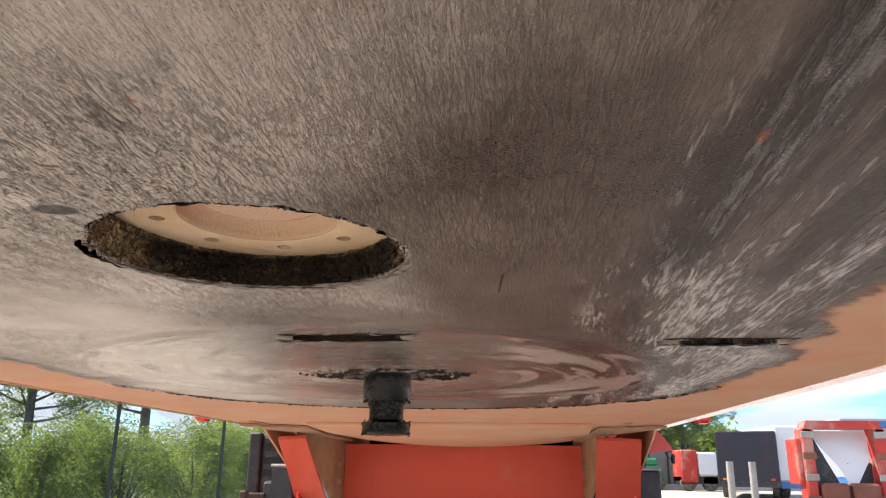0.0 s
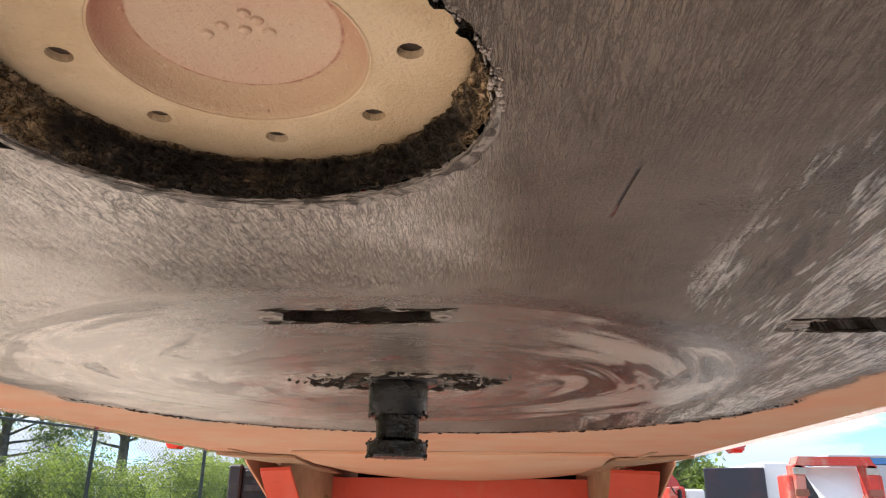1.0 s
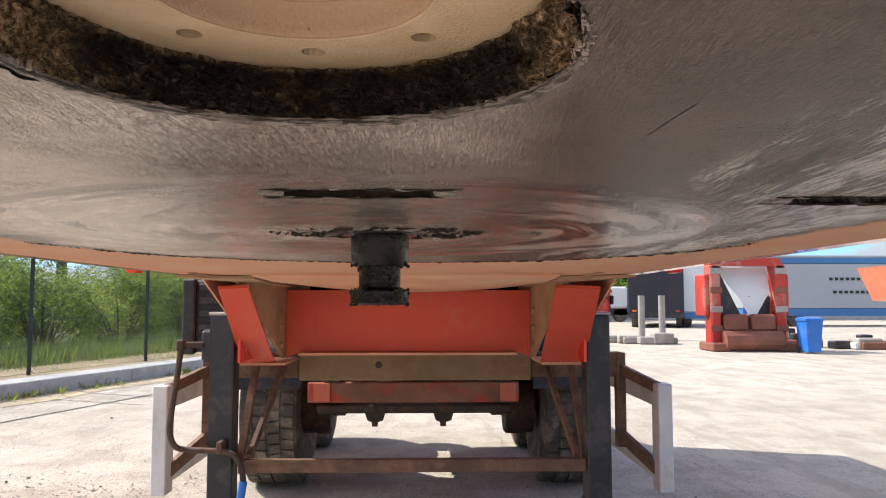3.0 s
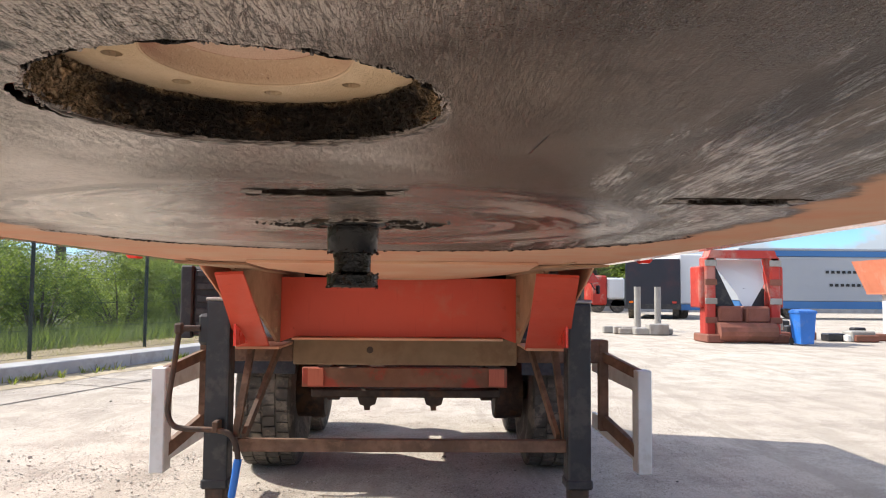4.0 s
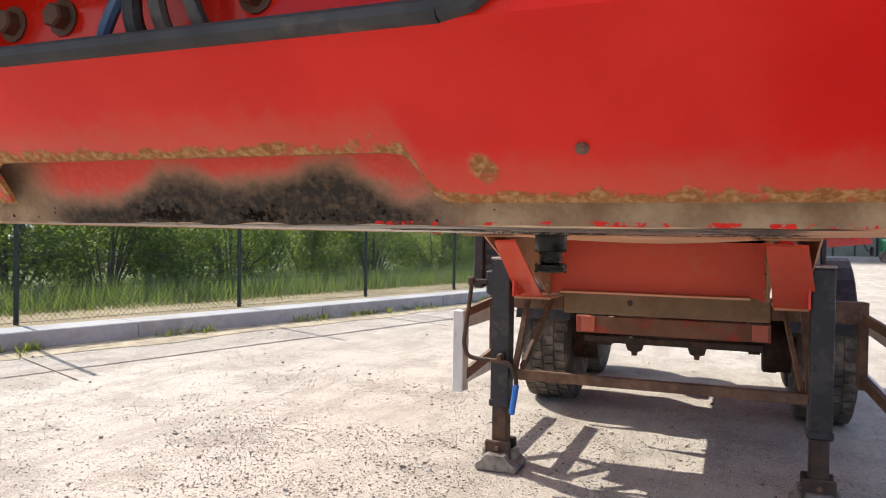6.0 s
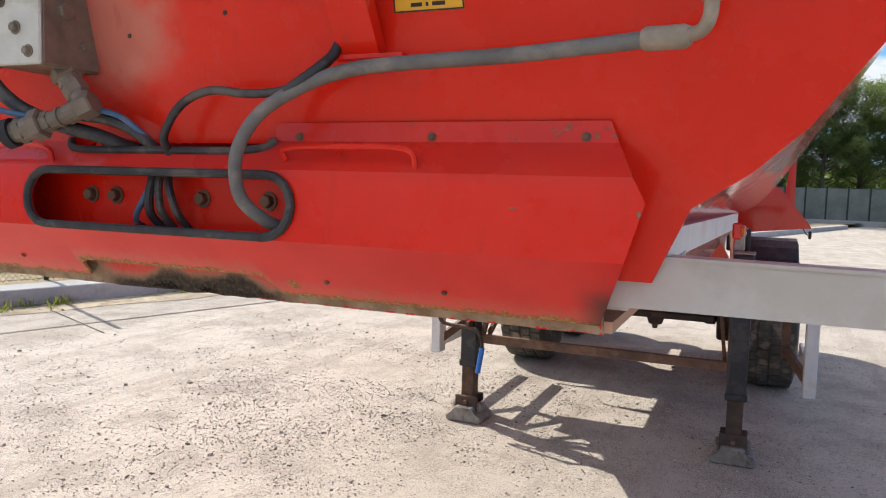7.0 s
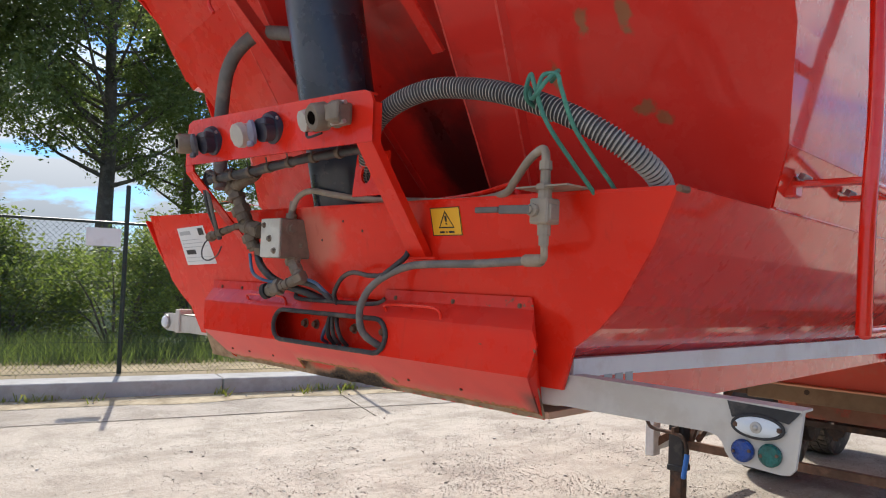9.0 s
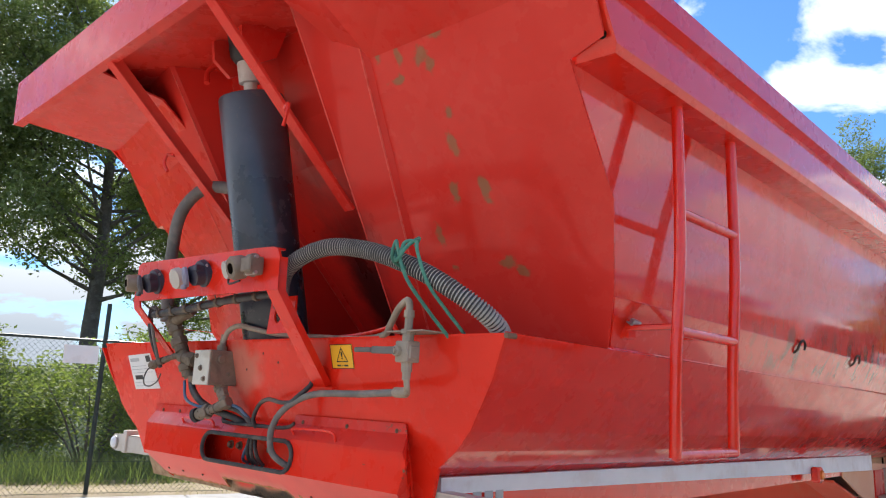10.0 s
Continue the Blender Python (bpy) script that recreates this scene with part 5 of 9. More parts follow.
def coupling_plate():
    """The flat plate under the neck, with the pin, the round hole and the grease slots."""
    rnd = random.Random(4)
    hole = []
    for k in range(180):
        a = 2 * math.pi * k / 180
        j = 0.0050 * noise.noise((math.cos(a) * 4, math.sin(a) * 4, 0.3)) + 0.0035 * noise.noise((math.cos(a) * 15, math.sin(a) * 15, 5.3)) + rnd.uniform(-0.0006, 0.0006)
        if math.cos(a) < -0.93:
            j += 0.010 * (1 + (math.cos(a) + 0.93) / 0.07 * -1) * 0.5 + rnd.uniform(-0.002, 0.002)
        hole.append((0.010 + math.cos(a) * (0.109 + j), -0.679 + math.sin(a) * (0.101 + j)))
    slots = []
    for cx, cy, hw in ((0.004, -0.338, 0.070), (0.437, -0.303, 0.062)):
        loop = oval(cx, cy, hw, 0.0215, 4)
        dense = []
        for p, q in zip(loop, loop[1:] + loop[:1]):
            m = max(1, int(math.hypot(q[0] - p[0], q[1] - p[1]) / 0.006))
            dense += [(p[0] + (q[0] - p[0]) * i / m, p[1] + (q[1] - p[1]) * i / m) for i in range(m)]
        slots.append([(u + rnd.uniform(-0.0006, 0.0006), v + rnd.uniform(-0.0013, 0.0013)) for u, v in dense])
    outer = [(-0.70, -1.2700), (0.70, -1.2700), (0.70, 1.75), (-0.70, 1.75)]
    bm = sheet(bmesh.new(), outer, [hole] + slots, lambda u, v, w: Vector((u, v, ZP + w)), 0.014)
    for v in bm.verts:
        if v.co.z > ZP + 0.01 and abs(v.co.x) < 0.6 and v.co.y < 0:
            for cx, cy, gx, gy in ((0.010, -0.679, 1.25, 1.25), (0.004, -0.338, 1.12, 1.6), (0.437, -0.303, 1.12, 1.6)):
                if math.hypot(v.co.x - cx, v.co.y - cy) < 0.125 and abs(v.co.y - cy) < (0.13 if gx > 1.2 else 0.03):
                    v.co.x, v.co.y = cx + (v.co.x - cx) * gx, cy + (v.co.y - cy) * gy
                    break
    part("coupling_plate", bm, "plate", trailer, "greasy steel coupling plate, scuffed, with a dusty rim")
    # torn, pressed-out lip of grease round the hole
    for off, wide, seed in ((0.0, 0.0085, 2.0),):
        bm = bmesh.new()
        rows = []
        for k in range(220):
            a = 2 * math.pi * k / 220
            e = Vector((math.cos(a), math.sin(a), seed))
            j = 0.5 + 0.6 * noise.noise(e * 5) + 0.35 * noise.noise(e * 21)
            j2 = 0.5 + 0.5 * noise.noise(e * 13) + 0.2 * noise.noise(e * 40)
            rear = 0.55 + 0.45 * math.sin(a)          # widest towards the pin
            w = (0.0012 + wide * max(0.0, j)) * (0.05 + 1.25 * max(0.0, math.sin(a)))
            at = lambda d, h: Vector((0.010 + math.cos(a) * (0.109 + d), -0.679 + math.sin(a) * (0.101 + d), ZP + h + 0.005 * min(1.0, max(0.0, 0.15 - math.sin(a)) * 3)))
            rows.append([at(off - 0.0010 - 0.0040 * j2, 0.0015), at(off - 0.0008 - 0.0040 * j2 * j, -0.0006 - 0.0016 * j2), at(off + w * 0.5, -0.0006 - 0.0018 * j2 * rear), at(off + w, -0.0004 - 0.0008 * j2), at(off + w + 0.0012, 0.0012)])
        rows.append(rows[0])
        strip(bm, rows)
        part("grease_lip", bm, "layered_grease", trailer, "", True)
    # broken crumbs of grease along the rim
    bm = bmesh.new()
    rc = random.Random(31)
    for k in range(520):
        a = rc.uniform(0, 6.283)
        e = Vector((math.cos(a), math.sin(a), 7.0))
        if math.sin(a) > 0.3 or noise.noise(e * 4) + 0.5 * abs(math.cos(a)) < 0.12 and rc.random() < 0.8:
            continue
        s = rc.uniform(0.0002, 0.0004 + 0.0006 * rc.random())
        d = rc.gauss(-0.0010, 0.0016)
        lathe(bm, [(0.003, s * 1.6), (-s * 0.2, s * 1.4), (-s * 0.7, s * 0.6)], (0.010 + math.cos(a) * (0.109 + d), -0.679 + math.sin(a) * (0.101 + d), ZP), (rc.uniform(-0.4, 0.4), rc.uniform(-0.4, 0.4), 1), 6)
    part("rim_crumb", bm, "torn_grease", trailer, "", True)["kind"] = "stuff"
    # dark lumpy wall inside the hole
    bm = bmesh.new()
    rows = []
    for j in range(15):
        t = j / 14
        row = []
        for k in range(260):
            a = 2 * math.pi * k / 260
            e = Vector((math.cos(a) * 9, math.sin(a) * 9, t * 2.6))
            lump = noise.noise(e) * 0.0036 + noise.noise(e * 3.3) * 0.0027 + noise.noise(e * 8) * 0.0011
            rx, ry = 0.1085 + (0.1035 - 0.1085) * t, 0.1005 + (0.1035 - 0.1005) * t
            out = lump * 1.1 - 0.0035
            row.append((0.010 - 0.002 * t + math.cos(a) * (rx + out), -0.679 + 0.011 * t + math.sin(a) * (ry + out), ZP + 0.0004 + 0.030 * t))
        rows.append(row)
    strip(bm, rows, close=True)
    part("hole_wall", bm, "hole_wall", trailer, "black caked grease round the hole, sandy at both ends", True)
    # the flange in the hole: dished centre and tapped holes
    o = Vector((0.008, -0.668, ZP + 0.030))
    disc = [(math.cos(2 * math.pi * k / 64) * 0.122, math.sin(2 * math.pi * k / 64) * 0.122) for k in range(64)]
    dish = [(math.cos(2 * math.pi * k / 48) * 0.056, math.sin(2 * math.pi * k / 48) * 0.056) for k in range(48)]
    taps = []
    for k in range(8):
        a = radians(1.5 + 45 * k)
        taps.append([(math.cos(a) * 0.074 + math.cos(2 * math.pi * j / 12) * 0.0058, math.sin(a) * 0.074 + math.sin(2 * math.pi * j / 12) * 0.0058) for j in range(12)])
    bm = sheet(bmesh.new(), disc, [dish] + taps, lambda u, v, w: Vector((u, v, w)), 0.012)
    fl = part("flange", bm, "flange", trailer, "sandy flange with tapped holes and a dished centre")
    fl.location = o
    bm = bmesh.new()
    rows = []
    for r, h in ((0.0575, -0.0004), (0.0560, 0.0006), (0.0545, 0.0045), (0.0520, 0.0085), (0.0485, 0.0115), (0.0450, 0.0128), (0.0435, 0.0124), (0.0420, 0.0130), (0.0, 0.0132)):
        rows.append([(math.cos(2 * math.pi * k / 48) * r, math.sin(2 * math.pi * k / 48) * r, h) for k in range(48)])
    strip(bm, rows, close=True)
    c = part("flange_dish", bm, "flange", trailer, "", True)
    c.location = o
    # cast digits that cannot be read: small worn bumps
    for u, v in ((-0.014, 0.004), (-0.006, -0.001), (0.003, 0.002), (0.010, -0.004), (0.006, -0.009), (0.013, 0.004)):
        c = part("cast_mark", lathe(bmesh.new(), [(0.0, 0.0030), (-0.0012, 0.0026), (-0.0018, 0.0012)], (u, v, 0.0131), (0, 0, 1), 10), "flange", trailer, "", True)
        c.location = o
    # dark linings stand in for the depth shade of the tapped holes
    for k in range(8):
        a = radians(1.5 + 45 * k)
        c = part("tapped_hole", lathe(bmesh.new(), [(0.0040, 0.00635), (0.0055, 0.0052), (0.0115, 0.0050), (0.0118, 0.0)], (math.cos(a) * 0.074, math.sin(a) * 0.074, 0.0), (0, 0, 1), 14), "rust_dark", trailer, "", True)
        c.location = o
    # black back painted as the shade behind the tapped holes
    part("flange_back", cube(-0.16, 0.17, -0.86, -0.50, ZP + 0.0455, ZP + 0.050), "tar", trailer)
    for cx, cy, hw in ((0.004, -0.338, 0.084), (0.437, -0.303, 0.076)):
        part("slot_floor", cube(cx - hw, cx + hw, cy - 0.03, cy + 0.03, ZP + 0.014, ZP + 0.018), "tar", trailer)
        for s, ln in ((-1, 0.011), (1, 0.009)):
            bm = bmesh.new()
            for k in range(4):
                x = cx + s * (hw - 0.014 + k * ln * 0.22)
                lathe(bm, [(0.002, 0.009 - 0.0012 * k), (-0.0012, 0.008 - 0.0012 * k), (-0.0016, 0.003)], (x, cy + rnd.uniform(-0.002, 0.002), ZP), (0, 0, 1), 9)
            part("grease_smear", bm, "torn_grease", trailer, "", True)
    # king pin
    part("king_pin", lathe(bmesh.new(), [(0.004, 0.050), (-0.004, 0.048), (-0.006, 0.0375), (-0.040, 0.0365), (-0.043, 0.034), (-0.044, 0.0265), (-0.070, 0.0265), (-0.073, 0.031), (-0.075, 0.0365), (-0.090, 0.0368), (-0.0925, 0.034)], (0, 0, ZP), (0, 0, 1), 40), "steel_greasy", trailer, "greasy steel king pin with a waisted neck", True)
    bm = bmesh.new()
    for k in range(260):      # crumbs and strings of grease on the pin
        a, h = rnd.uniform(0, 6.283), rnd.choice((rnd.uniform(-0.094, -0.068), rnd.uniform(-0.094, -0.068), rnd.uniform(-0.05, -0.037), rnd.uniform(-0.012, 0)))
        r = 0.0365 if (h < -0.072 or h > -0.044) else 0.028
        s = rnd.uniform(0.0007, 0.0012 + 0.0014 * rnd.random())
        p = (math.cos(a) * r, math.sin(a) * r, ZP + h)
        lathe(bm, [(-s, s * 0.3), (-s * 0.5, s), (s * 0.5, s * 0.9), (s, s * 0.3)], p, (math.cos(a) * 0.4, math.sin(a) * 0.4, 1), 6)
    part("grease_crumb", bm, "grease", trailer, "", True)["kind"] = "stuff"
    bm = bmesh.new()
    pale = bmesh.new()
    def shred(out, p, turn, length, q):
        """A torn strand of grease that lies on the plate."""
        d = Vector((math.cos(turn), math.sin(turn), 0))
        at = [Vector(p) + d * length * t + Vector((-d.y, d.x, 0)) * rnd.uniform(-0.4, 0.4) * q for t in (-0.5, -0.2, 0.1, 0.5)]
        tube(out, at, q, 6, [q * 0.3, q, q * rnd.uniform(0.6, 1.1), q * 0.25])
    for k in range(330):      # torn ring of old grease on the plate
        a = rnd.uniform(0, 6.283)
        r = 0.050 + abs(rnd.gauss(0, 0.016)) + (0.028 if abs(math.cos(a)) > 0.6 else 0.0) * rnd.random()
        q = rnd.uniform(0.0010, 0.0034)
        shred(bm if k % 4 else pale, (math.cos(a) * r * 1.3, math.sin(a) * r * 0.8, ZP - q * 0.2), a + math.pi / 2 + rnd.gauss(0, 0.45), rnd.uniform(0.006, 0.028), q)
    for cx, cy, hw in ((0.004, -0.338, 0.070), (0.437, -0.303, 0.062)):      # ragged lips along the slots
        for k in range(46):
            side = rnd.choice((-1, 1))
            q = rnd.uniform(0.0006, 0.0018)
            shred(bm if k % 8 else pale, (cx + rnd.uniform(-1.12, 1.12) * hw, cy + side * (0.0215 + rnd.gauss(0, 0.0018)), ZP), rnd.gauss(0, 0.18), rnd.uniform(0.008, 0.030), q)
    part("grease_crust", bm, "grease", trailer, "", True)["kind"] = "stuff"
    part("grease_crust", pale, "torn_grease", trailer, "", True)["kind"] = "stuff"
    # crust where the rubbed disc ends
    bm = bmesh.new()
    for k in range(800):
        t = rnd.uniform(-1.0, 1.0)
        if abs(t) < 0.62:
            a = math.pi / 2 - t / 0.62 * math.pi / 2
            x, y = 0.02 + math.cos(a) * 0.535, 0.15 + math.sin(a) * 0.535
        else:
            x, y = 0.02 + math.copysign(0.535, t), 0.15 - (abs(t) - 0.62) / 0.38 * 1.35
        if x > 0.3:
            x -= 0.085 * min(1.0, max(0.0, (-0.05 - y) / 0.57))
        if y < 0.12:
            continue
        wob = 0.02 * noise.noise((x * 5, y * 5, 3.1))
        s = rnd.uniform(0.0005, 0.0010 + 0.0022 * rnd.random()) * (1.3 if y > 0.3 else 0.8)
        lathe(bm, [(0.001, s * 1.7), (-s * 0.4, s * 1.3), (-s * 0.7, s * 0.4)], (x + wob + rnd.gauss(0, 0.006), y + wob + rnd.gauss(0, 0.006), ZP), (0, 0, 1), 6)
    part("grease_rim", bm, "grease", trailer, "", True)["kind"] = "stuff"


coupling_plate()


def neck():
    """Side rails of the neck, the cranked beams down to the main frame, and the cross members."""
    for s, web in ((1, 0.548), (-1, 0.605)):
        # side face of the neck, white marking band, red lower strip
        bm = bmesh.new()
        loop = [(-1.270, 1.405), (-1.02, 1.392), (-0.92, ZP + 0.0), (1.75, ZP - 0.0), (1.75, 1.455), (-1.270, 1.475)]
        prism(bm, loop, "x", s * 0.700, s * 0.735)
        part("neck_rail", bm, "red_side", trailer)
        bm = bmesh.new()
        loop = [(-1.275, 1.425), (2.15, 1.345), (2.15, 1.425), (-1.275, 1.462)]
        prism(bm, loop, "x", s * 0.737, s * 0.760)
        band = part("marking_band", bm, "white_tape", trailer, "white marking band on the frame")
        if s > 0:        # worn grey lettering, no longer readable
            for y0, y1 in ((-1.165, -1.135), (-1.122, -1.092), (-1.080, -1.052)):
                part("print_bar", cube(0.7595, 0.7615, y0, y1, 1.395, 1.424), "grey_ink", band)
        bm = bmesh.new()
        loop = [(1.74, 1.0), (REAR - 0.2, 0.97), (REAR - 0.2, 1.38), (1.74, 1.46)]
        prism(bm, [(1.20, ZP - 0.003), (1.70, ZP - 0.006), (2.58, 0.985), (REAR - 0.2, 0.975), (REAR - 0.2, 1.38), (1.2, 1.42)], "x", s * (web + 0.012), s * (web + 0.027))
        part("main_beam", bm, "web", trailer)
        # sloping flange in fresh red, down the cranked part
        bm = bmesh.new()
        strip(bm, [[(s * (web - 0.022), 1.72, 1.310), (s * 0.690, 1.72, 1.304)], [(s * (web + 0.018), 2.16, 1.140), (s * 0.752, 2.16, 1.133)], [(s * (web + 0.048), 2.56, 0.968), (s * 0.812, 2.56, 0.961)]])
        thicken(bm, 0.012)
        part("crank_flange", bm, "red_caked", trailer, "dusty red sloping flange")
        bm = bmesh.new()
        prism(bm, [(1.68, 1.40), (1.70, 1.325), (2.60, 0.978), (2.66, 0.978), (2.66, 1.36)], "x", s * 0.735, s * 0.742)
        part("crank_web", bm, "dusty", trailer)
        # slope of the inner neck down to the cross plate
        bm = bmesh.new()
        strip(bm, [[(s * 0.50, 1.45, ZP - 0.003), (s * 0.70, 1.30, ZP - 0.003)], [(s * (web - 0.05), 1.95, ZP - 0.004), (s * (web + 0.02), 1.90, ZP - 0.004)], [(s * (web - 0.03), 2.61, ZP - 0.004), (s * (web + 0.012), 2.61, ZP - 0.004)]])
        part("crank_inner", thicken(bm, 0.008), "web", trailer)
        for z in (1.05, 1.13, 1.21):
            part("bolt", bolt(bmesh.new(), (s * (web + 0.012), 2.50, z), (-s, 0, 0), 0.014, 0.012), "web", trailer)
        for z in (1.05, 1.16, 1.25):
            part("bolt", bolt(bmesh.new(), (s * (web - 0.05), 2.612, z), (0, -1, 0), 0.009, 0.006), "red_caked", trailer)
    # cross plate between the beams, and a black sheet as shade in the gap above
    bm = bmesh.new()
    prism(bm, [(-0.615, 0.985), (-0.54, 1.012), (0.48, 1.012), (0.558, 0.985), (0.558, 1.306), (-0.615, 1.306)], "y", 2.62, 2.635)
    part("cross_plate", bm, "red_caked", trailer, "red cross plate between the main beams")
    # added near-black sheet, stands in for the shade above the cross plate
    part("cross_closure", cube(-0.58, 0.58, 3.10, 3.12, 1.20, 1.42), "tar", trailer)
    part("cross_plate_flange", cube(-0.545, 0.485, 2.54, 2.89, 0.999, 1.010), "dusty", trailer)
    bm = bmesh.new()
    strip(bm, [[(0.1 * k * w, y, ZP - lift - sag * (1 - (k / 5) ** 2)) for k in range(-5, 6)] for y, w, lift, sag in ((1.25, 0.92, 0.001, 0.0), (1.75, 1.0, 0.004, 0.018), (2.2, 1.0, 0.002, 0.026), (2.58, 1.0, 0.0, 0.030))])
    part("neck_underside", thicken(bm, 0.008), "dusty", trailer, "", True)
    # axle cross tube that carries the guards
    part("cross_tube", cube(-0.60, 0.60, 2.90, 3.02, 0.845, 0.990, bev=0.006), "dusty_brown", trailer, "dusty brown cross tube")
    for s in (1, -1):
        part("guard_tube", cube(*sorted((s * 0.602, s * 1.09)), 2.905, 3.015, 0.86, 0.985, bev=0.006), "rust", trailer)
        part("side_plate", cube(*sorted((s * 0.60, s * 0.86)), 2.52, 2.90, 0.955, 0.967), "dusty", trailer)
    part("hole_mark", lathe(bmesh.new(), [(0, 0.018), (0.004, 0.018), (0.004, 0.008)], (-0.19, 2.899, 0.925), (0, -1, 0), 16), "rust_dark", trailer)
    # second red cross beam near the axle, with its plate and brackets
    part("axle_beam", cube(-0.69, 0.64, 3.74, 3.80, 0.62, 0.745, bev=0.005), "muddy_beam", trailer)
    for x in (-0.60, 0.57):
        part("axle_beam_plate", cube(x - 0.05, x + 0.05, 3.725, 3.738, 0.63, 0.74), "red_brown", trailer)
    part("axle_lower_bar", cube(-0.64, 0.60, 3.79, 3.90, 0.545, 0.60, bev=0.01), "rust_dark", trailer)
    for x in (-0.27, 0.165):
        bm = bmesh.new()
        prism(bm, [(x - 0.075, 0.58), (x + 0.075, 0.58), (x + 0.05, 0.50), (x + 0.018, 0.49), (x + 0.015, 0.462), (x - 0.02, 0.462), (x - 0.022, 0.49), (x - 0.05, 0.50)], "y", 3.80, 3.86)
        part("axle_bracket", bm, "rust_dark", trailer)
    for y in (4.36, 5.67):
        part("axle", lathe(bmesh.new(), [(-0.98, 0.062), (0.98, 0.062)], (0, y, 0.53), (1, 0, 0), 16), "rust_dark", trailer)
        for s in (1, -1):
            part("brake_drum", lathe(bmesh.new(), [(0.60, 0.07), (0.605, 0.195), (0.62, 0.208), (0.70, 0.208), (0.71, 0.200), (0.80, 0.200)], (0, y, 0.53), (s, 0, 0), 24), "rust_dark", trailer, "dusty brake drum", True)
            part("trailing_arm", prism(bmesh.new(), [(y - 0.62, 0.80), (y - 0.50, 0.82), (y - 0.38, 0.66), (y + 0.06, 0.60), (y + 0.06, 0.46), (y - 0.08, 0.46), (y - 0.46, 0.60), (y - 0.60, 0.70)], "x", s * 0.55 - 0.04, s * 0.55 + 0.04), "rust_dark", trailer)
            part("air_bag", lathe(bmesh.new(), [(0, 0.11), (0.05, 0.13), (0.12, 0.135), (0.2, 0.12), (0.24, 0.10)], (s * 0.50, y + 0.25, 0.68), (0, 0, 1), 20), "rubber", trailer, "", True)


neck()


def wheels():
    """Tyre with rounded shoulders, block tread and a rim."""
    prof = [(-0.165, 0.295), (-0.192, 0.36), (-0.195, 0.44), (-0.180, 0.500), (-0.155, 0.518), (0.155, 0.518), (0.180, 0.500), (0.195, 0.44), (0.192, 0.36), (0.165, 0.295)]
    first = None
    for x, y in ((-0.965, 4.36), (1.005, 4.36), (-0.965, 5.67), (1.005, 5.67)):
        if first is None:
            bm = lathe(bmesh.new(), prof, (0, 0, 0), (1, 0, 0), 48)
            tyre = part("tyre", bm, "tyre", None, "dusty truck tyre with block tread", True)
            bm = bmesh.new()
            n = 44
            for k in range(n):           # tread blocks, four rows in zigzag
                for row, (u0, u1) in enumerate(((-0.168, -0.095), (-0.082, -0.008), (0.008, 0.082), (0.095, 0.168))):
                    a0 = 2 * math.pi * (k + 0.5 * (row % 2)) / n
                    w = 2 * math.pi / n * 0.40
                    sk = 0.012 * (1 if row % 2 else -1)
                    r0, r1 = 0.512, 0.532 if 0 < row < 3 else 0.527
                    vs = []
                    for r in (r0, r1):
                        for u, a in ((u0, a0 - w), (u1, a0 - w + sk), (u1, a0 + w + sk), (u0, a0 + w)):
                            vs.append(bm.verts.new((u, math.cos(a) * r, math.sin(a) * r)))
                    bm.faces.new(vs[4:])
                    for i in range(4):
                        bm.faces.new((vs[i], vs[(i + 1) % 4], vs[4 + (i + 1) % 4], vs[4 + i]))
            tread = part("tread", bm, "tyre", tyre)
            tread.location = (0, 0, 0)
            bm = lathe(bmesh.new(), [(-0.16, 0.30), (-0.15, 0.285), (-0.10, 0.27), (-0.02, 0.25), (0.0, 0.12), (0.06, 0.10), (0.08, 0.06), (0.15, 0.285), (0.16, 0.30)], (0, 0, 0), (1, 0, 0), 32)
            rim = part("rim", bm, "rust_dark", tyre, "", True)
            rim.location = (0, 0, 0)
            first = tyre
            tyre.parent = trailer
            tyre.location = (x, y, 0.527)
        else:
            c = copy_thing(first, pose(x, y, 0.527))


wheels()


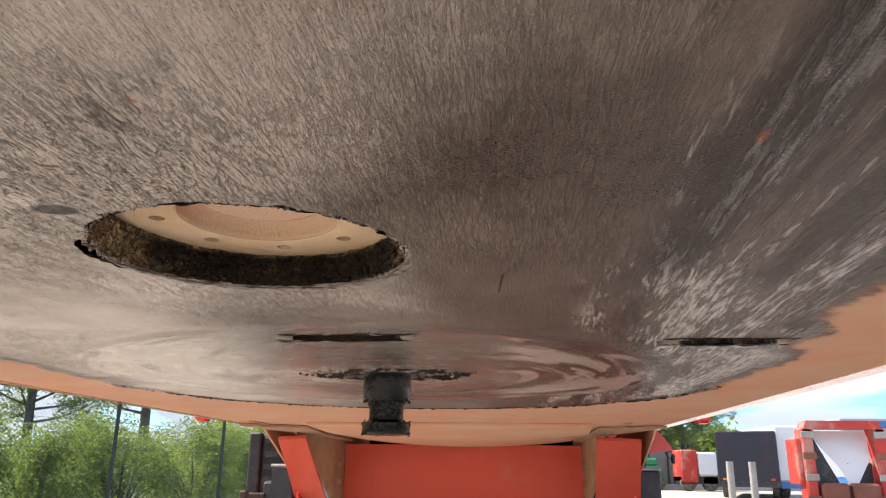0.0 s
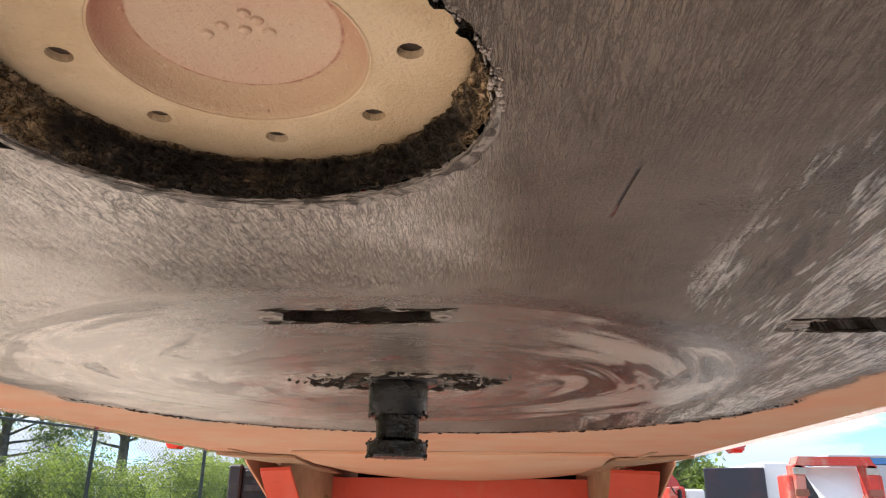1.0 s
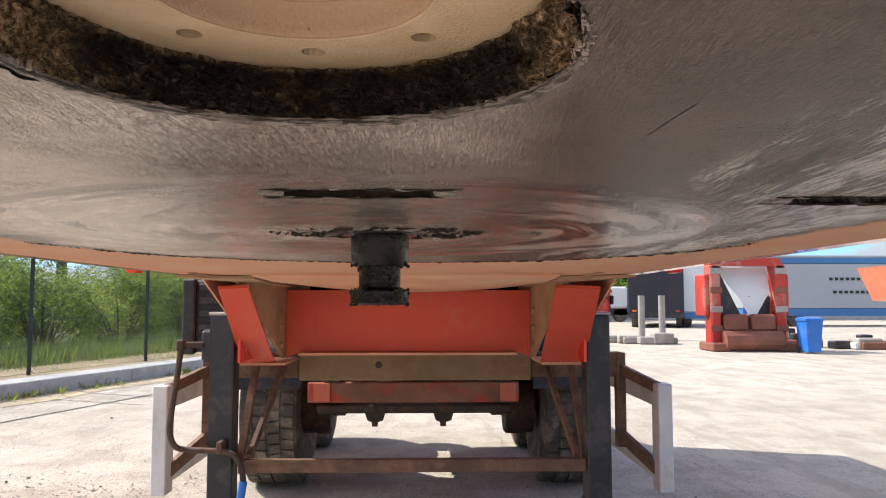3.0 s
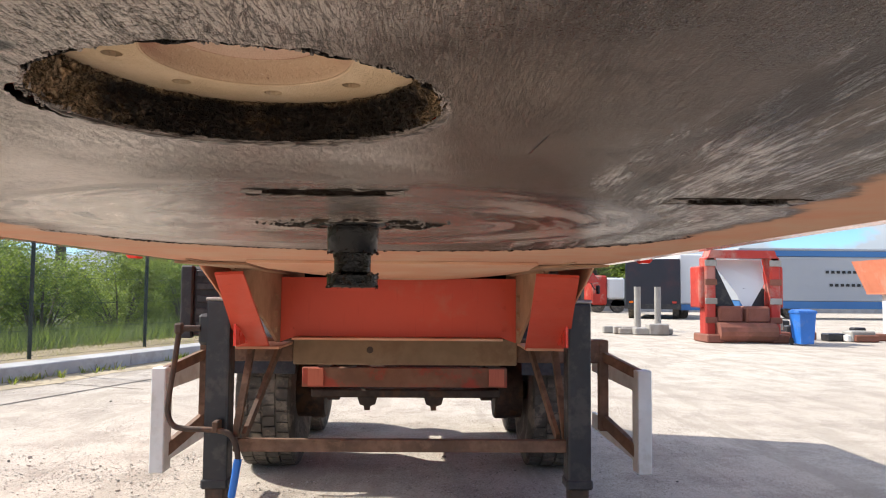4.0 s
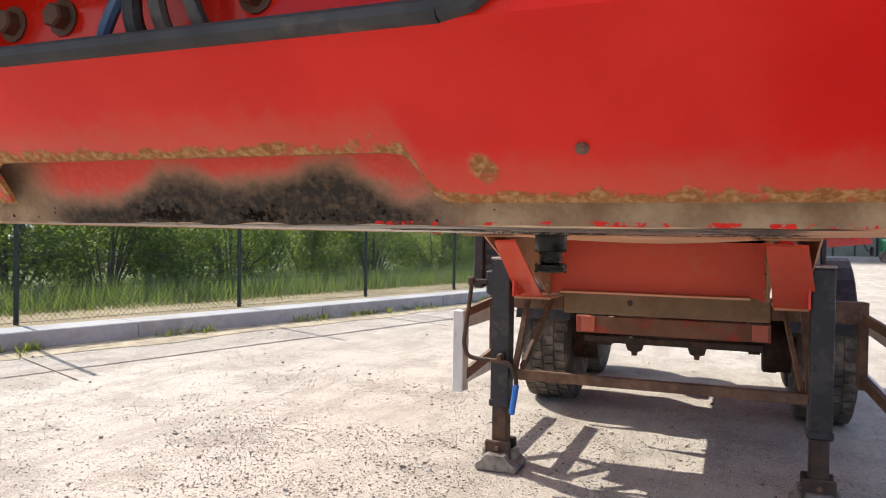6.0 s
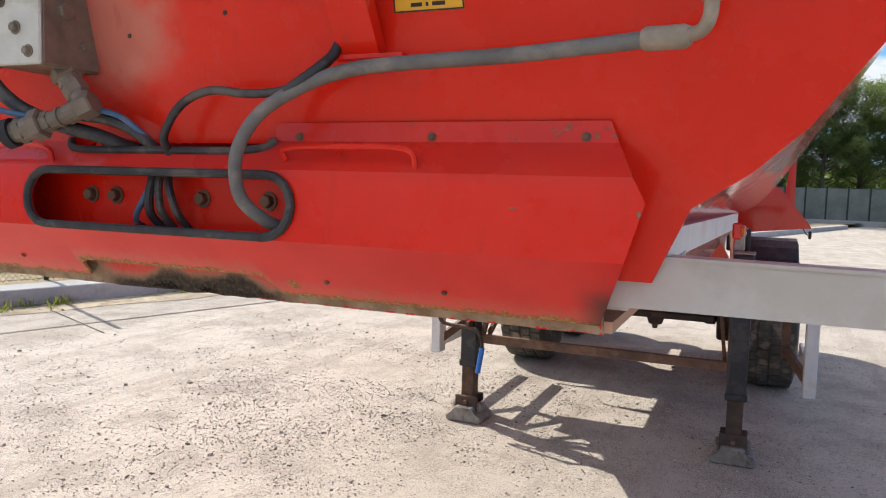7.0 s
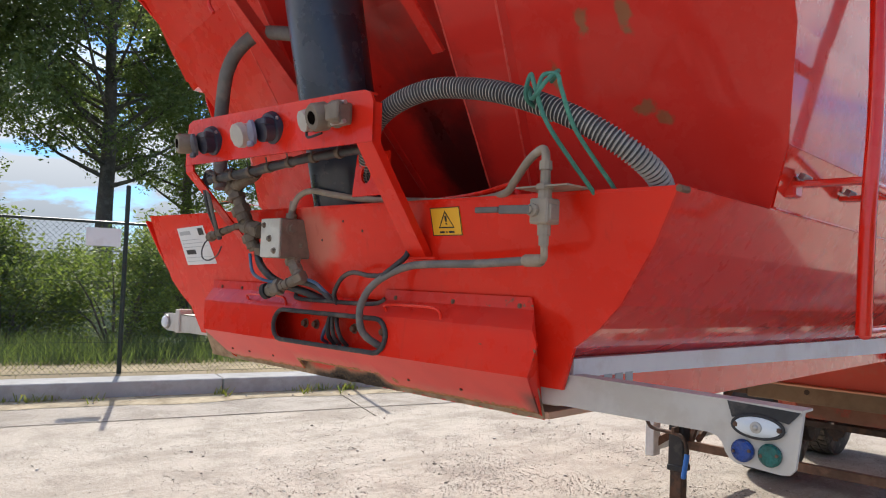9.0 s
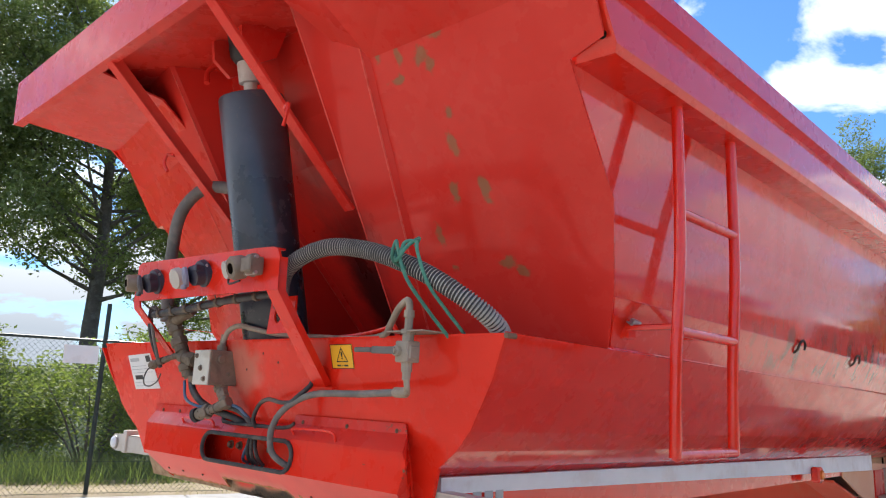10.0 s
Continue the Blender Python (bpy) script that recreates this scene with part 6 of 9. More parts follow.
def landing_legs():
    for s in (-1, 1):
        x, y = (0.805 if s > 0 else -0.825), 2.32
        leg = part("landing_leg", cube(x - 0.054, x + 0.054, y - 0.054, y + 0.054, 0.365, 1.19, bev=0.012, seg=2), "black", trailer, "black landing leg tube")
        part("leg_cap", cube(x - 0.058, x + 0.058, y - 0.058, y + 0.058, 1.19, 1.205, bev=0.005), "zinc", leg, "bare metal cap" if s < 0 else "")
        part("inner_leg", cube(x - 0.044, x + 0.044, y - 0.044, y + 0.044, 0.10, 0.366, bev=0.008), "rust_dark", leg, "rusty inner leg")
        part("leg_collar", cube(x - 0.060, x + 0.060, y - 0.060, y + 0.060, 0.355, 0.40, bev=0.008), "black", leg)
        # foot: a rocker shoe with caked edges
        bm = bmesh.new()
        prism(bm, [(x - 0.125, 0.012), (x - 0.105, 0.0), (x + 0.105, 0.0), (x + 0.125, 0.012), (x + 0.118, 0.04), (x + 0.075, 0.055), (x + 0.062, 0.10), (x - 0.062, 0.10), (x - 0.075, 0.055), (x - 0.118, 0.04)], "y", y - 0.115, y + 0.115)
        bmesh.ops.bevel(bm, geom=bm.edges[:], offset=0.008, segments=1, affect="EDGES")
        part("foot", bm, "muddy_foot", leg, "muddy rocker foot")
        for q in (-1, 1):
            part("foot_cheek", cube(x - 0.075, x + 0.075, *sorted((y + q * 0.052, y + q * 0.070)), 0.06, 0.165, bev=0.006), "rust_dark", leg)
            part("foot_lug", cube(*sorted((x + q * 0.062, x + q * 0.098)), y - 0.05, y + 0.05, 0.055, 0.115, bev=0.01), "muddy_foot", leg)
        part("foot_pin", lathe(bmesh.new(), [(-0.09, 0.013), (0.09, 0.013)], (x, y, 0.125), (0, 1, 0), 12), "rust", leg)
        # mounting plate with holes, on the frame
        bm = sheet(bmesh.new(), [(2.24, 0.99), (2.46, 0.99), (2.46, 1.34), (2.24, 1.34)], [[(2.43 + math.cos(k * 0.785) * 0.011, zz + math.sin(k * 0.785) * 0.011) for k in range(8)] for zz in (1.03, 1.10, 1.17, 1.24, 1.31)], lambda u, v, w: Vector((s * (0.737 + w), u, v)), 0.012)
        part("leg_bracket", bm, "red_side", trailer, "red bracket with a row of holes")
        # braces
        part("brace", beam(bmesh.new(), (s * 0.66, 2.88, 0.96), (s * 0.730, 2.40, 0.56), 0.045, 0.02, (1, 0, 0)), "rust", trailer, "rusty diagonal brace")
        part("brace", beam(bmesh.new(), (s * 0.745, 2.58, 0.96), (s * 0.762, 2.37, 0.56), 0.035, 0.03, (1, 0, 0)), "rust", trailer)
    part("leg_tie", cube(-0.755, 0.755, 2.30, 2.345, 0.513, 0.567, bev=0.003), "rust", trailer, "rusty tie bar between the legs")
    part("leg_tie_flange", cube(-0.72, -0.27, 2.286, 2.299, 0.560, 0.572), "rust", trailer)
    # gearbox, shaft and crank on the left leg
    part("gearbox", cube(-0.915, -0.861, 2.27, 2.37, 0.99, 1.13, bev=0.012), "black", trailer)
    part("shaft", lathe(bmesh.new(), [(0, 0.014), (0.10, 0.014)], (-0.905, 2.27, 1.065), (-1, -0.15, 0), 12), "rust_dark", trailer)
    part("shaft_knuckle", cube(-1.012, -0.975, 2.235, 2.275, 1.04, 1.09, bev=0.008), "rust_dark", trailer)
    crank = part("crank", pipe([(-0.993, 2.255, 1.06), (-1.005, 2.245, 0.93), (-1.022, 2.235, 0.78), (-1.025, 2.23, 0.70), (-1.00, 2.225, 0.645), (-0.95, 2.22, 0.630), (-0.86, 2.21, 0.628), (-0.78, 2.205, 0.622), (-0.735, 2.20, 0.60), (-0.712, 2.20, 0.55), (-0.705, 2.20, 0.50)], 0.0125, 10), "rust_dark", trailer, "rusty folding crank", True)
    part("crank_handle", lathe(bmesh.new(), [(0, 0.013), (0.004, 0.017), (0.165, 0.0165), (0.17, 0.012)], (-0.704, 2.198, 0.505), (-0.15, 0, -1), 14), "blue", crank, "blue plastic crank grip", True)
    part("crank_clip", cube(-0.82, -0.795, 2.19, 2.262, 0.615, 0.665, bev=0.004), "rust_dark", trailer)
    # black slatted box behind the left leg, valve box above the right one
    bx = part("black_box", cube(-1.15, -0.88, 2.78, 3.08, 1.0, 1.36, bev=0.012), "black_plastic", trailer, "black plastic slatted box")
    for k in range(5):
        part("slat", cube(-1.08, -0.89, 2.755, 2.785, 1.04 + k * 0.066, 1.078 + k * 0.066, bev=0.006), "black_plastic", bx)
    part("box_rail", cube(-1.158, -1.095, 2.75, 2.80, 0.99, 1.365, bev=0.008), "black_plastic", bx)
    vb = part("valve_box", cube(0.70, 0.80, 2.42, 2.56, 1.20, 1.345, bev=0.006), "zinc", trailer, "galvanised valve box")
    part("valve_lever", cube(0.805, 0.83, 2.43, 2.46, 1.18, 1.33, bev=0.004), "black", vb)
    part("valve_plate", cube(0.805, 0.812, 2.47, 2.55, 1.24, 1.33), "white_tape", vb)


landing_legs()


def side_guards():
    for s in (-1, 1):
        post = part("guard_post", cube(*sorted((s * 1.162, s * 1.232)), 2.585, 2.69, 0.345, 0.855, bev=0.005), "alu", trailer, "white side guard end post")
        part("guard_hanger", cube(*sorted((s * 1.045, s * 1.095)), 2.90, 2.95, 0.50, 0.985, bev=0.004), "rust", trailer)
        part("guard_arm", beam(bmesh.new(), (s * 1.07, 2.92, 0.90), (s * 1.195, 2.615, 0.825), 0.028, 0.05), "rust", trailer)
        part("guard_arm", beam(bmesh.new(), (s * 1.07, 2.92, 0.56), (s * 1.195, 2.615, 0.425), 0.028, 0.06), "rust", trailer)
        for z in (0.42, 0.78):
            part("guard_rail", cube(*sorted((s * 1.195, s * 1.22)), 2.615, 3.75, z - 0.05, z + 0.05, bev=0.004), "alu", trailer)


side_guards()


def mudguards():
    for s in (-1, 1):
        bm = bmesh.new()
        prism(bm, [(s * 0.62, 1.385), (s * 0.62, 1.245), (s * 1.21, 1.31), (s * 1.20, 1.335), (s * 0.985, 1.60), (s * 0.90, 1.56)], "y", 3.60, 3.615)
        part("wing_plate", bm, "red_side", trailer, "red triangular wing plate ahead of the wheel")
        bm = bmesh.new()
        prism(bm, [(s * 1.02, 1.40), (s * 1.10, 1.47), (s * 1.095, 1.80), (s * 1.05, 1.72)], "y", 3.75, 3.765)
        part("wing_plate", bm, "red_side", trailer)
        bm = bmesh.new()
        sec = []
        for k in range(13):
            a = radians(8 + k * 164 / 12)
            sec.append([(s * 0.74, 4.36 - math.cos(a) * 0.60, 0.62 + math.sin(a) * 0.58), (s * 1.16, 4.36 - math.cos(a) * 0.60, 0.62 + math.sin(a) * 0.58), (s * 1.17, 4.36 - math.cos(a) * 0.57, 0.62 + math.sin(a) * 0.55)])
        strip(bm, sec)
        part("mudguard", thicken(bm, 0.006), "black_plastic", trailer, "black plastic mudguard")
        part("marker_wire", pipe([(s * 1.16, 3.61, 1.305), (s * 1.18, 3.61, 1.27), (s * 1.20, 3.61, 1.26)], 0.004, 6), "cable", trailer)
        part("marker_lamp", cube(*sorted((s * 1.195, s * 1.215)), 3.59, 3.62, 1.235, 1.29, bev=0.005), "black_plastic", trailer)
        part("side_marker", cube(*sorted((s * 0.762, s * 0.80)), 1.16, 1.22, 1.33, 1.40, bev=0.008), "red_side", trailer)
        part("side_marker_lens", lathe(bmesh.new(), [(0, 0.022), (0.008, 0.020), (0.011, 0.012)], (s * 0.80, 1.19, 1.365), (s, 0, 0), 14), "amber_lens", trailer, "amber side marker lens", True)


mudguards()


def lamp_arms():
    """Cream arms that carry the marker lamps out to the full width; the left one is shorter and ends in a round lamp."""
    bm = sheet(bmesh.new(), [(-0.60, 1.392), (-1.020, 1.386), (-1.045, 1.392), (-1.060, 1.410), (-1.060, 1.436), (-1.045, 1.448), (-0.935, 1.452), (-0.60, 1.446)], [], lambda u, v, w: Vector((u, -1.282 + w, v)), 0.012)
    arm = part("lamp_arm", bm, "cream", trailer, "cream-painted lamp arm with a round end lamp")
    part("arm_flange", cube(-0.935, -0.60, -1.282, -1.235, 1.447, 1.451), "cream", arm)
    part("arm_clip", cube(-0.945, -0.915, -1.292, -1.240, 1.384, 1.468, bev=0.003), "cream", arm)
    part("lamp_lens", lathe(bmesh.new(), [(0, 0.022), (0.008, 0.022), (0.013, 0.018), (0.016, 0.008)], (-1.026, -1.284, 1.418), (0, -1, 0), 24), "white_lens", arm, "round clear lamp", True)
    part("lamp_rim", lathe(bmesh.new(), [(0, 0.026), (0.006, 0.026), (0.007, 0.022)], (-1.026, -1.283, 1.418), (0, -1, 0), 24), "zinc", arm)
    for s in (1,):
        outer = [(0.66, 1.368), (1.040, 1.368), (1.056, 1.364), (1.065, 1.355), (1.070, 1.342), (1.077, 1.332), (1.090, 1.325), (1.160, 1.320), (1.174, 1.322), (1.182, 1.332), (1.190, 1.395), (1.193, 1.424), (0.66, 1.430)]
        bm = sheet(bmesh.new(), [(s * u, v) for u, v in outer], [], lambda u, v, w: Vector((u, -1.282 + w, v)), 0.010)
        arm = part("lamp_arm", bm, "cream", trailer, "cream-painted lamp arm")
        bm = bmesh.new()
        beam(bm, (s * 0.66, -1.262, 1.430), (s * 1.193, -1.262, 1.424), 0.045, 0.004, (0, 0, 1))
        part("arm_flange", bm, "cream", arm)
        bm = bmesh.new()
        prism(bm, [(s * 1.074, 1.426), (s * 1.190, 1.422), (s * 1.172, 1.402), (s * 1.125, 1.410), (s * 1.082, 1.400)], "y", -1.286, -1.283)
        part("lamp_hood", bm, "rubber", arm)
        ring = [(s * (1.125 + math.cos(k * 0.2618) * 0.041), -1.288, 1.3905 + math.sin(k * 0.2618) * 0.0178) for k in range(25)]
        part("lamp_rim", tube(bmesh.new(), ring, 0.0027, 8), "rubber", arm)
        bm = bmesh.new()
        rows = [[(s * (1.125 + math.cos(k * 0.2618) * 0.0405 * q), -1.285 - d, 1.3905 + math.sin(k * 0.2618) * 0.0172 * q) for k in range(24)] for q, d in ((1, 0), (0.92, 0.005), (0.6, 0.009), (0.02, 0.010))]
        strip(bm, rows, close=True)
        part("lamp_lens", bm, "white_lens", arm, "oval clear marker lens", True)
        part("lamp_reflector", lathe(bmesh.new(), [(0, 0.0095), (0.002, 0.009), (0.0025, 0.005), (0.004, 0.004), (0.005, 0.0015)], (s * 1.125, -1.2945, 1.3905), (0, -1, 0), 18), "zinc", arm, "", True)
        for q in (-1, 1):
            part("lens_screw", lathe(bmesh.new(), [(0, 0.0045), (0.003, 0.0042), (0.004, 0.002)], (s * (1.125 + q * 0.0345), -1.2885, 1.3905), (0, -1, 0), 10), "rust_dark", arm)
        for x, m, lab in ((1.101, "blue_lens", "round blue lens"), (1.1445, "green_lens", "round green lens")):
            part("round_lens", lathe(bmesh.new(), [(0, 0.0185), (0.005, 0.0185), (0.0075, 0.016), (0.0085, 0.0155), (0.009, 0.008), (0.0095, 0.001)], (s * x, -1.283, 1.3485), (0, -1, 0), 26), m, arm, lab, True)
            for q in (-1, 1):
                part("lens_screw", lathe(bmesh.new(), [(0, 0.0032), (0.003, 0.0025)], (s * (x + q * 0.0125), -1.2905, 1.3485 + q * 0.002), (0, -1, 0), 8), "rust", arm)
        part("arm_root", cube(*sorted((s * 0.60, s * 0.72)), -1.272, -1.20, 1.362, 1.428, bev=0.004), "cream", arm)


lamp_arms()


def ladder():
    for s in (1,):
        xs, ys = 1.214, (-0.990, -0.690)
        stiles = []
        for y in ys:
            stiles.append(part("stile", pipe([(xs, y, 2.372), (xs, y, 2.0), (xs - 0.008, y - 0.015, 1.75), (xs - 0.012, y - 0.02, 1.535)], 0.0140, 12, 4), "red_side", lad, "", True))
            part("stile_bolt", bolt(bmesh.new(), (xs + 0.015, y, 2.360), (1, 0, -0.3), 0.010, 0.010), "zinc", lad)
            part("stile_foot", cube(xs - 0.03, xs + 0.012, y - 0.014, y + 0.014, 2.350, 2.376, bev=0.005), "red_side", lad)
        for z, d in ((2.085, 0), (1.810, -0.008), (1.540, -0.018)):
            part("rung", tube(bmesh.new(), [(xs + d * 0.6, ys[0] + d, z), (xs + d * 0.6, ys[1] + d, z)], 0.0125, 10), "red_side", lad, "", True)
        for y in (-0.95, -0.66):
            part("wall_bracket", beam(bmesh.new(), (1.062, y - 0.01, 1.825), (1.206, y - 0.03, 1.822), 0.035, 0.012, (0, 0, 1), 0.003), "red_side", lad)
            part("bracket_bolt", bolt(bmesh.new(), (1.078, y - 0.012, 1.831), (0.6, 0, 1), 0.014, 0.014), "zinc", lad)


lad = part("ladder", cube(1.040, 1.066, -0.97, -0.93, 1.80, 1.85, bev=0.004), "red_side", trailer, "red tubular access ladder")
ladder()

# ---------------------------------------------------------------- hoses, couplings and stickers on the front
def coupling_frame():
    """The red sheet frame that holds the sockets, leaning forward from the panel."""
    def fr(u, v, w):            # v: height; the bar stands upright, the legs run back to the panel
        back = -1.548 - 0.05 * (v - 1.885) if v >= 1.885 else -1.548 + 0.175 * (1.885 - v) / 0.229
        return Vector((u, back + w, v))
    bm = sheet(bmesh.new(), [(-0.385, 1.905), (0.392, 1.887), (0.440, 1.886), (0.444, 1.968), (0.436, 1.986), (0.416, 1.995), (0.36, 1.999), (-0.340, 2.026), (-0.365, 2.018)], [], fr, 0.006)
    sheet(bm, [(0.378, 1.656), (0.430, 1.656), (0.440, 1.8855), (0.392, 1.8865)], [], fr, 0.006)
    sheet(bm, [(-0.300, 1.66), (-0.266, 1.66), (-0.338, 1.885), (-0.343, 1.9035), (-0.384, 1.9045), (-0.380, 1.885)], [], fr, 0.006)
    ctrl = part("coupling_frame", bm, "red", trailer, "red sheet frame for the couplings")
    # narrow turned-back edges and the foot
    for pts in (((0.444, 1.968), (0.440, 1.886), (0.430, 1.660)), ((0.392, 1.886), (0.379, 1.660)), ((-0.380, 1.8845), (-0.298, 1.66))):
        bm = bmesh.new()
        strip(bm, [[fr(u, v, 0.001), fr(u, v, 0.024)] for u, v in pts])
        part("frame_cheek", thicken(bm, 0.004), "red", ctrl)
    bm = bmesh.new()
    strip(bm, [[fr(-0.340, 2.025, 0), fr(-0.340, 2.025, 0.035)], [fr(0.416, 1.995, 0), fr(0.416, 1.995, 0.035)]])
    part("frame_top", thicken(bm, 0.005), "red", ctrl)
    part("frame_foot", cube(0.366, 0.462, -1.378, -1.360, 1.652, 1.657), "red", ctrl)
    lug = sheet(bmesh.new(), [(0.268, 1.79), (0.392, 1.79), (0.392, 1.885), (0.282, 1.885)], [[(0.315 + math.cos(k * 0.628) * 0.017, 1.838 + math.sin(k * 0.628) * 0.021) for k in range(10)]], lambda u, v, w: Vector((u, -1.46 + w, v)), 0.006)
    part("frame_lug", lug, "red", ctrl)
    coil = [(0.315 + math.cos(k * 0.5) * 0.013, -1.452 + 0.0006 * k, 1.838 + math.sin(k * 0.5) * 0.016) for k in range(80)]
    part("hose_coil", tube(bmesh.new(), coil, 0.0022, 6), "hose", ctrl)
    n = Vector((0, -1, -0.35)).normalized()

    def sock(x, z=1.957):
        return fr(x, z, 0)
    # air coupling, dark socket, white cap, dark socket with lid, beige cap and brass coupling
    a = part("air_coupling", lathe(bmesh.new(), [(0, 0.020), (0.02, 0.020), (0.02, 0.027), (0.055, 0.027), (0.06, 0.024), (0.06, 0.014), (0.045, 0.013)], sock(-0.300), (-0.25, -1, -0.1), 20), "fitting", ctrl, "grey air coupling head", True)
    for x, lidm, lab in ((-0.215, "socket", "dark blue trailer socket"), (0.075, "socket_lid", "trailer socket with a grey lid")):
        b = part("socket", lathe(bmesh.new(), [(0, 0.040), (0.014, 0.037), (0.016, 0.030), (0.040, 0.028), (0.042, 0.02)], sock(x), n, 22), "socket", ctrl, lab, True)
        bm = bmesh.new()
        c = sock(x - 0.022) + n * 0.044
        lathe(bm, [(0, 0.029), (0.007, 0.029), (0.011, 0.024), (0.013, 0.01)], c, n + Vector((-0.35, 0, 0.1)), 22)
        box(bm, c.x - 0.012, c.x + 0.012, c.y - 0.012, c.y - 0.002, c.z - 0.036, c.z - 0.022, 0.003)
        part("socket_lid", bm, lidm, b, "", True)
        part("lid_hinge", cube(c.x + 0.03, c.x + 0.052, c.y - 0.004, c.y + 0.03, c.z + 0.012, c.z + 0.03, bev=0.003), "socket", b)
        for q in (-1, 1):
            part("socket_screw", lathe(bmesh.new(), [(0, 0.005), (0.004, 0.004)], sock(x + q * 0.034, 1.957 + q * 0.022) + n * 0.014, n, 8), "zinc", b)
    part("white_cap", lathe(bmesh.new(), [(0, 0.028), (0.012, 0.028), (0.018, 0.033), (0.034, 0.030), (0.036, 0.012)], sock(-0.045), n, 9), "cap_white", ctrl, "dirty white blanking cap", True)
    part("white_cap", lathe(bmesh.new(), [(0, 0.025), (0.016, 0.027), (0.032, 0.024), (0.034, 0.012)], sock(0.240), n + Vector((-0.2, 0, 0)), 9), "cap_white", ctrl, "", True)
    d = part("hydraulic_coupling", lathe(bmesh.new(), [(0, 0.026), (0.02, 0.026), (0.022, 0.031), (0.05, 0.031), (0.056, 0.026), (0.056, 0.015), (0.03, 0.014)], sock(0.310), n + Vector((-0.1, 0, 0.05)), 22), "fitting", ctrl, "dusty hydraulic coupling", True)
    f = sock(0.33)
    part("coupling_body", lathe(bmesh.new(), [(-0.006, 0.030), (0.012, 0.030), (0.014, 0.024), (0.034, 0.024), (0.038, 0.018)], f, n, 16), "fitting", d, "", True)
    part("coupling_clip", box(bmesh.new(), 0.352, 0.384, f.y - 0.044, f.y - 0.004, 1.924, 1.972, 0.008, 2), "fitting", d, "worn locking clip")
    part("clip_lip", cube(0.346, 0.390, f.y - 0.050, f.y - 0.042, 1.930, 1.966, bev=0.003), "fitting", d)
    for z in (1.928, 1.968):
        part("clip_pin", lathe(bmesh.new(), [(0, 0.005), (0.044, 0.005)], (0.346, f.y - 0.030, z), (1, 0, 0), 8), "zinc", d)
    # black discs stand in for the shade inside the coupling mouths
    part("coupling_hole", lathe(bmesh.new(), [(0, 0.0135), (0.002, 0.0135)], sock(0.310) + (n + Vector((-0.1, 0, 0.05))).normalized() * 0.0555, n + Vector((-0.1, 0, 0.05)), 14), "tar", d)
    part("coupling_hole", lathe(bmesh.new(), [(0, 0.012), (0.002, 0.012)], sock(-0.300) + Vector((-0.25, -1, -0.1)).normalized() * 0.0595, (-0.25, -1, -0.1), 14), "tar", a)
    part("cap_strap", pipe([f + Vector((-0.10, -0.012, -0.02)), f + Vector((-0.085, -0.02, -0.045)), f + Vector((-0.04, -0.015, -0.04))], 0.003, 6), "rubber", ctrl)


coupling_frame()


def fitted(name, a, b, r, mat, parent, seg=10, label=""):
    """A pipe fitting from a to b: a hexagon nut where it is short, a collared sleeve where it is long."""
    a, b = Vector(a), Vector(b)
    n = (b - a).length
    bm = bmesh.new()
    if n < 0.047:
        lathe(bm, [(0, r * 0.88), (n * 0.06, r * 1.04), (n * 0.52, r * 1.04), (n * 0.58, r * 0.90)], a, b - a, 6)
        lathe(bm, [(n * 0.50, r * 0.80), (n, r * 0.80)], a, b - a, 16)
        return part(name, bm, mat, parent, label)
    lathe(bm, [(0, r * 0.82), (n * 0.30, r * 0.82), (n * 0.32, r * 0.98), (n * 0.36, r), (n * 0.40, r * 0.84), (n, r * 0.84)], a, b - a, 18)
    lathe(bm, [(n * 0.66, r), (n * 0.68, r * 1.04), (n * 0.93, r * 1.04), (n * 0.95, r * 0.96)], a, b - a, 6)
    return part(name, bm, mat, parent, label)


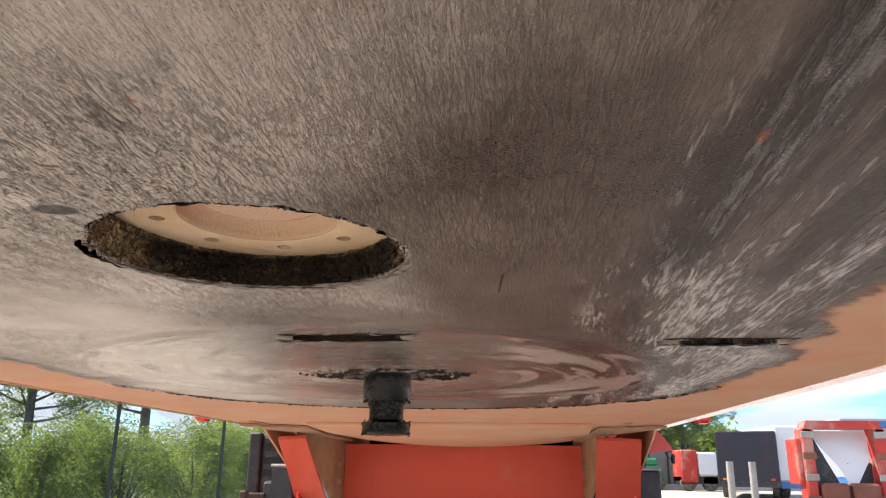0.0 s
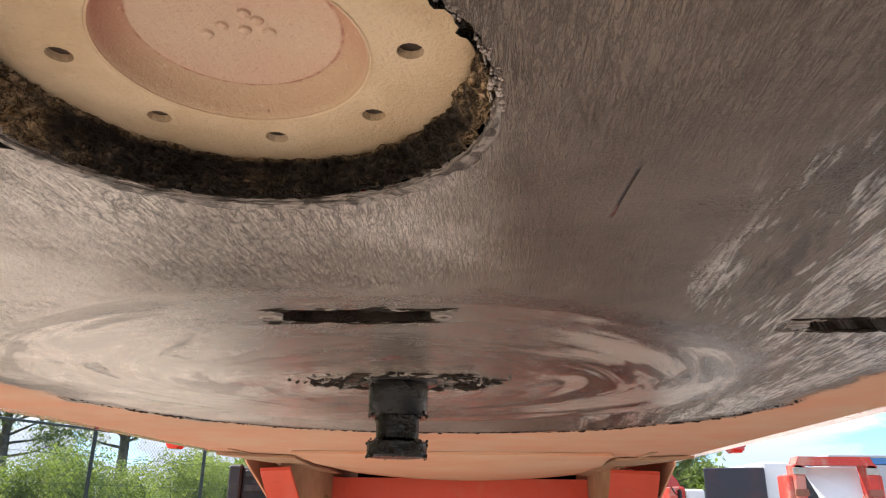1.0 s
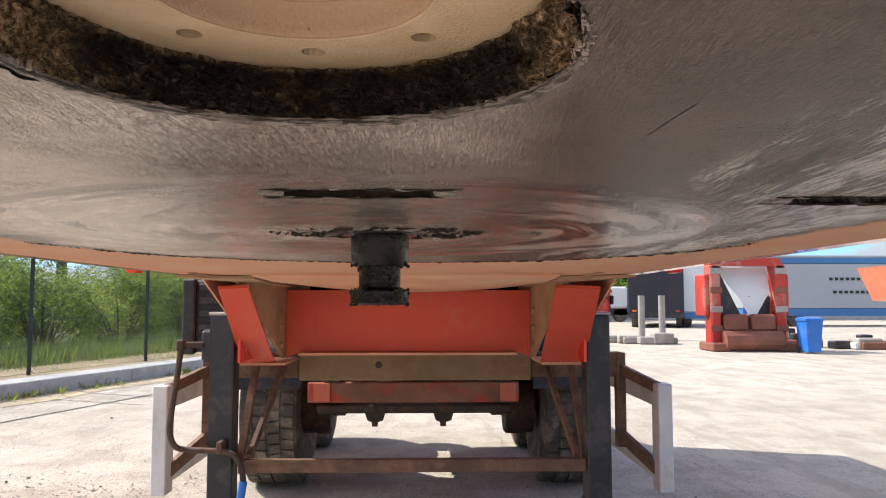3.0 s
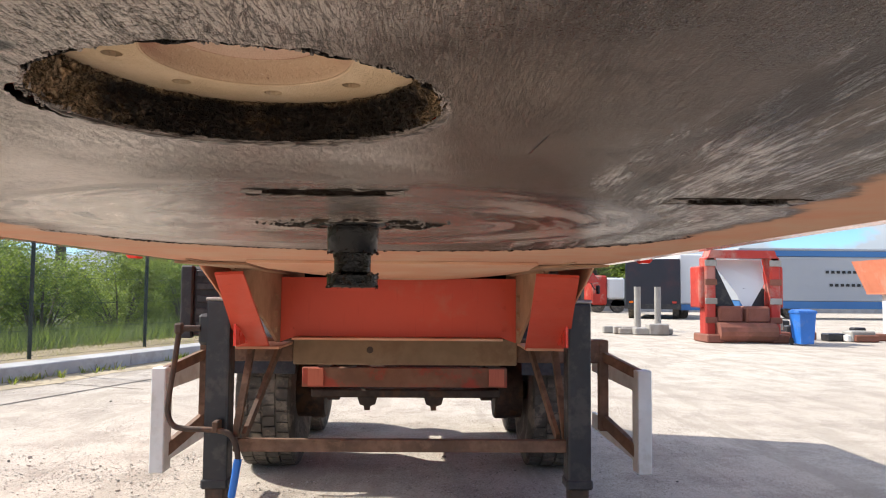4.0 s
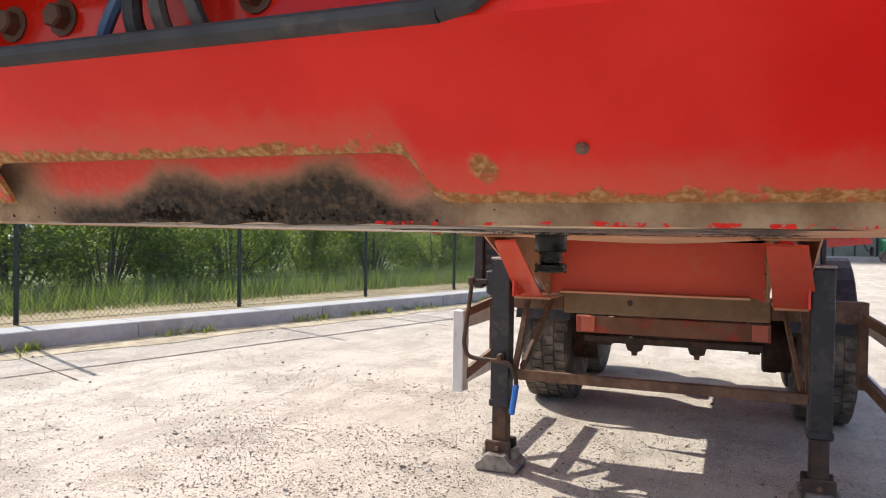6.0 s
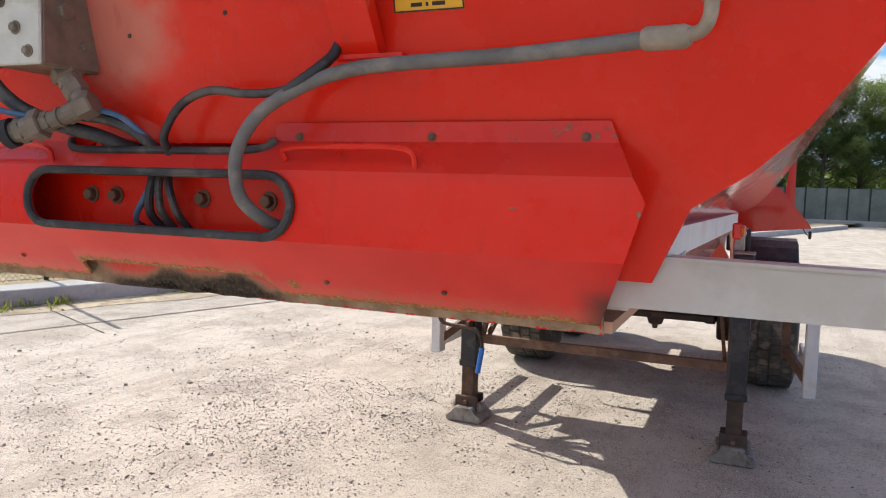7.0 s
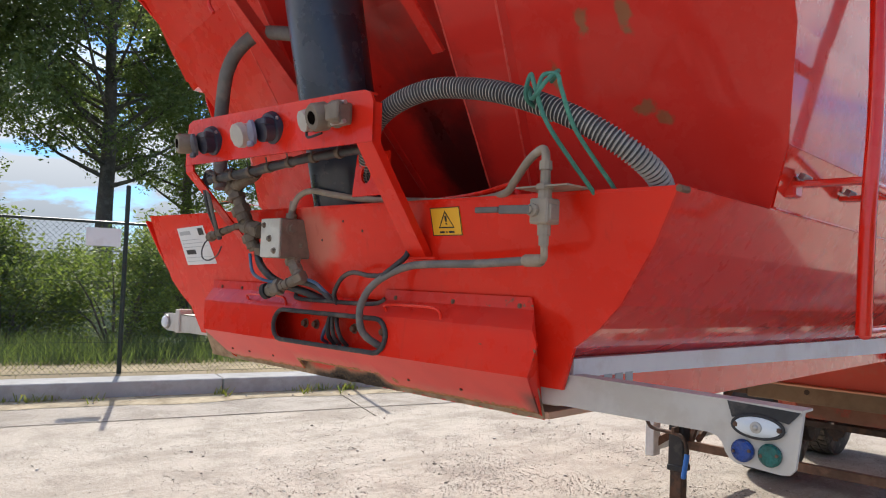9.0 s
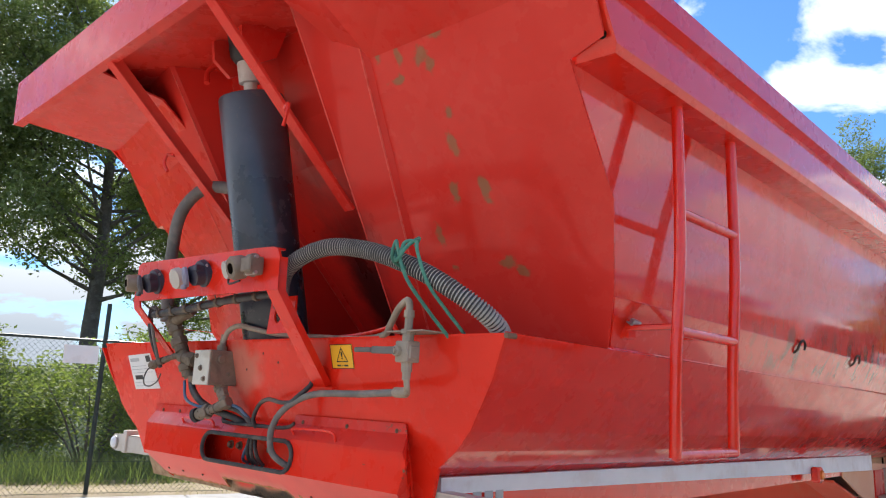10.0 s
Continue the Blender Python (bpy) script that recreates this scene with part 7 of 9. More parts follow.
def valves():
    """Dirty brass fittings and the grey valve block on the left of the panel."""
    chain = part("valve_chain", pipe([(-0.262, -1.478, 1.888), (-0.238, -1.475, 1.84), (-0.215, -1.465, 1.79), (-0.200, -1.448, 1.735), (-0.188, -1.43, 1.67)], 0.017, 14), "brass", trailer, "dirty brass pipe fittings", True)
    for a, b, r in (((-0.262, -1.478, 1.835), (-0.115, -1.480, 1.872), 0.021), ((-0.245, -1.476, 1.85), (-0.225, -1.47, 1.805), 0.029), ((-0.222, -1.466, 1.79), (-0.206, -1.455, 1.752), 0.031), ((-0.214, -1.452, 1.735), (-0.135, -1.445, 1.722), 0.027), ((-0.198, -1.445, 1.715), (-0.188, -1.435, 1.678), 0.028), ((-0.215, -1.455, 1.742), (-0.315, -1.462, 1.722), 0.012), ((-0.315, -1.462, 1.722), (-0.385, -1.466, 1.706), 0.017), ((-0.175, -1.43, 1.672), (-0.135, -1.42, 1.668), 0.021)):
        fitted("fitting", a, b, r * 0.84, "brass", chain, 8)
    # the grey block with plugs
    c = Vector((-0.085, -1.405, 1.702))
    bm = box(bmesh.new(), c.x - 0.046, c.x + 0.046, c.y - 0.043, c.y + 0.052, c.z - 0.052, c.z + 0.052, 0.0035)
    blk = part("valve_block", bm, "fitting", trailer, "grey hydraulic valve block with plugs")
    part("front_face", box(bmesh.new(), c.x - 0.0455, c.x + 0.0455, c.y - 0.0465, c.y - 0.041, c.z - 0.0515, c.z + 0.0515, 0.002), "block", blk, "cleaner pale front face")
    for p, d, r in (((-0.028, -0.046, 0.034), (0, -1, 0), 0.0055), ((0.0, -0.046, -0.002), (0, -1, 0), 0.0065), ((0.024, -0.046, -0.034), (0, -1, 0), 0.0060), ((0.046, -0.008, 0.026), (1, 0, 0), 0.0125), ((0.046, 0.022, -0.018), (1, 0, 0), 0.0055)):
        part("plug", bolt(bmesh.new(), c + Vector(p), d, r, 0.008), "fitting", blk)
    part("block_top", lathe(bmesh.new(), [(0, 0.015), (0.016, 0.015), (0.016, 0.010), (0.05, 0.010)], c + Vector((0.01, 0.01, 0.051)), (0.05, 0.1, 1), 12), "fitting", blk, "", True)
    for a, b, r in (((-0.062, -1.395, 1.652), (-0.045, -1.395, 1.628), 0.021), ((-0.048, -1.395, 1.632), (-0.022, -1.395, 1.603), 0.017), ((-0.008, -1.392, 1.607), (-0.048, -1.402, 1.588), 0.0185), ((-0.042, -1.40, 1.590), (-0.088, -1.412, 1.574), 0.015), ((-0.083, -1.411, 1.576), (-0.112, -1.419, 1.566), 0.0215), ((-0.110, -1.418, 1.567), (-0.130, -1.424, 1.561), 0.019)):
        fitted("fitting", a, b, r, "fitting", blk)
    part("dust_cap", lathe(bmesh.new(), [(0, 0.021), (0.012, 0.0215), (0.015, 0.0185), (0.015, 0.0115), (0.003, 0.011)], (-0.128, -1.423, 1.562), (-0.9, -0.30, -0.28), 20), "rubber", blk, "black ring on the open coupling", True)
    # shut-off valve on the right with its lever
    x, yv = 0.803, -1.442
    sv = part("shutoff_valve", cube(x - 0.020, x + 0.020, yv - 0.020, yv + 0.020, 1.714, 1.760, bev=0.003), "fitting_pale", trailer, "dusty shut-off valve with a flat lever")
    part("valve_side", cube(x + 0.012, x + 0.023, yv - 0.014, yv + 0.016, 1.720, 1.750, bev=0.003), "fitting_pale", sv)
    part("valve_nut", lathe(bmesh.new(), [(0, 0.012), (0.009, 0.012), (0.011, 0.007), (0.017, 0.007)], (x - 0.008, yv - 0.020, 1.738), (0, -1, 0), 8), "fitting_pale", sv)
    bm = bmesh.new()
    beam(bm, (x - 0.004, yv - 0.034, 1.738), (x - 0.075, yv - 0.038, 1.740), 0.006, 0.016, (0, 0, 1), 0.002)
    beam(bm, (x - 0.075, yv - 0.038, 1.740), (x - 0.132, yv - 0.038, 1.741), 0.009, 0.011, (0, 0, 1), 0.002)
    part("lever", bm, "hose", sv, "flat grey lever")
    for z0, z1, r in ((1.760, 1.776, 0.013), (1.776, 1.786, 0.0165), (1.786, 1.812, 0.0095), (1.812, 1.828, 0.0120), (1.714, 1.694, 0.0125), (1.694, 1.676, 0.0095)):
        part("valve_fitting", lathe(bmesh.new(), [(0, r), (abs(z1 - z0), r * 0.96)], (x, yv, z0), (0, 0, 1 if z1 > z0 else -1), 10), "fitting_pale", sv)
    part("valve_bracket", cube(0.745, 0.86, panel_y(1.78) - 0.070, panel_y(1.78) + 0.005, 1.780, 1.783), "fitting_pale", sv)
    part("elbow_pipe", pipe([(x, yv, 1.685), (x - 0.001, yv + 0.004, 1.664), (x - 0.008, yv + 0.012, 1.653), (x - 0.022, yv + 0.02, 1.650)], 0.0068, 10, 5), "fitting_pale", sv, "", True)
    part("hose_ferrule", lathe(bmesh.new(), [(0, 0.009), (0.006, 0.0118), (0.042, 0.0118), (0.046, 0.0095)], (x - 0.018, yv + 0.022, 1.650), (-1, 0.1, 0), 14), "fitting_pale", sv, "", True)
    part("pressure_hose", pipe([(0.752, -1.416, 1.650), (0.67, -1.408, 1.646), (0.60, -1.402, 1.643), (0.47, -1.394, 1.641), (0.400, -1.392, 1.636), (0.342, -1.396, 1.620), (0.285, -1.404, 1.588), (0.256, -1.409, 1.548), (0.249, -1.408, 1.512), (0.254, -1.400, 1.478), (0.270, -1.374, 1.453), (0.284, -1.345, 1.440)], 0.0086, 12), "hose", trailer, "dusty grey hose", True)
    part("upper_hose", pipe([(x, yv, 1.825), (x - 0.002, yv, 1.845), (x - 0.014, yv + 0.002, 1.850), (x - 0.05, yv + 0.012, 1.834), (x - 0.10, yv + 0.035, 1.803), (x - 0.15, yv + 0.06, 1.783), (0.52, -1.345, 1.780), (0.33, -1.34, 1.79), (0.18, -1.36, 1.80), (0.08, -1.375, 1.815), (0.0, -1.385, 1.828), (-0.05, -1.39, 1.815), (-0.07, -1.393, 1.785), (-0.073, -1.395, 1.76)], 0.0080, 12), "fitting_pale", trailer, "dusty hose to the block", True)


valves()


def hoses():
    # thick ribbed hose in an arch to the right
    pts = spline([(0.27, -1.41, 1.82), (0.318, -1.458, 1.890), (0.375, -1.487, 1.942), (0.448, -1.492, 1.974), (0.535, -1.484, 1.990), (0.62, -1.468, 1.984), (0.73, -1.460, 1.956), (0.85, -1.440, 1.905), (0.935, -1.400, 1.848), (0.970, -1.345, 1.800), (0.955, -1.295, 1.760), (0.92, -1.25, 1.730)], 40)
    fine, total = [], 0.0
    for a, b in zip(pts, pts[1:]):
        fine.append((a, total))
        total += (b - a).length
    pitch, out, k = 0.0078, [], 0
    steps = int(total / pitch * 4)
    radii = []
    for s in range(steps):
        d = total * s / steps
        while k < len(fine) - 2 and fine[k + 1][1] < d:
            k += 1
        a, da = fine[k]
        b, db = fine[k + 1]
        out.append(a.lerp(b, (d - da) / max(1e-6, db - da)))
        radii.append(0.0215 if s % 4 in (0, 1) else 0.0180)
    bm = tube(bmesh.new(), out, 0.025, 16, radii)
    for k, f in enumerate(bm.faces):
        f.material_index = 0 if (k // 16) % 4 in (0, 3) else 1
    part("ribbed_hose", bm, ["hose_ribbed", "hose_groove"], trailer, "thick ribbed grey hose tied up with rope")
    part("rope", pipe([(0.795, -1.440, 1.915), (0.790, -1.488, 1.935), (0.800, -1.490, 1.975), (0.812, -1.492, 1.950), (0.828, -1.478, 1.890), (0.850, -1.430, 1.825), (0.864, -1.392, 1.783), (0.868, -1.340, 1.740)], 0.0042, 8, 6), "rope", trailer, "green tie rope", True)
    part("rope", pipe([(0.800, -1.425, 1.905), (0.815, -1.485, 1.925), (0.822, -1.486, 1.968), (0.842, -1.470, 1.972), (0.856, -1.476, 1.945), (0.870, -1.455, 1.880), (0.886, -1.410, 1.825), (0.898, -1.372, 1.785), (0.902, -1.325, 1.740)], 0.0040, 8, 6), "rope", trailer, "", True)
    part("rope", pipe([(0.790, -1.480, 1.955), (0.808, -1.494, 1.930), (0.832, -1.488, 1.958), (0.830, -1.450, 1.985), (0.800, -1.430, 1.975)], 0.0042, 8, 6), "rope", trailer, "", True)
    # smooth dark hose to the ram, on the left
    part("ram_hose", pipe([(-0.455, -1.40, 1.86), (-0.470, -1.40, 1.98), (-0.474, -1.40, 2.09), (-0.450, -1.40, 2.22), (-0.400, -1.385, 2.29), (-0.327, -1.36, 2.322), (-0.20, -1.33, 2.300), (-0.13, -1.30, 2.27)], 0.021, 14), "hose", trailer, "thick grey hose to the ram", True)
    # cables
    part("cable", pipe([(0.372, -1.384, 1.655), (0.362, -1.396, 1.640), (0.322, -1.398, 1.616), (0.258, -1.390, 1.612), (0.190, -1.386, 1.618), (0.136, -1.379, 1.602), (0.100, -1.372, 1.565), (0.094, -1.36, 1.543), (0.10, -1.34, 1.51)], 0.0058, 10), "cable", trailer, "black sheathed cable", True)
    part("cable", pipe([(0.376, -1.376, 1.670), (0.372, -1.384, 1.655), (0.357, -1.398, 1.636), (0.318, -1.401, 1.612)], 0.0066, 10), "cable", trailer, "", True)
    for x0, x1, r in ((0.062, 0.050, 0.0062), (0.068, 0.072, 0.0055), (0.076, 0.100, 0.0055)):
        part("cable", pipe([(x0, -1.335, 1.535), ((x0 + x1) / 2, -1.352, 1.495), (x1, -1.348, 1.455), (x1 + 0.008, -1.33, 1.43)], r, 8), "cable", trailer, "", True)
    part("cable", pipe([(-0.185, -1.425, 1.668), (-0.170, -1.425, 1.635), (-0.135, -1.415, 1.602), (-0.085, -1.395, 1.578), (-0.03, -1.368, 1.562), (-0.005, -1.345, 1.549), (0.01, -1.31, 1.54)], 0.0105, 12), "cable", trailer, "thick black cable sleeve", True)
    part("cable", pipe([(-0.06, -1.39, 1.590), (-0.01, -1.372, 1.585), (0.03, -1.365, 1.572), (0.055, -1.355, 1.552), (0.062, -1.33, 1.53)], 0.008, 10), "cable", trailer, "", True)
    part("blue_line", pipe([(-0.20, -1.44, 1.66), (-0.165, -1.445, 1.605), (-0.10, -1.42, 1.585), (-0.035, -1.388, 1.597), (0.015, -1.375, 1.590), (0.045, -1.365, 1.570), (0.06, -1.345, 1.548)], 0.0045, 8), "cable_blue", trailer, "thin blue air line", True)
    part("blue_line", pipe([(0.06, -1.335, 1.525), (0.05, -1.352, 1.485), (0.020, -1.345, 1.445), (0.012, -1.32, 1.43)], 0.0045, 8), "cable_blue", trailer, "", True)
    # cable bundle behind the frame and up its left leg
    rnd = random.Random(8)
    for k in range(4):
        j = lambda: rnd.uniform(-0.012, 0.012)
        part("cable", pipe([(-0.33 + j(), -1.46, 1.70), (-0.335 + j(), -1.50, 1.80), (-0.325 + j(), -1.51, 1.885), (-0.24 + j(), -1.51, 1.868 + j()), (-0.05 + j(), -1.50, 1.872 + j()), (0.12 + j(), -1.49, 1.885 + j()), (0.34 + j(), -1.48, 1.895 + j())], 0.0055, 8), "cable" if k != 2 else "hose", trailer, "", True)
    loom = spline([(-0.30, -1.515, 1.862), (-0.18, -1.512, 1.868), (-0.05, -1.510, 1.872), (0.08, -1.506, 1.880), (0.22, -1.500, 1.886), (0.36, -1.495, 1.888)], 6)
    part("cable_loom", tube(bmesh.new(), loom, 0.011, 12, [0.0105 + 0.0022 * noise.noise((k * 0.9, 0, 0)) for k in range(len(loom))]), "cable", trailer, "taped black cable loom, dusty", True)
    for k in range(2, len(loom) - 2, 4):
        d = (loom[k + 1] - loom[k]).normalized()
        part("tape_band", lathe(bmesh.new(), [(-0.007, 0.0118), (-0.006, 0.0138), (0.006, 0.0138), (0.007, 0.0118)], loom[k], d, 12), "brass", trailer)
        tail = loom[k] + Vector((0.006, -0.012, 0.006))
        part("tie_tail", beam(bmesh.new(), tail, tail + Vector((0.010, -0.010, 0.014)), 0.003, 0.002), "cable", trailer)
    part("wire_loop", pipe([(-0.375, -1.466, 1.706), (-0.392, -1.475, 1.690), (-0.398, -1.480, 1.665), (-0.385, -1.482, 1.645), (-0.355, -1.478, 1.640), (-0.325, -1.470, 1.655), (-0.312, -1.465, 1.680)], 0.0022, 6), "cable", trailer)
    # red pipe bracket above the panel
    part("pipe_guard", pipe([(0.22, -1.31, 1.785), (0.50, -1.33, 1.792), (0.63, -1.345, 1.805), (0.655, -1.35, 1.805), (0.67, -1.352, 1.782)], 0.006, 8), "red", trailer)


hoses()


def stickers():
    def flat(name, pts, lift, mat, parent, label=""):
        bm = bmesh.new()
        vs = [bm.verts.new((u, panel_y(v) - lift, v)) for u, v in pts]
        bm.faces.new(vs)
        ret = bmesh.ops.extrude_face_region(bm, geom=bm.faces[:])
        for v in ret["geom"]:
            if isinstance(v, bmesh.types.BMVert):
                v.co.y += 0.001
        return part(name, bm, mat, parent, label)
    # yellow warning sign: rounded sticker, triangle, stroke, bars of print
    a, b, c, d = 0.446, 0.534, 1.704, 1.764
    s = flat("warning_sign", [(a, c), (b, c), (b, d), (a, d)], 0.0015, "yellow", trailer, "yellow warning sticker with a black triangle")
    rim = sheet(bmesh.new(), [(a, c), (b, c), (b, d), (a, d)], [[(a + 0.0016, c + 0.0016), (b - 0.0016, c + 0.0016), (b - 0.0016, d - 0.0016), (a + 0.0016, d - 0.0016)]], lambda u, v, w: Vector((u, panel_y(v) - 0.0024 + w, v)), 0.0006)
    part("sticker_rim", rim, "ink", s)
    cx, zb, zt, hw = 0.490, 1.720, 1.757, 0.0235
    tri = [(cx - hw, zb), (cx + hw, zb), (cx, zt)]
    inn = [(cx - hw * 0.84, zb + 0.0025), (cx + hw * 0.84, zb + 0.0025), (cx, zt - 0.0050)]
    bm = sheet(bmesh.new(), tri, [inn], lambda u, v, w: Vector((u, panel_y(v) - 0.0024 + w, v)), 0.0006)
    part("triangle", bm, "ink", s)
    flat("exclamation_stroke", [(cx - 0.0022, zb + 0.0135), (cx + 0.0022, zb + 0.0135), (cx + 0.0030, zb + 0.026), (cx - 0.0030, zb + 0.026)], 0.0024, "ink", s)
    flat("exclamation_dot", [(cx - 0.0020, zb + 0.0075), (cx + 0.0020, zb + 0.0075), (cx + 0.0020, zb + 0.0112), (cx - 0.0020, zb + 0.0112)], 0.0024, "ink", s)
    for u0, u1 in ((0.468, 0.482), (0.487, 0.490), (0.495, 0.511)):
        flat("print_bar", [(u0, 1.7095), (u1, 1.7095), (u1, 1.7135), (u0, 1.7135)], 0.0024, "ink", s)
    # white paper label with unreadable writing
    def sk(u, v):
        return (-0.782 + u * 0.182 + v * 0.031 + u * v * 0.02, 1.747 - v * 0.121 + u * 0.007)
    p = flat("paper_label", [sk(0, 0), sk(1, 0), sk(1, 1), sk(0, 1)], 0.0015, "paper", trailer, "white paper label with handwriting")
    for u0, u1, v0, v1, m in ((0.06, 0.46, 0.10, 0.20, "grey_ink"), (0.76, 0.94, 0.06, 0.24, "ink"), (0.06, 0.70, 0.33, 0.345, "grey_ink"), (0.06, 0.92, 0.42, 0.435, "grey_ink"), (0.06, 0.92, 0.52, 0.535, "grey_ink"), (0.12, 0.44, 0.60, 0.72, "ink"), (0.06, 0.92, 0.80, 0.812, "grey_ink"), (0.06, 0.6, 0.90, 0.912, "grey_ink")):
        flat("print_bar", [sk(u0, v0), sk(u1, v0), sk(u1, v1), sk(u0, v1)], 0.0024, m, p)
    for x, y, z in ((0.03, 0, 1.70), (0.20, 0, 1.72), (0.13, 0, 1.745)):
        part("rivet_hole", lathe(bmesh.new(), [(0, 0.0035), (0.001, 0.003)], (x, panel_y(z) - 0.0005, z), (0, -1, 0), 10), "rust_dark", trailer)


stickers()

# ---------------------------------------------------------------- the yard
def kerb_x(y):
    return -7.98 + 0.30 * y


KDIR = Vector((0.30, 1, 0)).normalized()       # along the kerb
KOUT = Vector((-KDIR.y, KDIR.x, 0))            # away from the yard


def at_kerb(s, out, z=0.0):
    """A point s metres along the kerb from y = 0, out metres behind its front face."""
    return Vector((kerb_x(0), 0, 0)) + KDIR * s + KOUT * out + Vector((0, 0, z))


def ground():
    bm = bmesh.new()
    n = 46
    size = [(-1) ** (k < n // 2) * abs(k - n / 2) ** 2.2 * 0.55 for k in range(n + 1)]
    vs = {}
    for i, a in enumerate(size):
        for j, b in enumerate(size):
            d = math.hypot(a, b)
            z = 0.012 * noise.noise((a * 0.35, b * 0.35, 0.0)) * min(1, max(0, d - 4) / 8) if d < 60 else 0.0
            vs[i, j] = bm.verts.new((a, b, z - 0.004 * min(1, d / 6)))
    for i in range(n):
        for j in range(n):
            bm.faces.new((vs[i, j], vs[i + 1, j], vs[i + 1, j + 1], vs[i, j + 1]))
    tagged(part("ground", bm, "ground", None, "pale sandy concrete yard strewn with grit", True), category="ground", kind="structure")
    # slab joints
    bm = bmesh.new()
    beam(bm, (-6.75, -1.0, 0.004), (-3.2, 11.0, 0.004), 0.014, 0.003)
    for y in (-1.4, 3.75, 8.9):
        beam(bm, (-6.55 + 0.3 * (y - 3.75), y, 0.004), (-4.95 + 0.3 * (y - 3.75), y - 0.66, 0.004), 0.012, 0.003)
    tagged(part("slab_joint", bm, "joint", None, "dirt-filled joints between concrete slabs"), category="joint", kind="structure")
    # loose grit
    rnd = random.Random(11)
    bm = bmesh.new()
    for k in range(58000):
        x, y = rnd.uniform(-6.5, 2.6), rnd.uniform(-1.5, 9.0)
        if rnd.random() < 0.72:
            x, y = rnd.gauss(-1.5, 1.6), rnd.gauss(2.0, 1.5)
        if x < kerb_x(y) + 0.1 or noise.noise((x * 1.1, y * 1.1, 4.0)) + 0.6 * noise.noise((x * 4, y * 4, 9.0)) < rnd.uniform(-0.45, 0.50):
            continue
        big = rnd.random()
        s = rnd.uniform(0.0018, 0.0058) * (3.4 if big < 0.004 else 1.8 if big < 0.05 else 1)
        c = Vector((x, y, s * 0.1))
        st, ph = rnd.uniform(0.7, 1.6), rnd.uniform(0, 6.28)
        ring = []
        for a in (0.2, 1.5, 2.9, 4.4, 5.4):
            u, v = math.cos(a) * s * st * rnd.uniform(0.7, 1.2), math.sin(a) * s * rnd.uniform(0.7, 1.2)
            ring.append((u * math.cos(ph) - v * math.sin(ph), u * math.sin(ph) + v * math.cos(ph)))
        lo = [bm.verts.new(c + Vector((u, v, 0))) for u, v in ring]
        hi = [bm.verts.new(c + Vector((u * 0.6, v * 0.6, s * rnd.uniform(0.45, 0.75)))) for u, v in ring]
        bm.faces.new(hi)
        for i in range(5):
            bm.faces.new((lo[i], lo[(i + 1) % 5], hi[(i + 1) % 5], hi[i]))
    tagged(part("loose_grit", bm, "stone", None, "loose grit and pebbles on the yard"), category="gravel", kind="stuff")


ground()


def kerb():
    k0 = thing("kerb", at_kerb(0, 0), "low concrete kerb blocks along the fence", "kerb", kind="structure")
    bm = bmesh.new()
    box(bm, -0.2485, 0.2485, -1.494, 1.494, 0, 0.30, 0.012)
    me = None
    ang = math.atan2(KDIR.y, KDIR.x) - math.pi / 2
    for k in range(-6, 16):
        if me is None:
            ob = part("kerb_block", bm, "kerb", k0)
            me = ob.data
        else:
            ob = new("kerb_block", me)
            ob.parent = k0
        c = at_kerb(k * 3.0 + 1.0, 0.22, -0.09) - k0.location
        ob.location = c
        ob.rotation_euler = (0, 0, ang + radians(0.25 * math.sin(k * 2.1)))
    # weeds and sand along the foot
    rnd = random.Random(5)
    bm = bmesh.new()
    for k in range(700):
        s = rnd.uniform(-6, 26)
        if noise.noise((s * 0.9, 0, 0)) < 0.02:
            continue
        p = at_kerb(s, -0.02 - abs(rnd.gauss(0, 0.11)), 0)
        for j in range(5):
            a, h = rnd.uniform(0, 6.28), rnd.uniform(0.03, 0.13)
            w = Vector((math.cos(a), math.sin(a), 0))
            b = p + w * rnd.uniform(0, 0.04)
            q = b + w * h * 0.7 + Vector((0, 0, h))
            t = Vector((-w.y, w.x, 0)) * 0.009
            bm.faces.new([bm.verts.new(v) for v in (b - t, b + t, q + t * 0.4, q - t * 0.4)])
    # drifted soil with crumbs along the foot
    sb = bmesh.new()
    rows = []
    for k in range(0, 181):
        s = -10 + k * 0.2
        wv = 0.50 + 0.25 * noise.noise((s * 0.8, 2.0, 0)) + 0.05 * noise.noise((s * 4, 3.0, 0))
        rows.append([at_kerb(s, 0.0, 0.022), at_kerb(s, -wv * 0.4, 0.014), at_kerb(s, -wv, 0.001)])
    strip(sb, rows)
    tagged(part("soil_drift", sb, "sand_drift", None, "drifted soil along the foot of the kerb", True), category="soil", kind="stuff")
    cb = bmesh.new()
    for k in range(500):
        p = at_kerb(rnd.uniform(-8, 24), -abs(rnd.gauss(0, 0.16)) - 0.01, 0.004)
        q = rnd.uniform(0.006, 0.022)
        lathe(cb, [(0, q), (q * 0.5, q * 0.8), (q * 0.8, q * 0.3)], p, (rnd.uniform(-0.4, 0.4), rnd.uniform(-0.4, 0.4), 1), 5)
    tagged(part("soil_crumbs", cb, "stone", None, "crumbs of soil along the kerb"), category="soil", kind="stuff")
    tagged(part("kerb_weeds", bm, "weed", None, "yellow-green weeds along the foot of the kerb"), category="weeds", kind="stuff")


kerb()


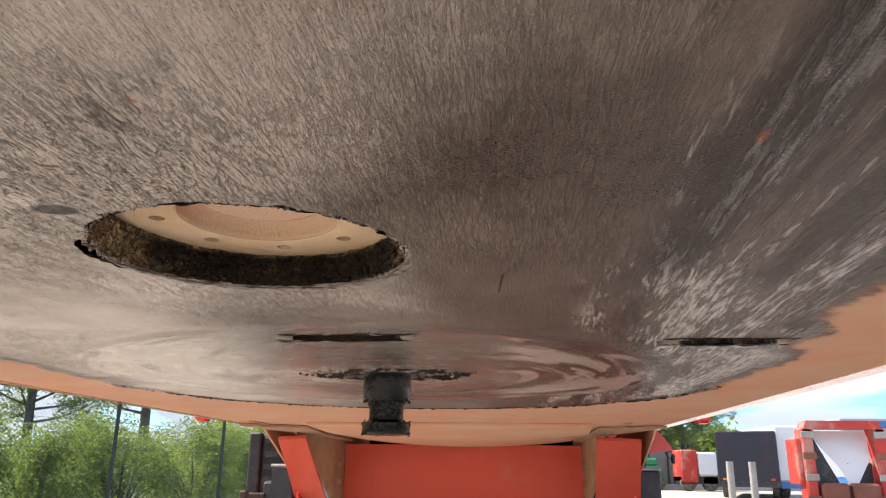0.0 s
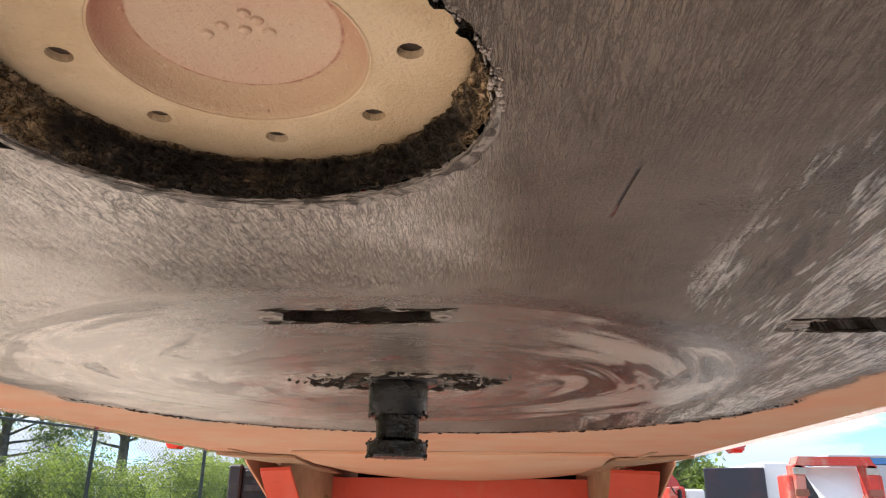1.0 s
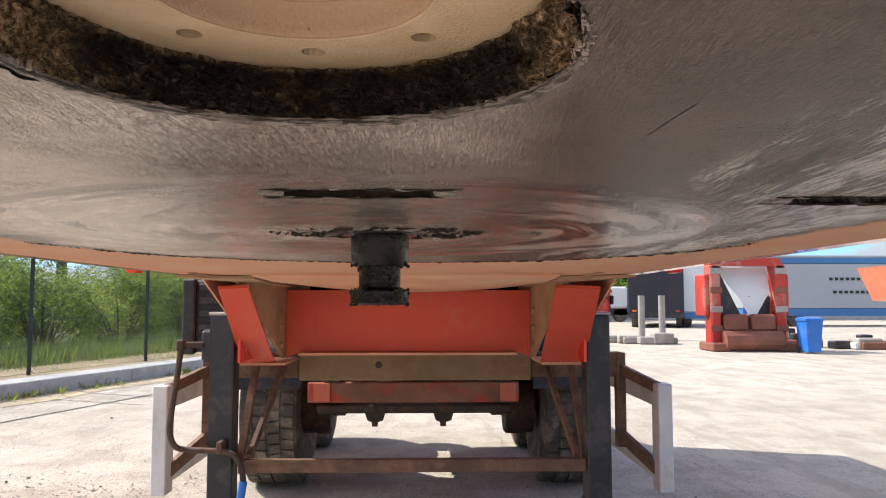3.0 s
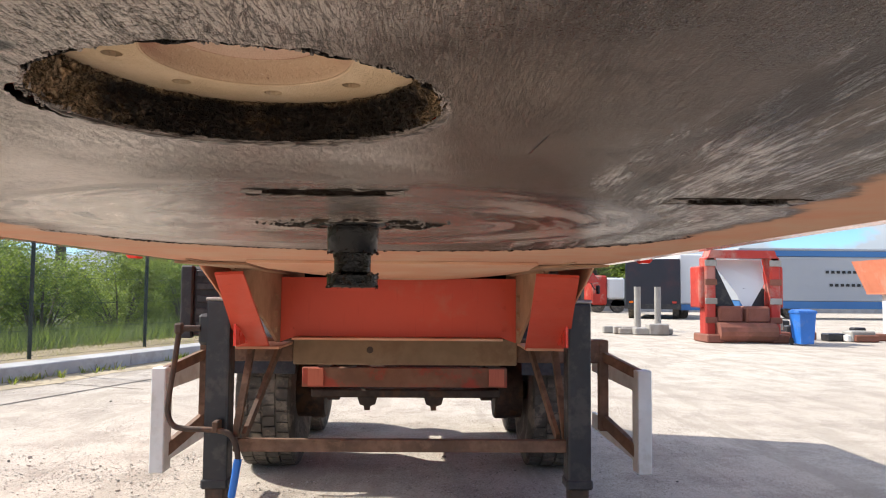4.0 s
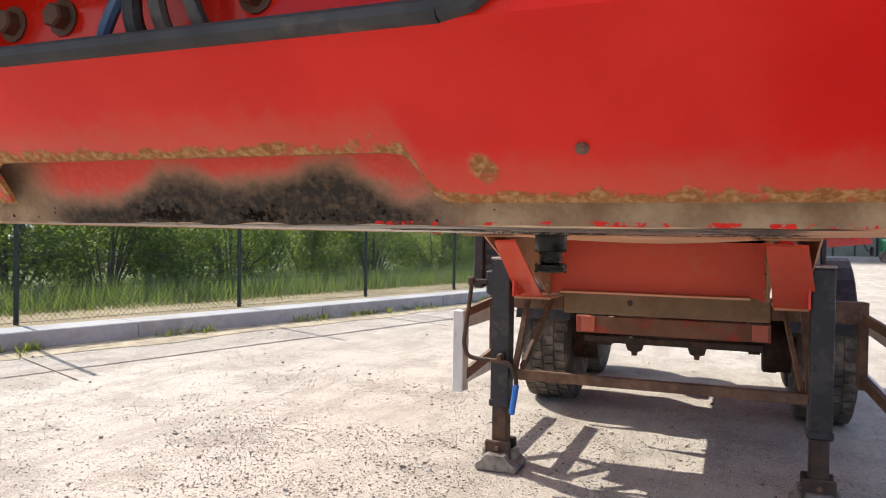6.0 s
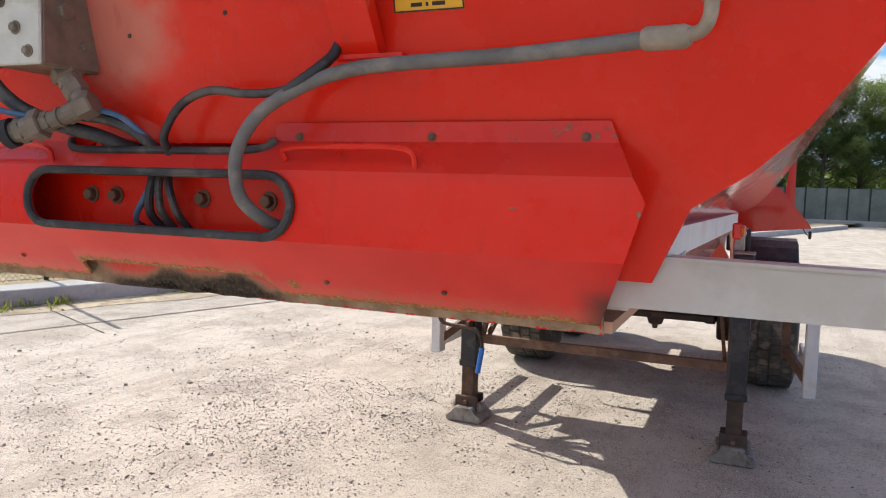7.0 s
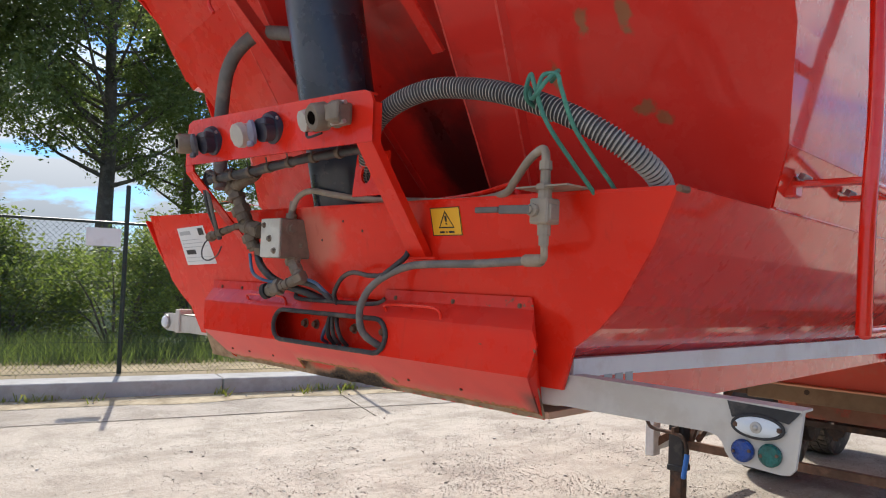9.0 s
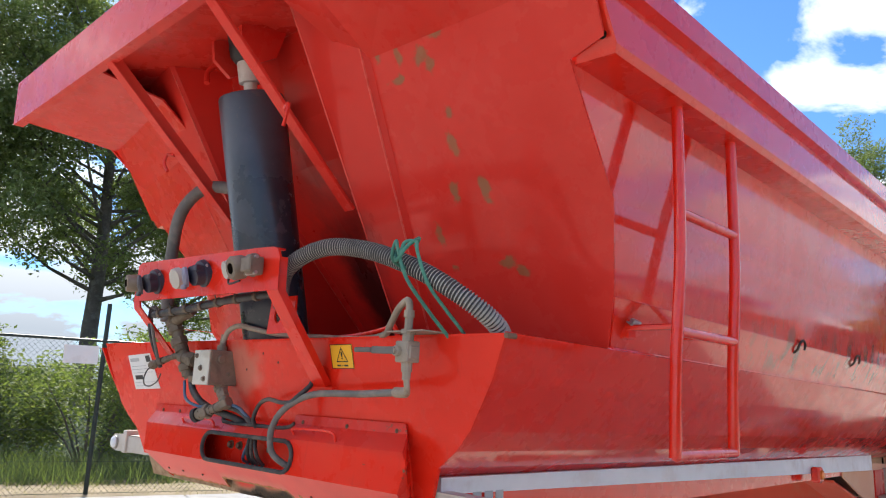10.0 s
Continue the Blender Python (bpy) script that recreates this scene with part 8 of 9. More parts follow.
def verge():
    """Dry strip and meadow behind the kerb."""
    bm = bmesh.new()
    rows = []
    for out, z in ((0.44, 0.20), (1.2, 0.20), (2.2, 0.16), (3.2, 0.10)):
        rows.append([at_kerb(s, out, z + 0.03 * noise.noise((s * 0.7, out, 1.0))) for s in range(-40, 71, 2)])
    strip(bm, rows)
    tagged(part("verge", bm, "soil", None, "dry earth verge behind the kerb", True), category="verge", kind="structure")
    bm = bmesh.new()
    rows = []
    for out, z in ((3.2, 0.10), (6, 0.05), (14, 0.0), (40, 0.0), (120, 0.05)):
        rows.append([at_kerb(s, out, z + 0.1 * noise.noise((s * 0.2, out, 1.0)) + 0.012) for s in range(-90, 131, 5)])
    strip(bm, rows)
    tagged(part("meadow", bm, "meadow", None, "green meadow beyond the fence", True), category="meadow", kind="structure")
    rnd = random.Random(21)
    for name, n, o0, o1, h0, h1, m, lab in (("tall_grass", 40000, 2.1, 4.8, 0.15, 0.52, "grass", "tall green grass behind the fence"), ("dry_grass", 16000, 0.45, 2.4, 0.03, 0.13, "straw", "short dry grass on the verge")):
        bm = bmesh.new()
        for k in range(n):
            s = rnd.uniform(-14, 34)
            p = at_kerb(s, rnd.uniform(o0, o1), 0.14)
            a, h = rnd.uniform(0, 6.28), rnd.uniform(h0, h1)
            w = Vector((math.cos(a), math.sin(a), 0))
            t = Vector((-w.y, w.x, 0)) * rnd.uniform(0.004, 0.009)
            q = p + w * h * rnd.uniform(0.25, 1.1) + Vector((0, 0, h))
            bm.faces.new([bm.verts.new(v) for v in (p - t, p + t, q)])
        tagged(part(name, bm, m, None, lab), category="grass", kind="stuff")


verge()


def fence():
    """Dark green posts with line wires and netting."""
    fn = thing("fence", at_kerb(0, 0.72, 0.1), "dark green wire mesh fence with steel posts", "fence")
    ys = [-13.4, -10.4, -7.4, -4.45, -1.48, 1.47, 4.45, 7.45, 10.05, 12.55, 15.1, 17.7, 20.3, 23.0, 25.7]
    ss = [(Vector((kerb_x(y) - 0.8, y, 0)) - at_kerb(0, 0)).dot(KDIR) for y in ys]
    base = fn.location
    post = None
    for s in ss:
        p = at_kerb(s, 0.78, 0.0)
        if post is None:
            bm = lathe(bmesh.new(), [(0.05, 0.030), (2.70, 0.030), (2.715, 0.024), (2.72, 0.01)], (0, 0, 0), (0, 0, 1), 12)
            for z in [0.25 + 0.2 * k for k in range(12)]:
                box(bm, -0.012, 0.055, -0.006, 0.006, z - 0.006, z + 0.006)
            ob = part("post", bm, "fence", fn)
            post = ob.data
        else:
            ob = new("post", post)
            ob.parent = fn
        ob.location = p - base
    # netting: crossed diagonal wires between posts, cheap three-sided bars
    for a, b in zip(ss, ss[1:]):
        bm = bmesh.new()
        p, q = at_kerb(a, 0.75), at_kerb(b, 0.75)
        ln = (q - p).length
        d = (q - p) / ln

        def wire(u0, z0, u1, z1, r):
            v0, v1 = p + d * u0 + Vector((0, 0, z0)), p + d * u1 + Vector((0, 0, z1))
            t = (v1 - v0).normalized()
            e = KOUT
            f = t.cross(e)
            A = [bm.verts.new(v0 + (e * math.cos(k * 2.094) + f * math.sin(k * 2.094)) * r) for k in range(3)]
            B = [bm.verts.new(v1 + (e * math.cos(k * 2.094) + f * math.sin(k * 2.094)) * r) for k in range(3)]
            for k in range(3):
                bm.faces.new((A[k], A[(k + 1) % 3], B[(k + 1) % 3], B[k]))
        zlo, zhi = 0.20, 2.18
        h = zhi - zlo
        step = 0.070
        k = -int(h / step)
        while k * step < ln:
            for sgn in (1, -1):
                u0, u1 = k * step, k * step + h
                za, zb = (zlo, zhi) if sgn > 0 else (zhi, zlo)
                c0, c1 = max(u0, 0), min(u1, ln)
                if c1 > c0 + 0.01:
                    f = lambda u: za + (zb - za) * (u - u0) / h
                    wire(c0, f(c0), c1, f(c1), 0.0019)
            k += 1
        part("netting", bm, "wire", fn)
        bm = bmesh.new()
        for z in (0.22, 0.62, 1.02, 1.42, 1.82):
            wire(0, z, ln, z, 0.003)
        part("line_wire", bm, "wire", fn)
        part("top_rail", tube(bmesh.new(), [p + Vector((0, 0, 2.20)), q + Vector((0, 0, 2.20))], 0.019, 8), "fence", fn)
    sg = part("fence_sign", cube(-0.21, 0.21, -0.004, 0.004, -0.12, 0.12), "paper", fn, "blank pale sign on the netting")
    sg.location = Vector((-8.40, 1.20, 2.005)) + KOUT * -0.02 - base
    sg.rotation_euler = (0, 0, math.atan2(KDIR.y, KDIR.x))


fence()


def leaf_cloud(bm, rnd, centre, radius, n, size, flat=0.8):
    """n leaves scattered in an uneven clump, thicker towards its skin."""
    for k in range(n):
        v = Vector((rnd.gauss(0, 1), rnd.gauss(0, 1), rnd.gauss(0, 1))).normalized()
        r = radius * rnd.uniform(0.25, 1.0) ** 0.5
        r *= 0.75 + 0.6 * noise.noise(v * 1.9 + centre * 0.37)
        p = centre + Vector((v.x * r, v.y * r, v.z * r * flat))
        a = Vector((rnd.gauss(0, 1), rnd.gauss(0, 1), rnd.gauss(0, 0.7))).normalized()
        b = a.orthogonal().normalized() if rnd.random() < 0.5 else a.cross(Vector((0.3, 0.2, 1))).normalized()
        s = size * rnd.uniform(0.6, 1.35)
        bm.faces.new([bm.verts.new(p + q) for q in (-a * s, b * s * 0.55 - a * s * 0.1, a * s, -b * s * 0.55 - a * s * 0.1)])


def poplar(seed, height, leaves, bare=0.30, spread=1.0):
    """A tall poplar: tapered trunk, rising limbs, a crown of loose clumps."""
    rnd = random.Random(seed)
    tree = thing("poplar_tree", (0, 0, 0), "tall poplar with a pale trunk and loose dark green crown", "tree", "poplars along the meadow")
    bm = bmesh.new()
    pts = [Vector((0.14 * noise.noise((seed, k * 0.4, 0)) * k * 0.35, 0.14 * noise.noise((seed, 9, k * 0.4)) * k * 0.35, height * 0.93 * k / 11)) for k in range(12)]
    tube(bm, pts, 0.2, 10, [0.025 + 0.26 * (height / 14) * (1 - k / 11.5) ** 0.9 + (0.06 if k == 0 else 0) for k in range(12)])
    clumps = []
    n = int(34 * spread)
    for k in range(n):
        t = bare + (0.97 - bare) * (k + rnd.random()) / n
        i = min(10, int(t * 11))
        base = pts[i].lerp(pts[i + 1], t * 11 - i) if i < 11 else pts[-1]
        a = k * 2.4 + rnd.uniform(-0.5, 0.5)
        reach = (0.10 + 0.16 * math.sin(math.pi * min(1, (t - bare) / (1 - bare) * 0.85 + 0.18))) * height * rnd.uniform(0.7, 1.25)
        tip = base + Vector((math.cos(a) * reach, math.sin(a) * reach, reach * rnd.uniform(0.25, 1.1)))
        mid = base.lerp(tip, 0.5) + Vector((0, 0, -0.06 * reach))
        r0 = 0.09 * (height / 14) * (1.15 - t)
        tube(bm, [base, mid, tip], r0, 6, [r0, r0 * 0.6, 0.012])
        clumps += [(tip, 0.40 + reach * 0.22), (base.lerp(tip, 0.68), 0.32 + reach * 0.20)]
        if rnd.random() < 0.5:
            off = Vector((rnd.uniform(-1, 1), rnd.uniform(-1, 1), rnd.uniform(-0.9, 0.4))) * reach * 0.45
            tube(bm, [mid, mid + off], 0.02, 5, [r0 * 0.5, 0.008])
            clumps.append((mid + off, 0.28 + reach * 0.16))
    clumps.append((pts[-1], 0.6))
    part("trunk", bm, "bark", tree, "", True)
    bm = bmesh.new()
    tot = sum(r ** 2 for _, r in clumps)
    for c, r in clumps:
        leaf_cloud(bm, rnd, c, r * 1.25, int(leaves * r * r / tot), 0.096, 0.85)
    part("crown", bm, "leaf", tree)
    return tree


def bush(seed, w, h, leaves, m="leaf_bush"):
    rnd = random.Random(seed)
    ob = thing("hedge_bush", (0, 0, 0), "dense leafy hedge bush behind the fence", "bush", "hedge bushes")
    bm = bmesh.new()
    clumps = []
    for k in range(16):
        a = rnd.uniform(0, 6.28)
        tip = Vector((math.cos(a) * w * rnd.uniform(0.1, 0.55), math.sin(a) * w * rnd.uniform(0.1, 0.55), h * rnd.uniform(0.25, 0.92)))
        tube(bm, [Vector((math.cos(a) * 0.15, math.sin(a) * 0.15, 0)), tip * 0.55 + Vector((0, 0, 0.1)), tip], 0.02, 5, [0.028, 0.018, 0.006])
        clumps.append((tip, 0.26 * w * rnd.uniform(0.7, 1.2)))
    part("stem", bm, "bark", ob, "", True)
    bm = bmesh.new()
    tot = sum(r ** 2 for _, r in clumps)
    for c, r in clumps:
        leaf_cloud(bm, rnd, c, r * 1.2, int(leaves * r * r / tot), 0.047, 1.05)
    part("foliage", bm, m, ob)
    return ob


def planting():
    rnd = random.Random(3)
    big = poplar(2, 22.0, 92000, 0.228, 1.9)
    slim = poplar(7, 19.0, 62000, 0.22, 1.4)
    big.location, big.scale = (-48.0, 15.8, 0), (1.4, 1.4, 1.4)
    slim.location, slim.scale = (-57.5, 26.0, 0), (1.4, 1.4, 1.4)
    for k, (x, y, sc, rz, src) in enumerate(((-53.4, 6.0, 1.4, 1.3, big), (-39.0, 26.0, 1.0, 2.2, slim), (-36.0, 36.0, 0.98, 4.0, big), (-31.0, 46.0, 0.95, 0.5, slim), (-28.0, 56.0, 1.04, 2.9, big), (-12.6, 60.0, 1.06, 1.1, big))):
        c = copy_thing(src, pose(x, y, 0, 0, 0, math.degrees(rz)))
        c.scale = (sc, sc, sc)
    # far poplars beyond the yard
    for k, (x, y) in enumerate(((2.5, 66), (5.5, 64), (8.5, 67), (12, 65), (16, 68), (-2, 70), (-6.5, 66))):
        c = copy_thing(slim if k % 2 else big, pose(x, y, -0.3, 0, 0, k * 67))
        q = 0.82 + 0.22 * rnd.random()
        c.scale = (q * 0.72, q * 0.72, q * 0.62)
    b1, b2 = bush(31, 2.6, 2.5, 9000), bush(32, 2.2, 1.9, 6500)
    first = True
    for s in range(-16, 36, 1):
        src = b1 if (s * 7 + 3) % 3 else b2
        p = at_kerb(s * 1.55 + rnd.uniform(-0.3, 0.3), rnd.uniform(4.8, 6.8), 0)
        sc = rnd.uniform(0.90, 1.08) if -4 < s * 1.55 < 9 else rnd.uniform(0.58, 1.08)
        if first:
            b1.location = p
            b2.location = at_kerb(s * 1.55, 8.0)
            first = False
            continue
        c = copy_thing(src, Matrix.Translation(p) @ Matrix.Rotation(rnd.uniform(0, 6.28), 4, "Z"))
        c.scale = (sc, sc, sc * rnd.uniform(0.85, 1.15))
    for k in range(30):
        p = at_kerb(-20 + k * 1.9 + rnd.uniform(-0.4, 0.4), rnd.uniform(8.5, 11.0), 0)
        c = copy_thing(b1 if k % 3 else b2, Matrix.Translation(p) @ Matrix.Rotation(rnd.uniform(0, 6.28), 4, "Z"))
        sc = rnd.uniform(0.68, 1.02)
        c.scale = (sc, sc, sc)
    # distant wood line behind the meadow
    bm = bmesh.new()
    for k in range(150):
        s, o = rnd.uniform(-60, 110), rnd.uniform(38, 75)
        leaf_cloud(bm, rnd, at_kerb(s, o, rnd.uniform(0.3, 2.2)), rnd.uniform(1.7, 3.0), 150, 0.36, 0.9)
    tagged(part("far_wood", bm, "leaf_bush", None, "distant line of trees beyond the meadow"), category="woods", kind="stuff")
    bm = bmesh.new()
    for k in range(130):
        leaf_cloud(bm, rnd, Vector((rnd.uniform(-30, 24), rnd.uniform(74, 84), rnd.uniform(0.5, 4.5))), rnd.uniform(2.2, 3.4), 120, 0.42, 0.9)
    tagged(part("far_wood", bm, "leaf_bush", None, "distant wood behind the yard"), category="woods", kind="stuff")
    # unseen tree row, added to darken what the side wall mirrors
    bm = bmesh.new()
    for k in range(150):
        leaf_cloud(bm, rnd, Vector((rnd.uniform(30, 38), rnd.uniform(-34, 17), rnd.uniform(0.4, 6.0))), rnd.uniform(2.2, 3.4), 120, 0.42, 0.9)
    tagged(part("far_wood", bm, "leaf_bush", None, "added unseen tree row for a dark reflection in the side wall"), category="woods", kind="stuff")


planting()


# ---------------------------------------------------------------- things across the yard
def far_fence():
    f = thing("slat_fence", (8, 52, 0), "grey-green vertical slat fence at the far side of the yard", "fence")
    bm = cube(-26, 44, -0.12, 0.12, 0, 0.35)
    o = part("fence_base", bm, "kerb", f)
    o.location = (0, 0, 0)
    post = None
    for k in range(56):
        if post is None:
            ob = part("fence_slat", cube(-0.05, 0.05, -0.03, 0.03, 0.3, 2.5), "fence", f)
            post = ob.data
        else:
            ob = new("fence_slat", post)
            ob.parent = f
        ob.location = (-25.5 + k * 1.25, 0, 0)
    o = part("fence_panel", cube(-26, 44, 0.02, 0.04, 0.32, 2.4), "glassy", f)
    o.location = (0, 0, 0)


def screen_mat():
    k = Nodes("weathered_screen")
    col = k.mix(k.ramp(k.noise(1.2, 4), 0.3, 0.7), (0.10, 0.12, 0.105), (0.16, 0.18, 0.16))
    return k.done(col, 0.4)


M["glassy"] = screen_mat()
far_fence()


def blue_bin():
    b = thing("wheelie_bin", (9.55, 17.2, 0), "blue plastic wheelie bin on the yard", "bin")
    bm = bmesh.new()
    strip(bm, [[(-0.16, -0.22, 0.04), (0.16, -0.22, 0.04), (0.16, 0.2, 0.04), (-0.16, 0.2, 0.04)], [(-0.205, -0.27, 0.80), (0.205, -0.27, 0.80), (0.205, 0.27, 0.80), (-0.205, 0.27, 0.80)]], close=True)
    part("tub", bm, "blue", b).location = (0, 0, 0)
    bm = bmesh.new()
    prism(bm, [(-0.29, 0.80), (0.29, 0.80), (0.29, 0.84), (0.10, 0.90), (-0.27, 0.86)], "x", -0.225, 0.225)
    part("lid", bm, "blue", b).location = (0, 0, 0)
    for s in (-1, 1):
        part("wheel", lathe(bmesh.new(), [(-0.02, 0.09), (0.02, 0.09)], (s * 0.18, 0.22, 0.09), (1, 0, 0), 16), "rubber", b).location = (0, 0, 0)


blue_bin()


def local(name, bm, mat, parent, label="", smooth=False):
    ob = part(name, bm, mat, parent, label, smooth)
    ob.location = (0, 0, 0)
    return ob


def red_machine():
    """A red portal frame with a rusty load in it."""
    g = thing("red_machine", (8.45, 18.3, 0), "worn red machine frame with a rusty load", "machine")
    for s in (-1, 1):
        local("frame_post", cube(*sorted((s * 0.72, s * 1.0)), -0.2, 0.25, 0.1, 2.25, bev=0.04), "red_machine", g)
        local("frame_foot", cube(*sorted((s * 0.62, s * 1.08)), -0.5, 0.5, 0.0, 0.22, bev=0.03), "rust_load", g)
    bm = bmesh.new()
    prism(bm, [(-1.0, 2.05), (-0.85, 2.42), (0.85, 2.42), (1.0, 2.05), (0.72, 2.05), (0.70, 2.22), (-0.70, 2.22), (-0.72, 2.05)], "y", -0.2, 0.25)
    local("frame_top", bm, "red_machine", g)
    bm = bmesh.new()
    strip(bm, [[(-0.7, 0.3, 2.2), (0.7, 0.3, 2.2)], [(-0.1, 0.1, 1.35), (0.7, 0.1, 1.55)], [(0.1, 0.0, 0.9), (0.3, 0.0, 0.95)]])
    local("chute", thicken(bm, 0.02), "white_body", g, "grey-white chute")
    # black panels painted as the shaded inside of the machine
    local("inner_panel", cube(0.12, 0.70, 0.10, 0.14, 0.95, 1.42), "black", g, "black panel painted as the shade behind the chute")
    local("inner_panel", prism(bmesh.new(), [(-0.70, 0.95), (-0.10, 0.95), (-0.70, 2.2)], "y", 0.12, 0.15), "black", g)
    for x0 in (-0.68, 0.04):
        local("load", cube(x0, x0 + 0.64, -0.3, 0.5, 0.5, 0.95, bev=0.06), "rust_load", g, "rusty load")
    for s in (-1, 1):
        local("frame_side", cube(*sorted((s * 0.98, s * 1.12)), -0.1, 0.6, 0.9, 2.0, bev=0.03), "red_machine", g)
        for z in (0.5, 1.0, 1.5, 2.0):
            local("frame_plate", cube(*sorted((s * 0.70, s * 1.02)), -0.235, -0.205, z, z + 0.16, bev=0.01), "rust_load" if z in (0.5, 1.5) else "concrete_junk", g)
    local("load", lathe(bmesh.new(), [(-0.75, 0.26), (0.75, 0.26)], (0, -0.35, 0.27), (1, 0, 0), 14), "rust_load", g)


red_machine()


def parked():
    # dark closed trailer
    t = thing("dark_box_trailer", (11.6, 36.0, 0), "dark closed box trailer parked across the yard", "trailer")
    t.rotation_euler = (0, 0, radians(-19))
    local("body", cube(-1.35, 1.35, 0, 9, 0.55, 3.05, bev=0.05), "navy", t)
    local("rear_frame", cube(-1.38, 1.38, -0.06, 0.02, 0.5, 0.75), "black", t)
    for s in (-1, 1):
        local("rear_light", cube(*sorted((s * 0.95, s * 1.15)), -0.10, -0.07, 0.80, 0.90), "amber_lens" if s < 0 else "red_machine", t)
        local("wheel", lathe(bmesh.new(), [(-0.15, 0.5), (0.15, 0.5)], (s * 1.1, 1.2, 0.5), (1, 0, 0), 18), "tyre", t)
    # white cab beside it
    t = thing("white_truck", (13.9, 36.5, 0), "white truck parked beside the dark trailer", "truck")
    local("cab", cube(-0.75, 0.5, 0, 6, 0.75, 3.35, bev=0.08), "white_body", t)
    local("chassis", cube(-0.7, 0.45, 0, 6, 0.45, 0.74), "blue_tarp", t)
    local("wheel", lathe(bmesh.new(), [(-0.2, 0.48), (0.2, 0.48)], (-0.3, 1.0, 0.48), (1, 0, 0), 18), "tyre", t)
    # grey curtain trailer, seen along its side, with rows of dark lettering bars
    t = thing("grey_curtain_trailer", (24.5, 38.0, 0), "grey curtain-side trailer with a blue top stripe", "trailer")
    local("curtain", cube(-7.6, 6.0, 0, 2.5, 0.95, 3.35, bev=0.03), "grey_tarp", t)
    local("stripe", cube(-7.6, 6.0, -0.03, 2.5, 3.36, 3.66), "blue_tarp", t)
    local("roof_edge", cube(-7.6, 6.0, -0.05, 2.52, 3.665, 3.80, bev=0.03), "grey_tarp", t)
    local("skirt", cube(-7.6, 6.0, 0.0, 2.4, 0.55, 0.94), "blue_tarp", t)
    for x0, x1, z in ((-2.9, 0.2, 2.45), (-2.7, -0.3, 1.75), (0.0, 1.6, 1.75)):
        for k in range(int((x1 - x0) / 0.30)):
            local("print_bar", cube(x0 + k * 0.30, x0 + k * 0.30 + 0.17, -0.05, -0.02, z, z + 0.15), "ink", t)
    for x in (-6.0, -4.7, 4.5):
        local("wheel", lathe(bmesh.new(), [(-0.2, 0.48), (0.2, 0.48)], (x, 0.4, 0.48), (0, 1, 0), 18), "tyre", t)
    # orange drum mixer at the edge
    t = thing("orange_tipper", (15.0, 21.0, 0), "faded orange skip body with a beige rim", "skip")
    bm = bmesh.new()
    strip(bm, [[(-0.9, -0.7, 1.35), (1.6, -0.7, 1.35), (1.6, 1.0, 1.35), (-0.9, 1.0, 1.35)], [(-1.25, -0.9, 2.35), (1.8, -0.9, 2.35), (1.8, 1.2, 2.35), (-1.25, 1.2, 2.35)]], close=True)
    local("skip_body", bm, "orange", t)
    local("skip_floor", cube(-0.9, 1.6, -0.7, 1.0, 1.3, 1.36), "orange", t)
    for a, b in (((-1.3, -0.93, 2.37), (1.85, -0.93, 2.37)), ((-1.3, -0.93, 2.37), (-1.0, -0.78, 1.3)), ((-1.0, -0.78, 1.3), (1.6, -0.78, 1.3))):
        local("skip_rim", beam(bmesh.new(), a, b, 0.14, 0.14), "beige", t)
    for x in (-0.6, 0.9):
        local("support", cube(x - 0.12, x + 0.12, -0.3, 0.5, 0, 1.3, bev=0.02), "white_body", t)
    # red and white lorry, green machine further off
    t = thing("red_lorry", (12.3, 48.0, 0), "red and white lorry far across the yard", "lorry")
    local("cab", cube(-1.1, -0.05, 0, 2.4, 0.5, 2.5, bev=0.1), "red_machine", t)
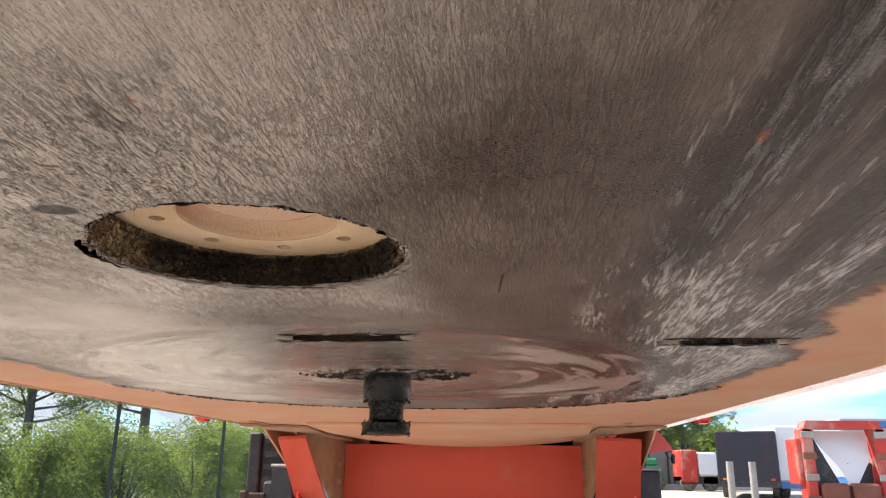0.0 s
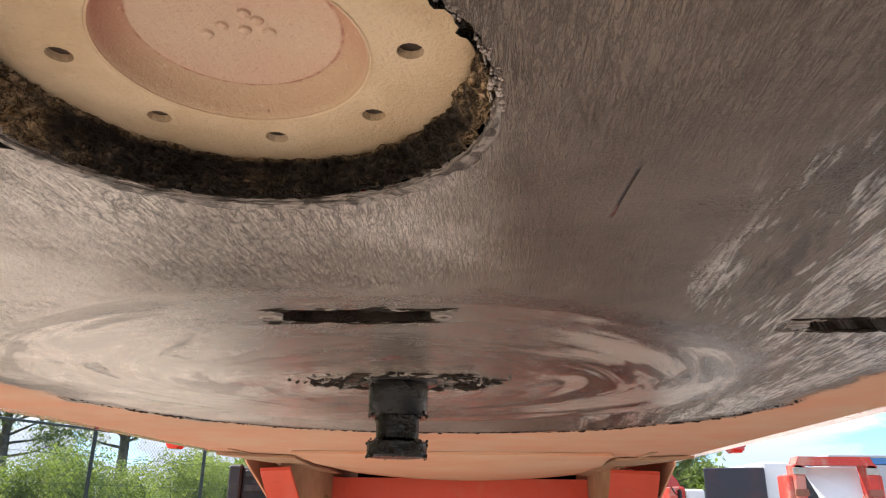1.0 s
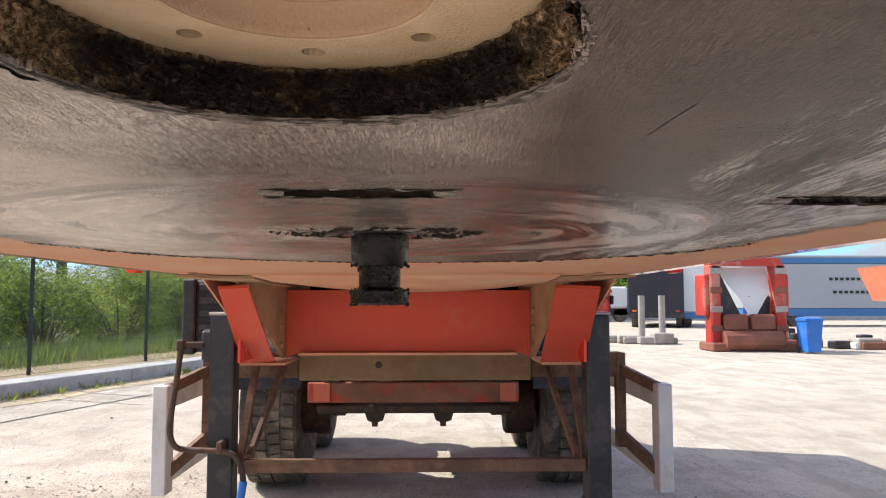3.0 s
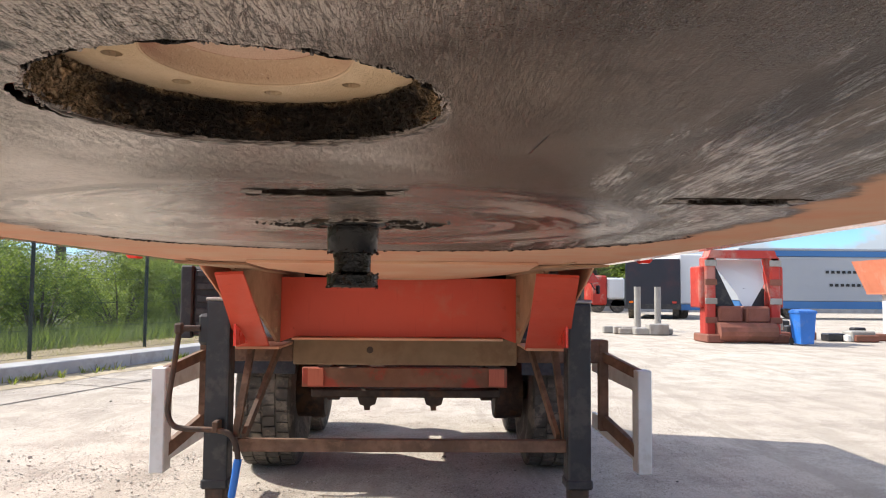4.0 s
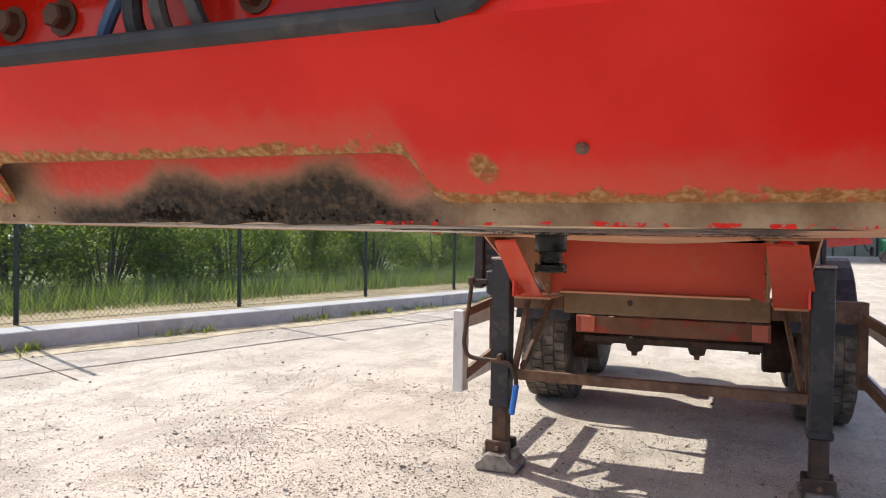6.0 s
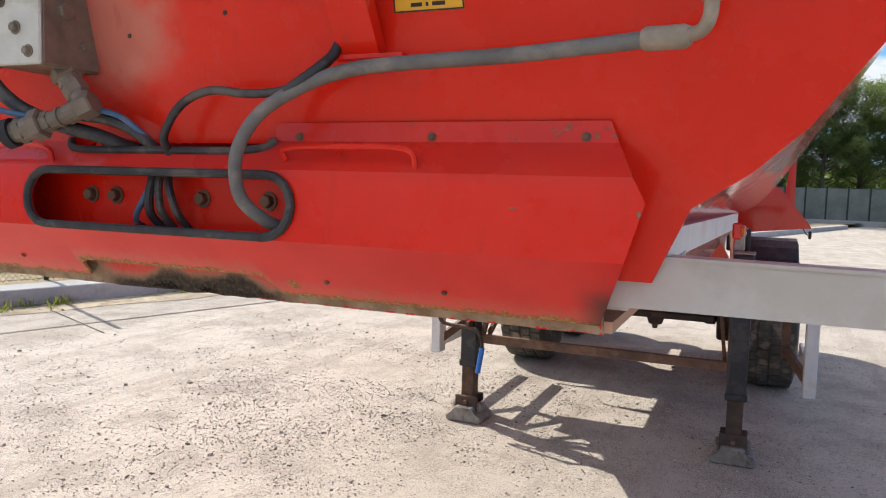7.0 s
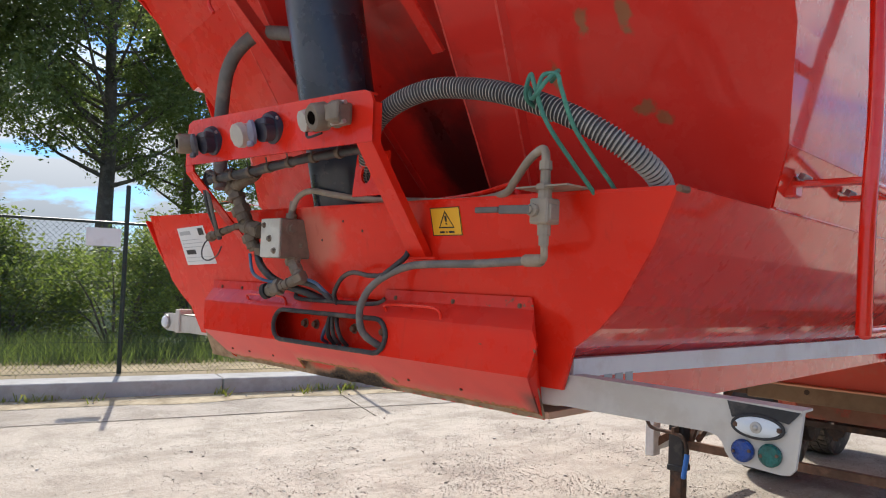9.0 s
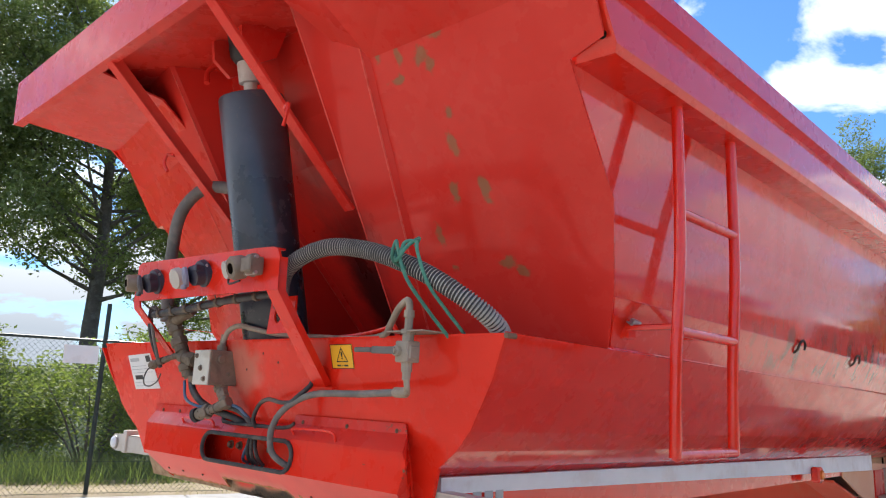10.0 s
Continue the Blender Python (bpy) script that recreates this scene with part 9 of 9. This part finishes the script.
    local("tank", cube(0.0, 1.15, 0, 2.4, 0.9, 2.35, bev=0.12), "white_body", t)
    local("chassis", cube(-1.1, 1.15, 0.1, 2.3, 0.45, 0.85), "black", t)
    for x in (-0.65, 0.7):
        local("wheel", lathe(bmesh.new(), [(-0.2, 0.48), (0.2, 0.48)], (x, 0.3, 0.48), (0, 1, 0), 18), "tyre", t)
    t = thing("green_machine", (9.6, 50.0, 0), "small green machine with grey parts", "machine")
    local("body", cube(-0.8, 0.8, 0, 1.6, 0.5, 1.5, bev=0.12), "green_machine", t)
    local("hood", cube(-0.4, 0.6, 0.2, 1.4, 1.5, 2.0, bev=0.1), "green_machine", t)
    for x in (-0.6, 0.6):
        local("wheel", lathe(bmesh.new(), [(-0.15, 0.4), (0.15, 0.4)], (x, 0.1, 0.4), (0, 1, 0), 16), "tyre", t)
    # scrap on the ground: pallets, posts, blocks
    rnd = random.Random(17)
    for k, (x, y, w, h) in enumerate(((7.2, 21.5, 0.9, 0.35), (6.0, 22.0, 1.0, 0.25), (10.1, 19.3, 0.8, 0.3), (10.9, 19.9, 0.9, 0.45), (11.7, 19.0, 0.7, 0.3), (12.5, 19.6, 0.8, 0.35), (10.4, 21.5, 1.2, 0.6))):
        j = thing("scrap_pile", (x, y, 0), "grey scrap blocks and bars on the ground", "scrap", "scrap piles on the yard")
        for q in range(4):
            a, b = rnd.uniform(-w / 2, w / 2), rnd.uniform(-0.3, 0.3)
            r = rnd.uniform(0.10, 0.24)
            local("scrap_piece", cube(a - r * 1.4, a + r * 1.4, b - r, b + r, 0.0, h * rnd.uniform(0.5, 1.0), bev=0.03), ("concrete_junk" if k < 2 else rnd.choice(("concrete_junk", "concrete_junk", "rust_load", "alu", "black"))), j)
    for x in (7.35, 8.05):
        p = thing("steel_post", (x, 24.0, 0), "short pale steel post standing on the yard", "post", "steel posts")
        local("shaft", lathe(bmesh.new(), [(0, 0.11), (1.5, 0.11)], (0, 0, 0), (0, 0, 1), 12), "concrete_junk", p)


parked()
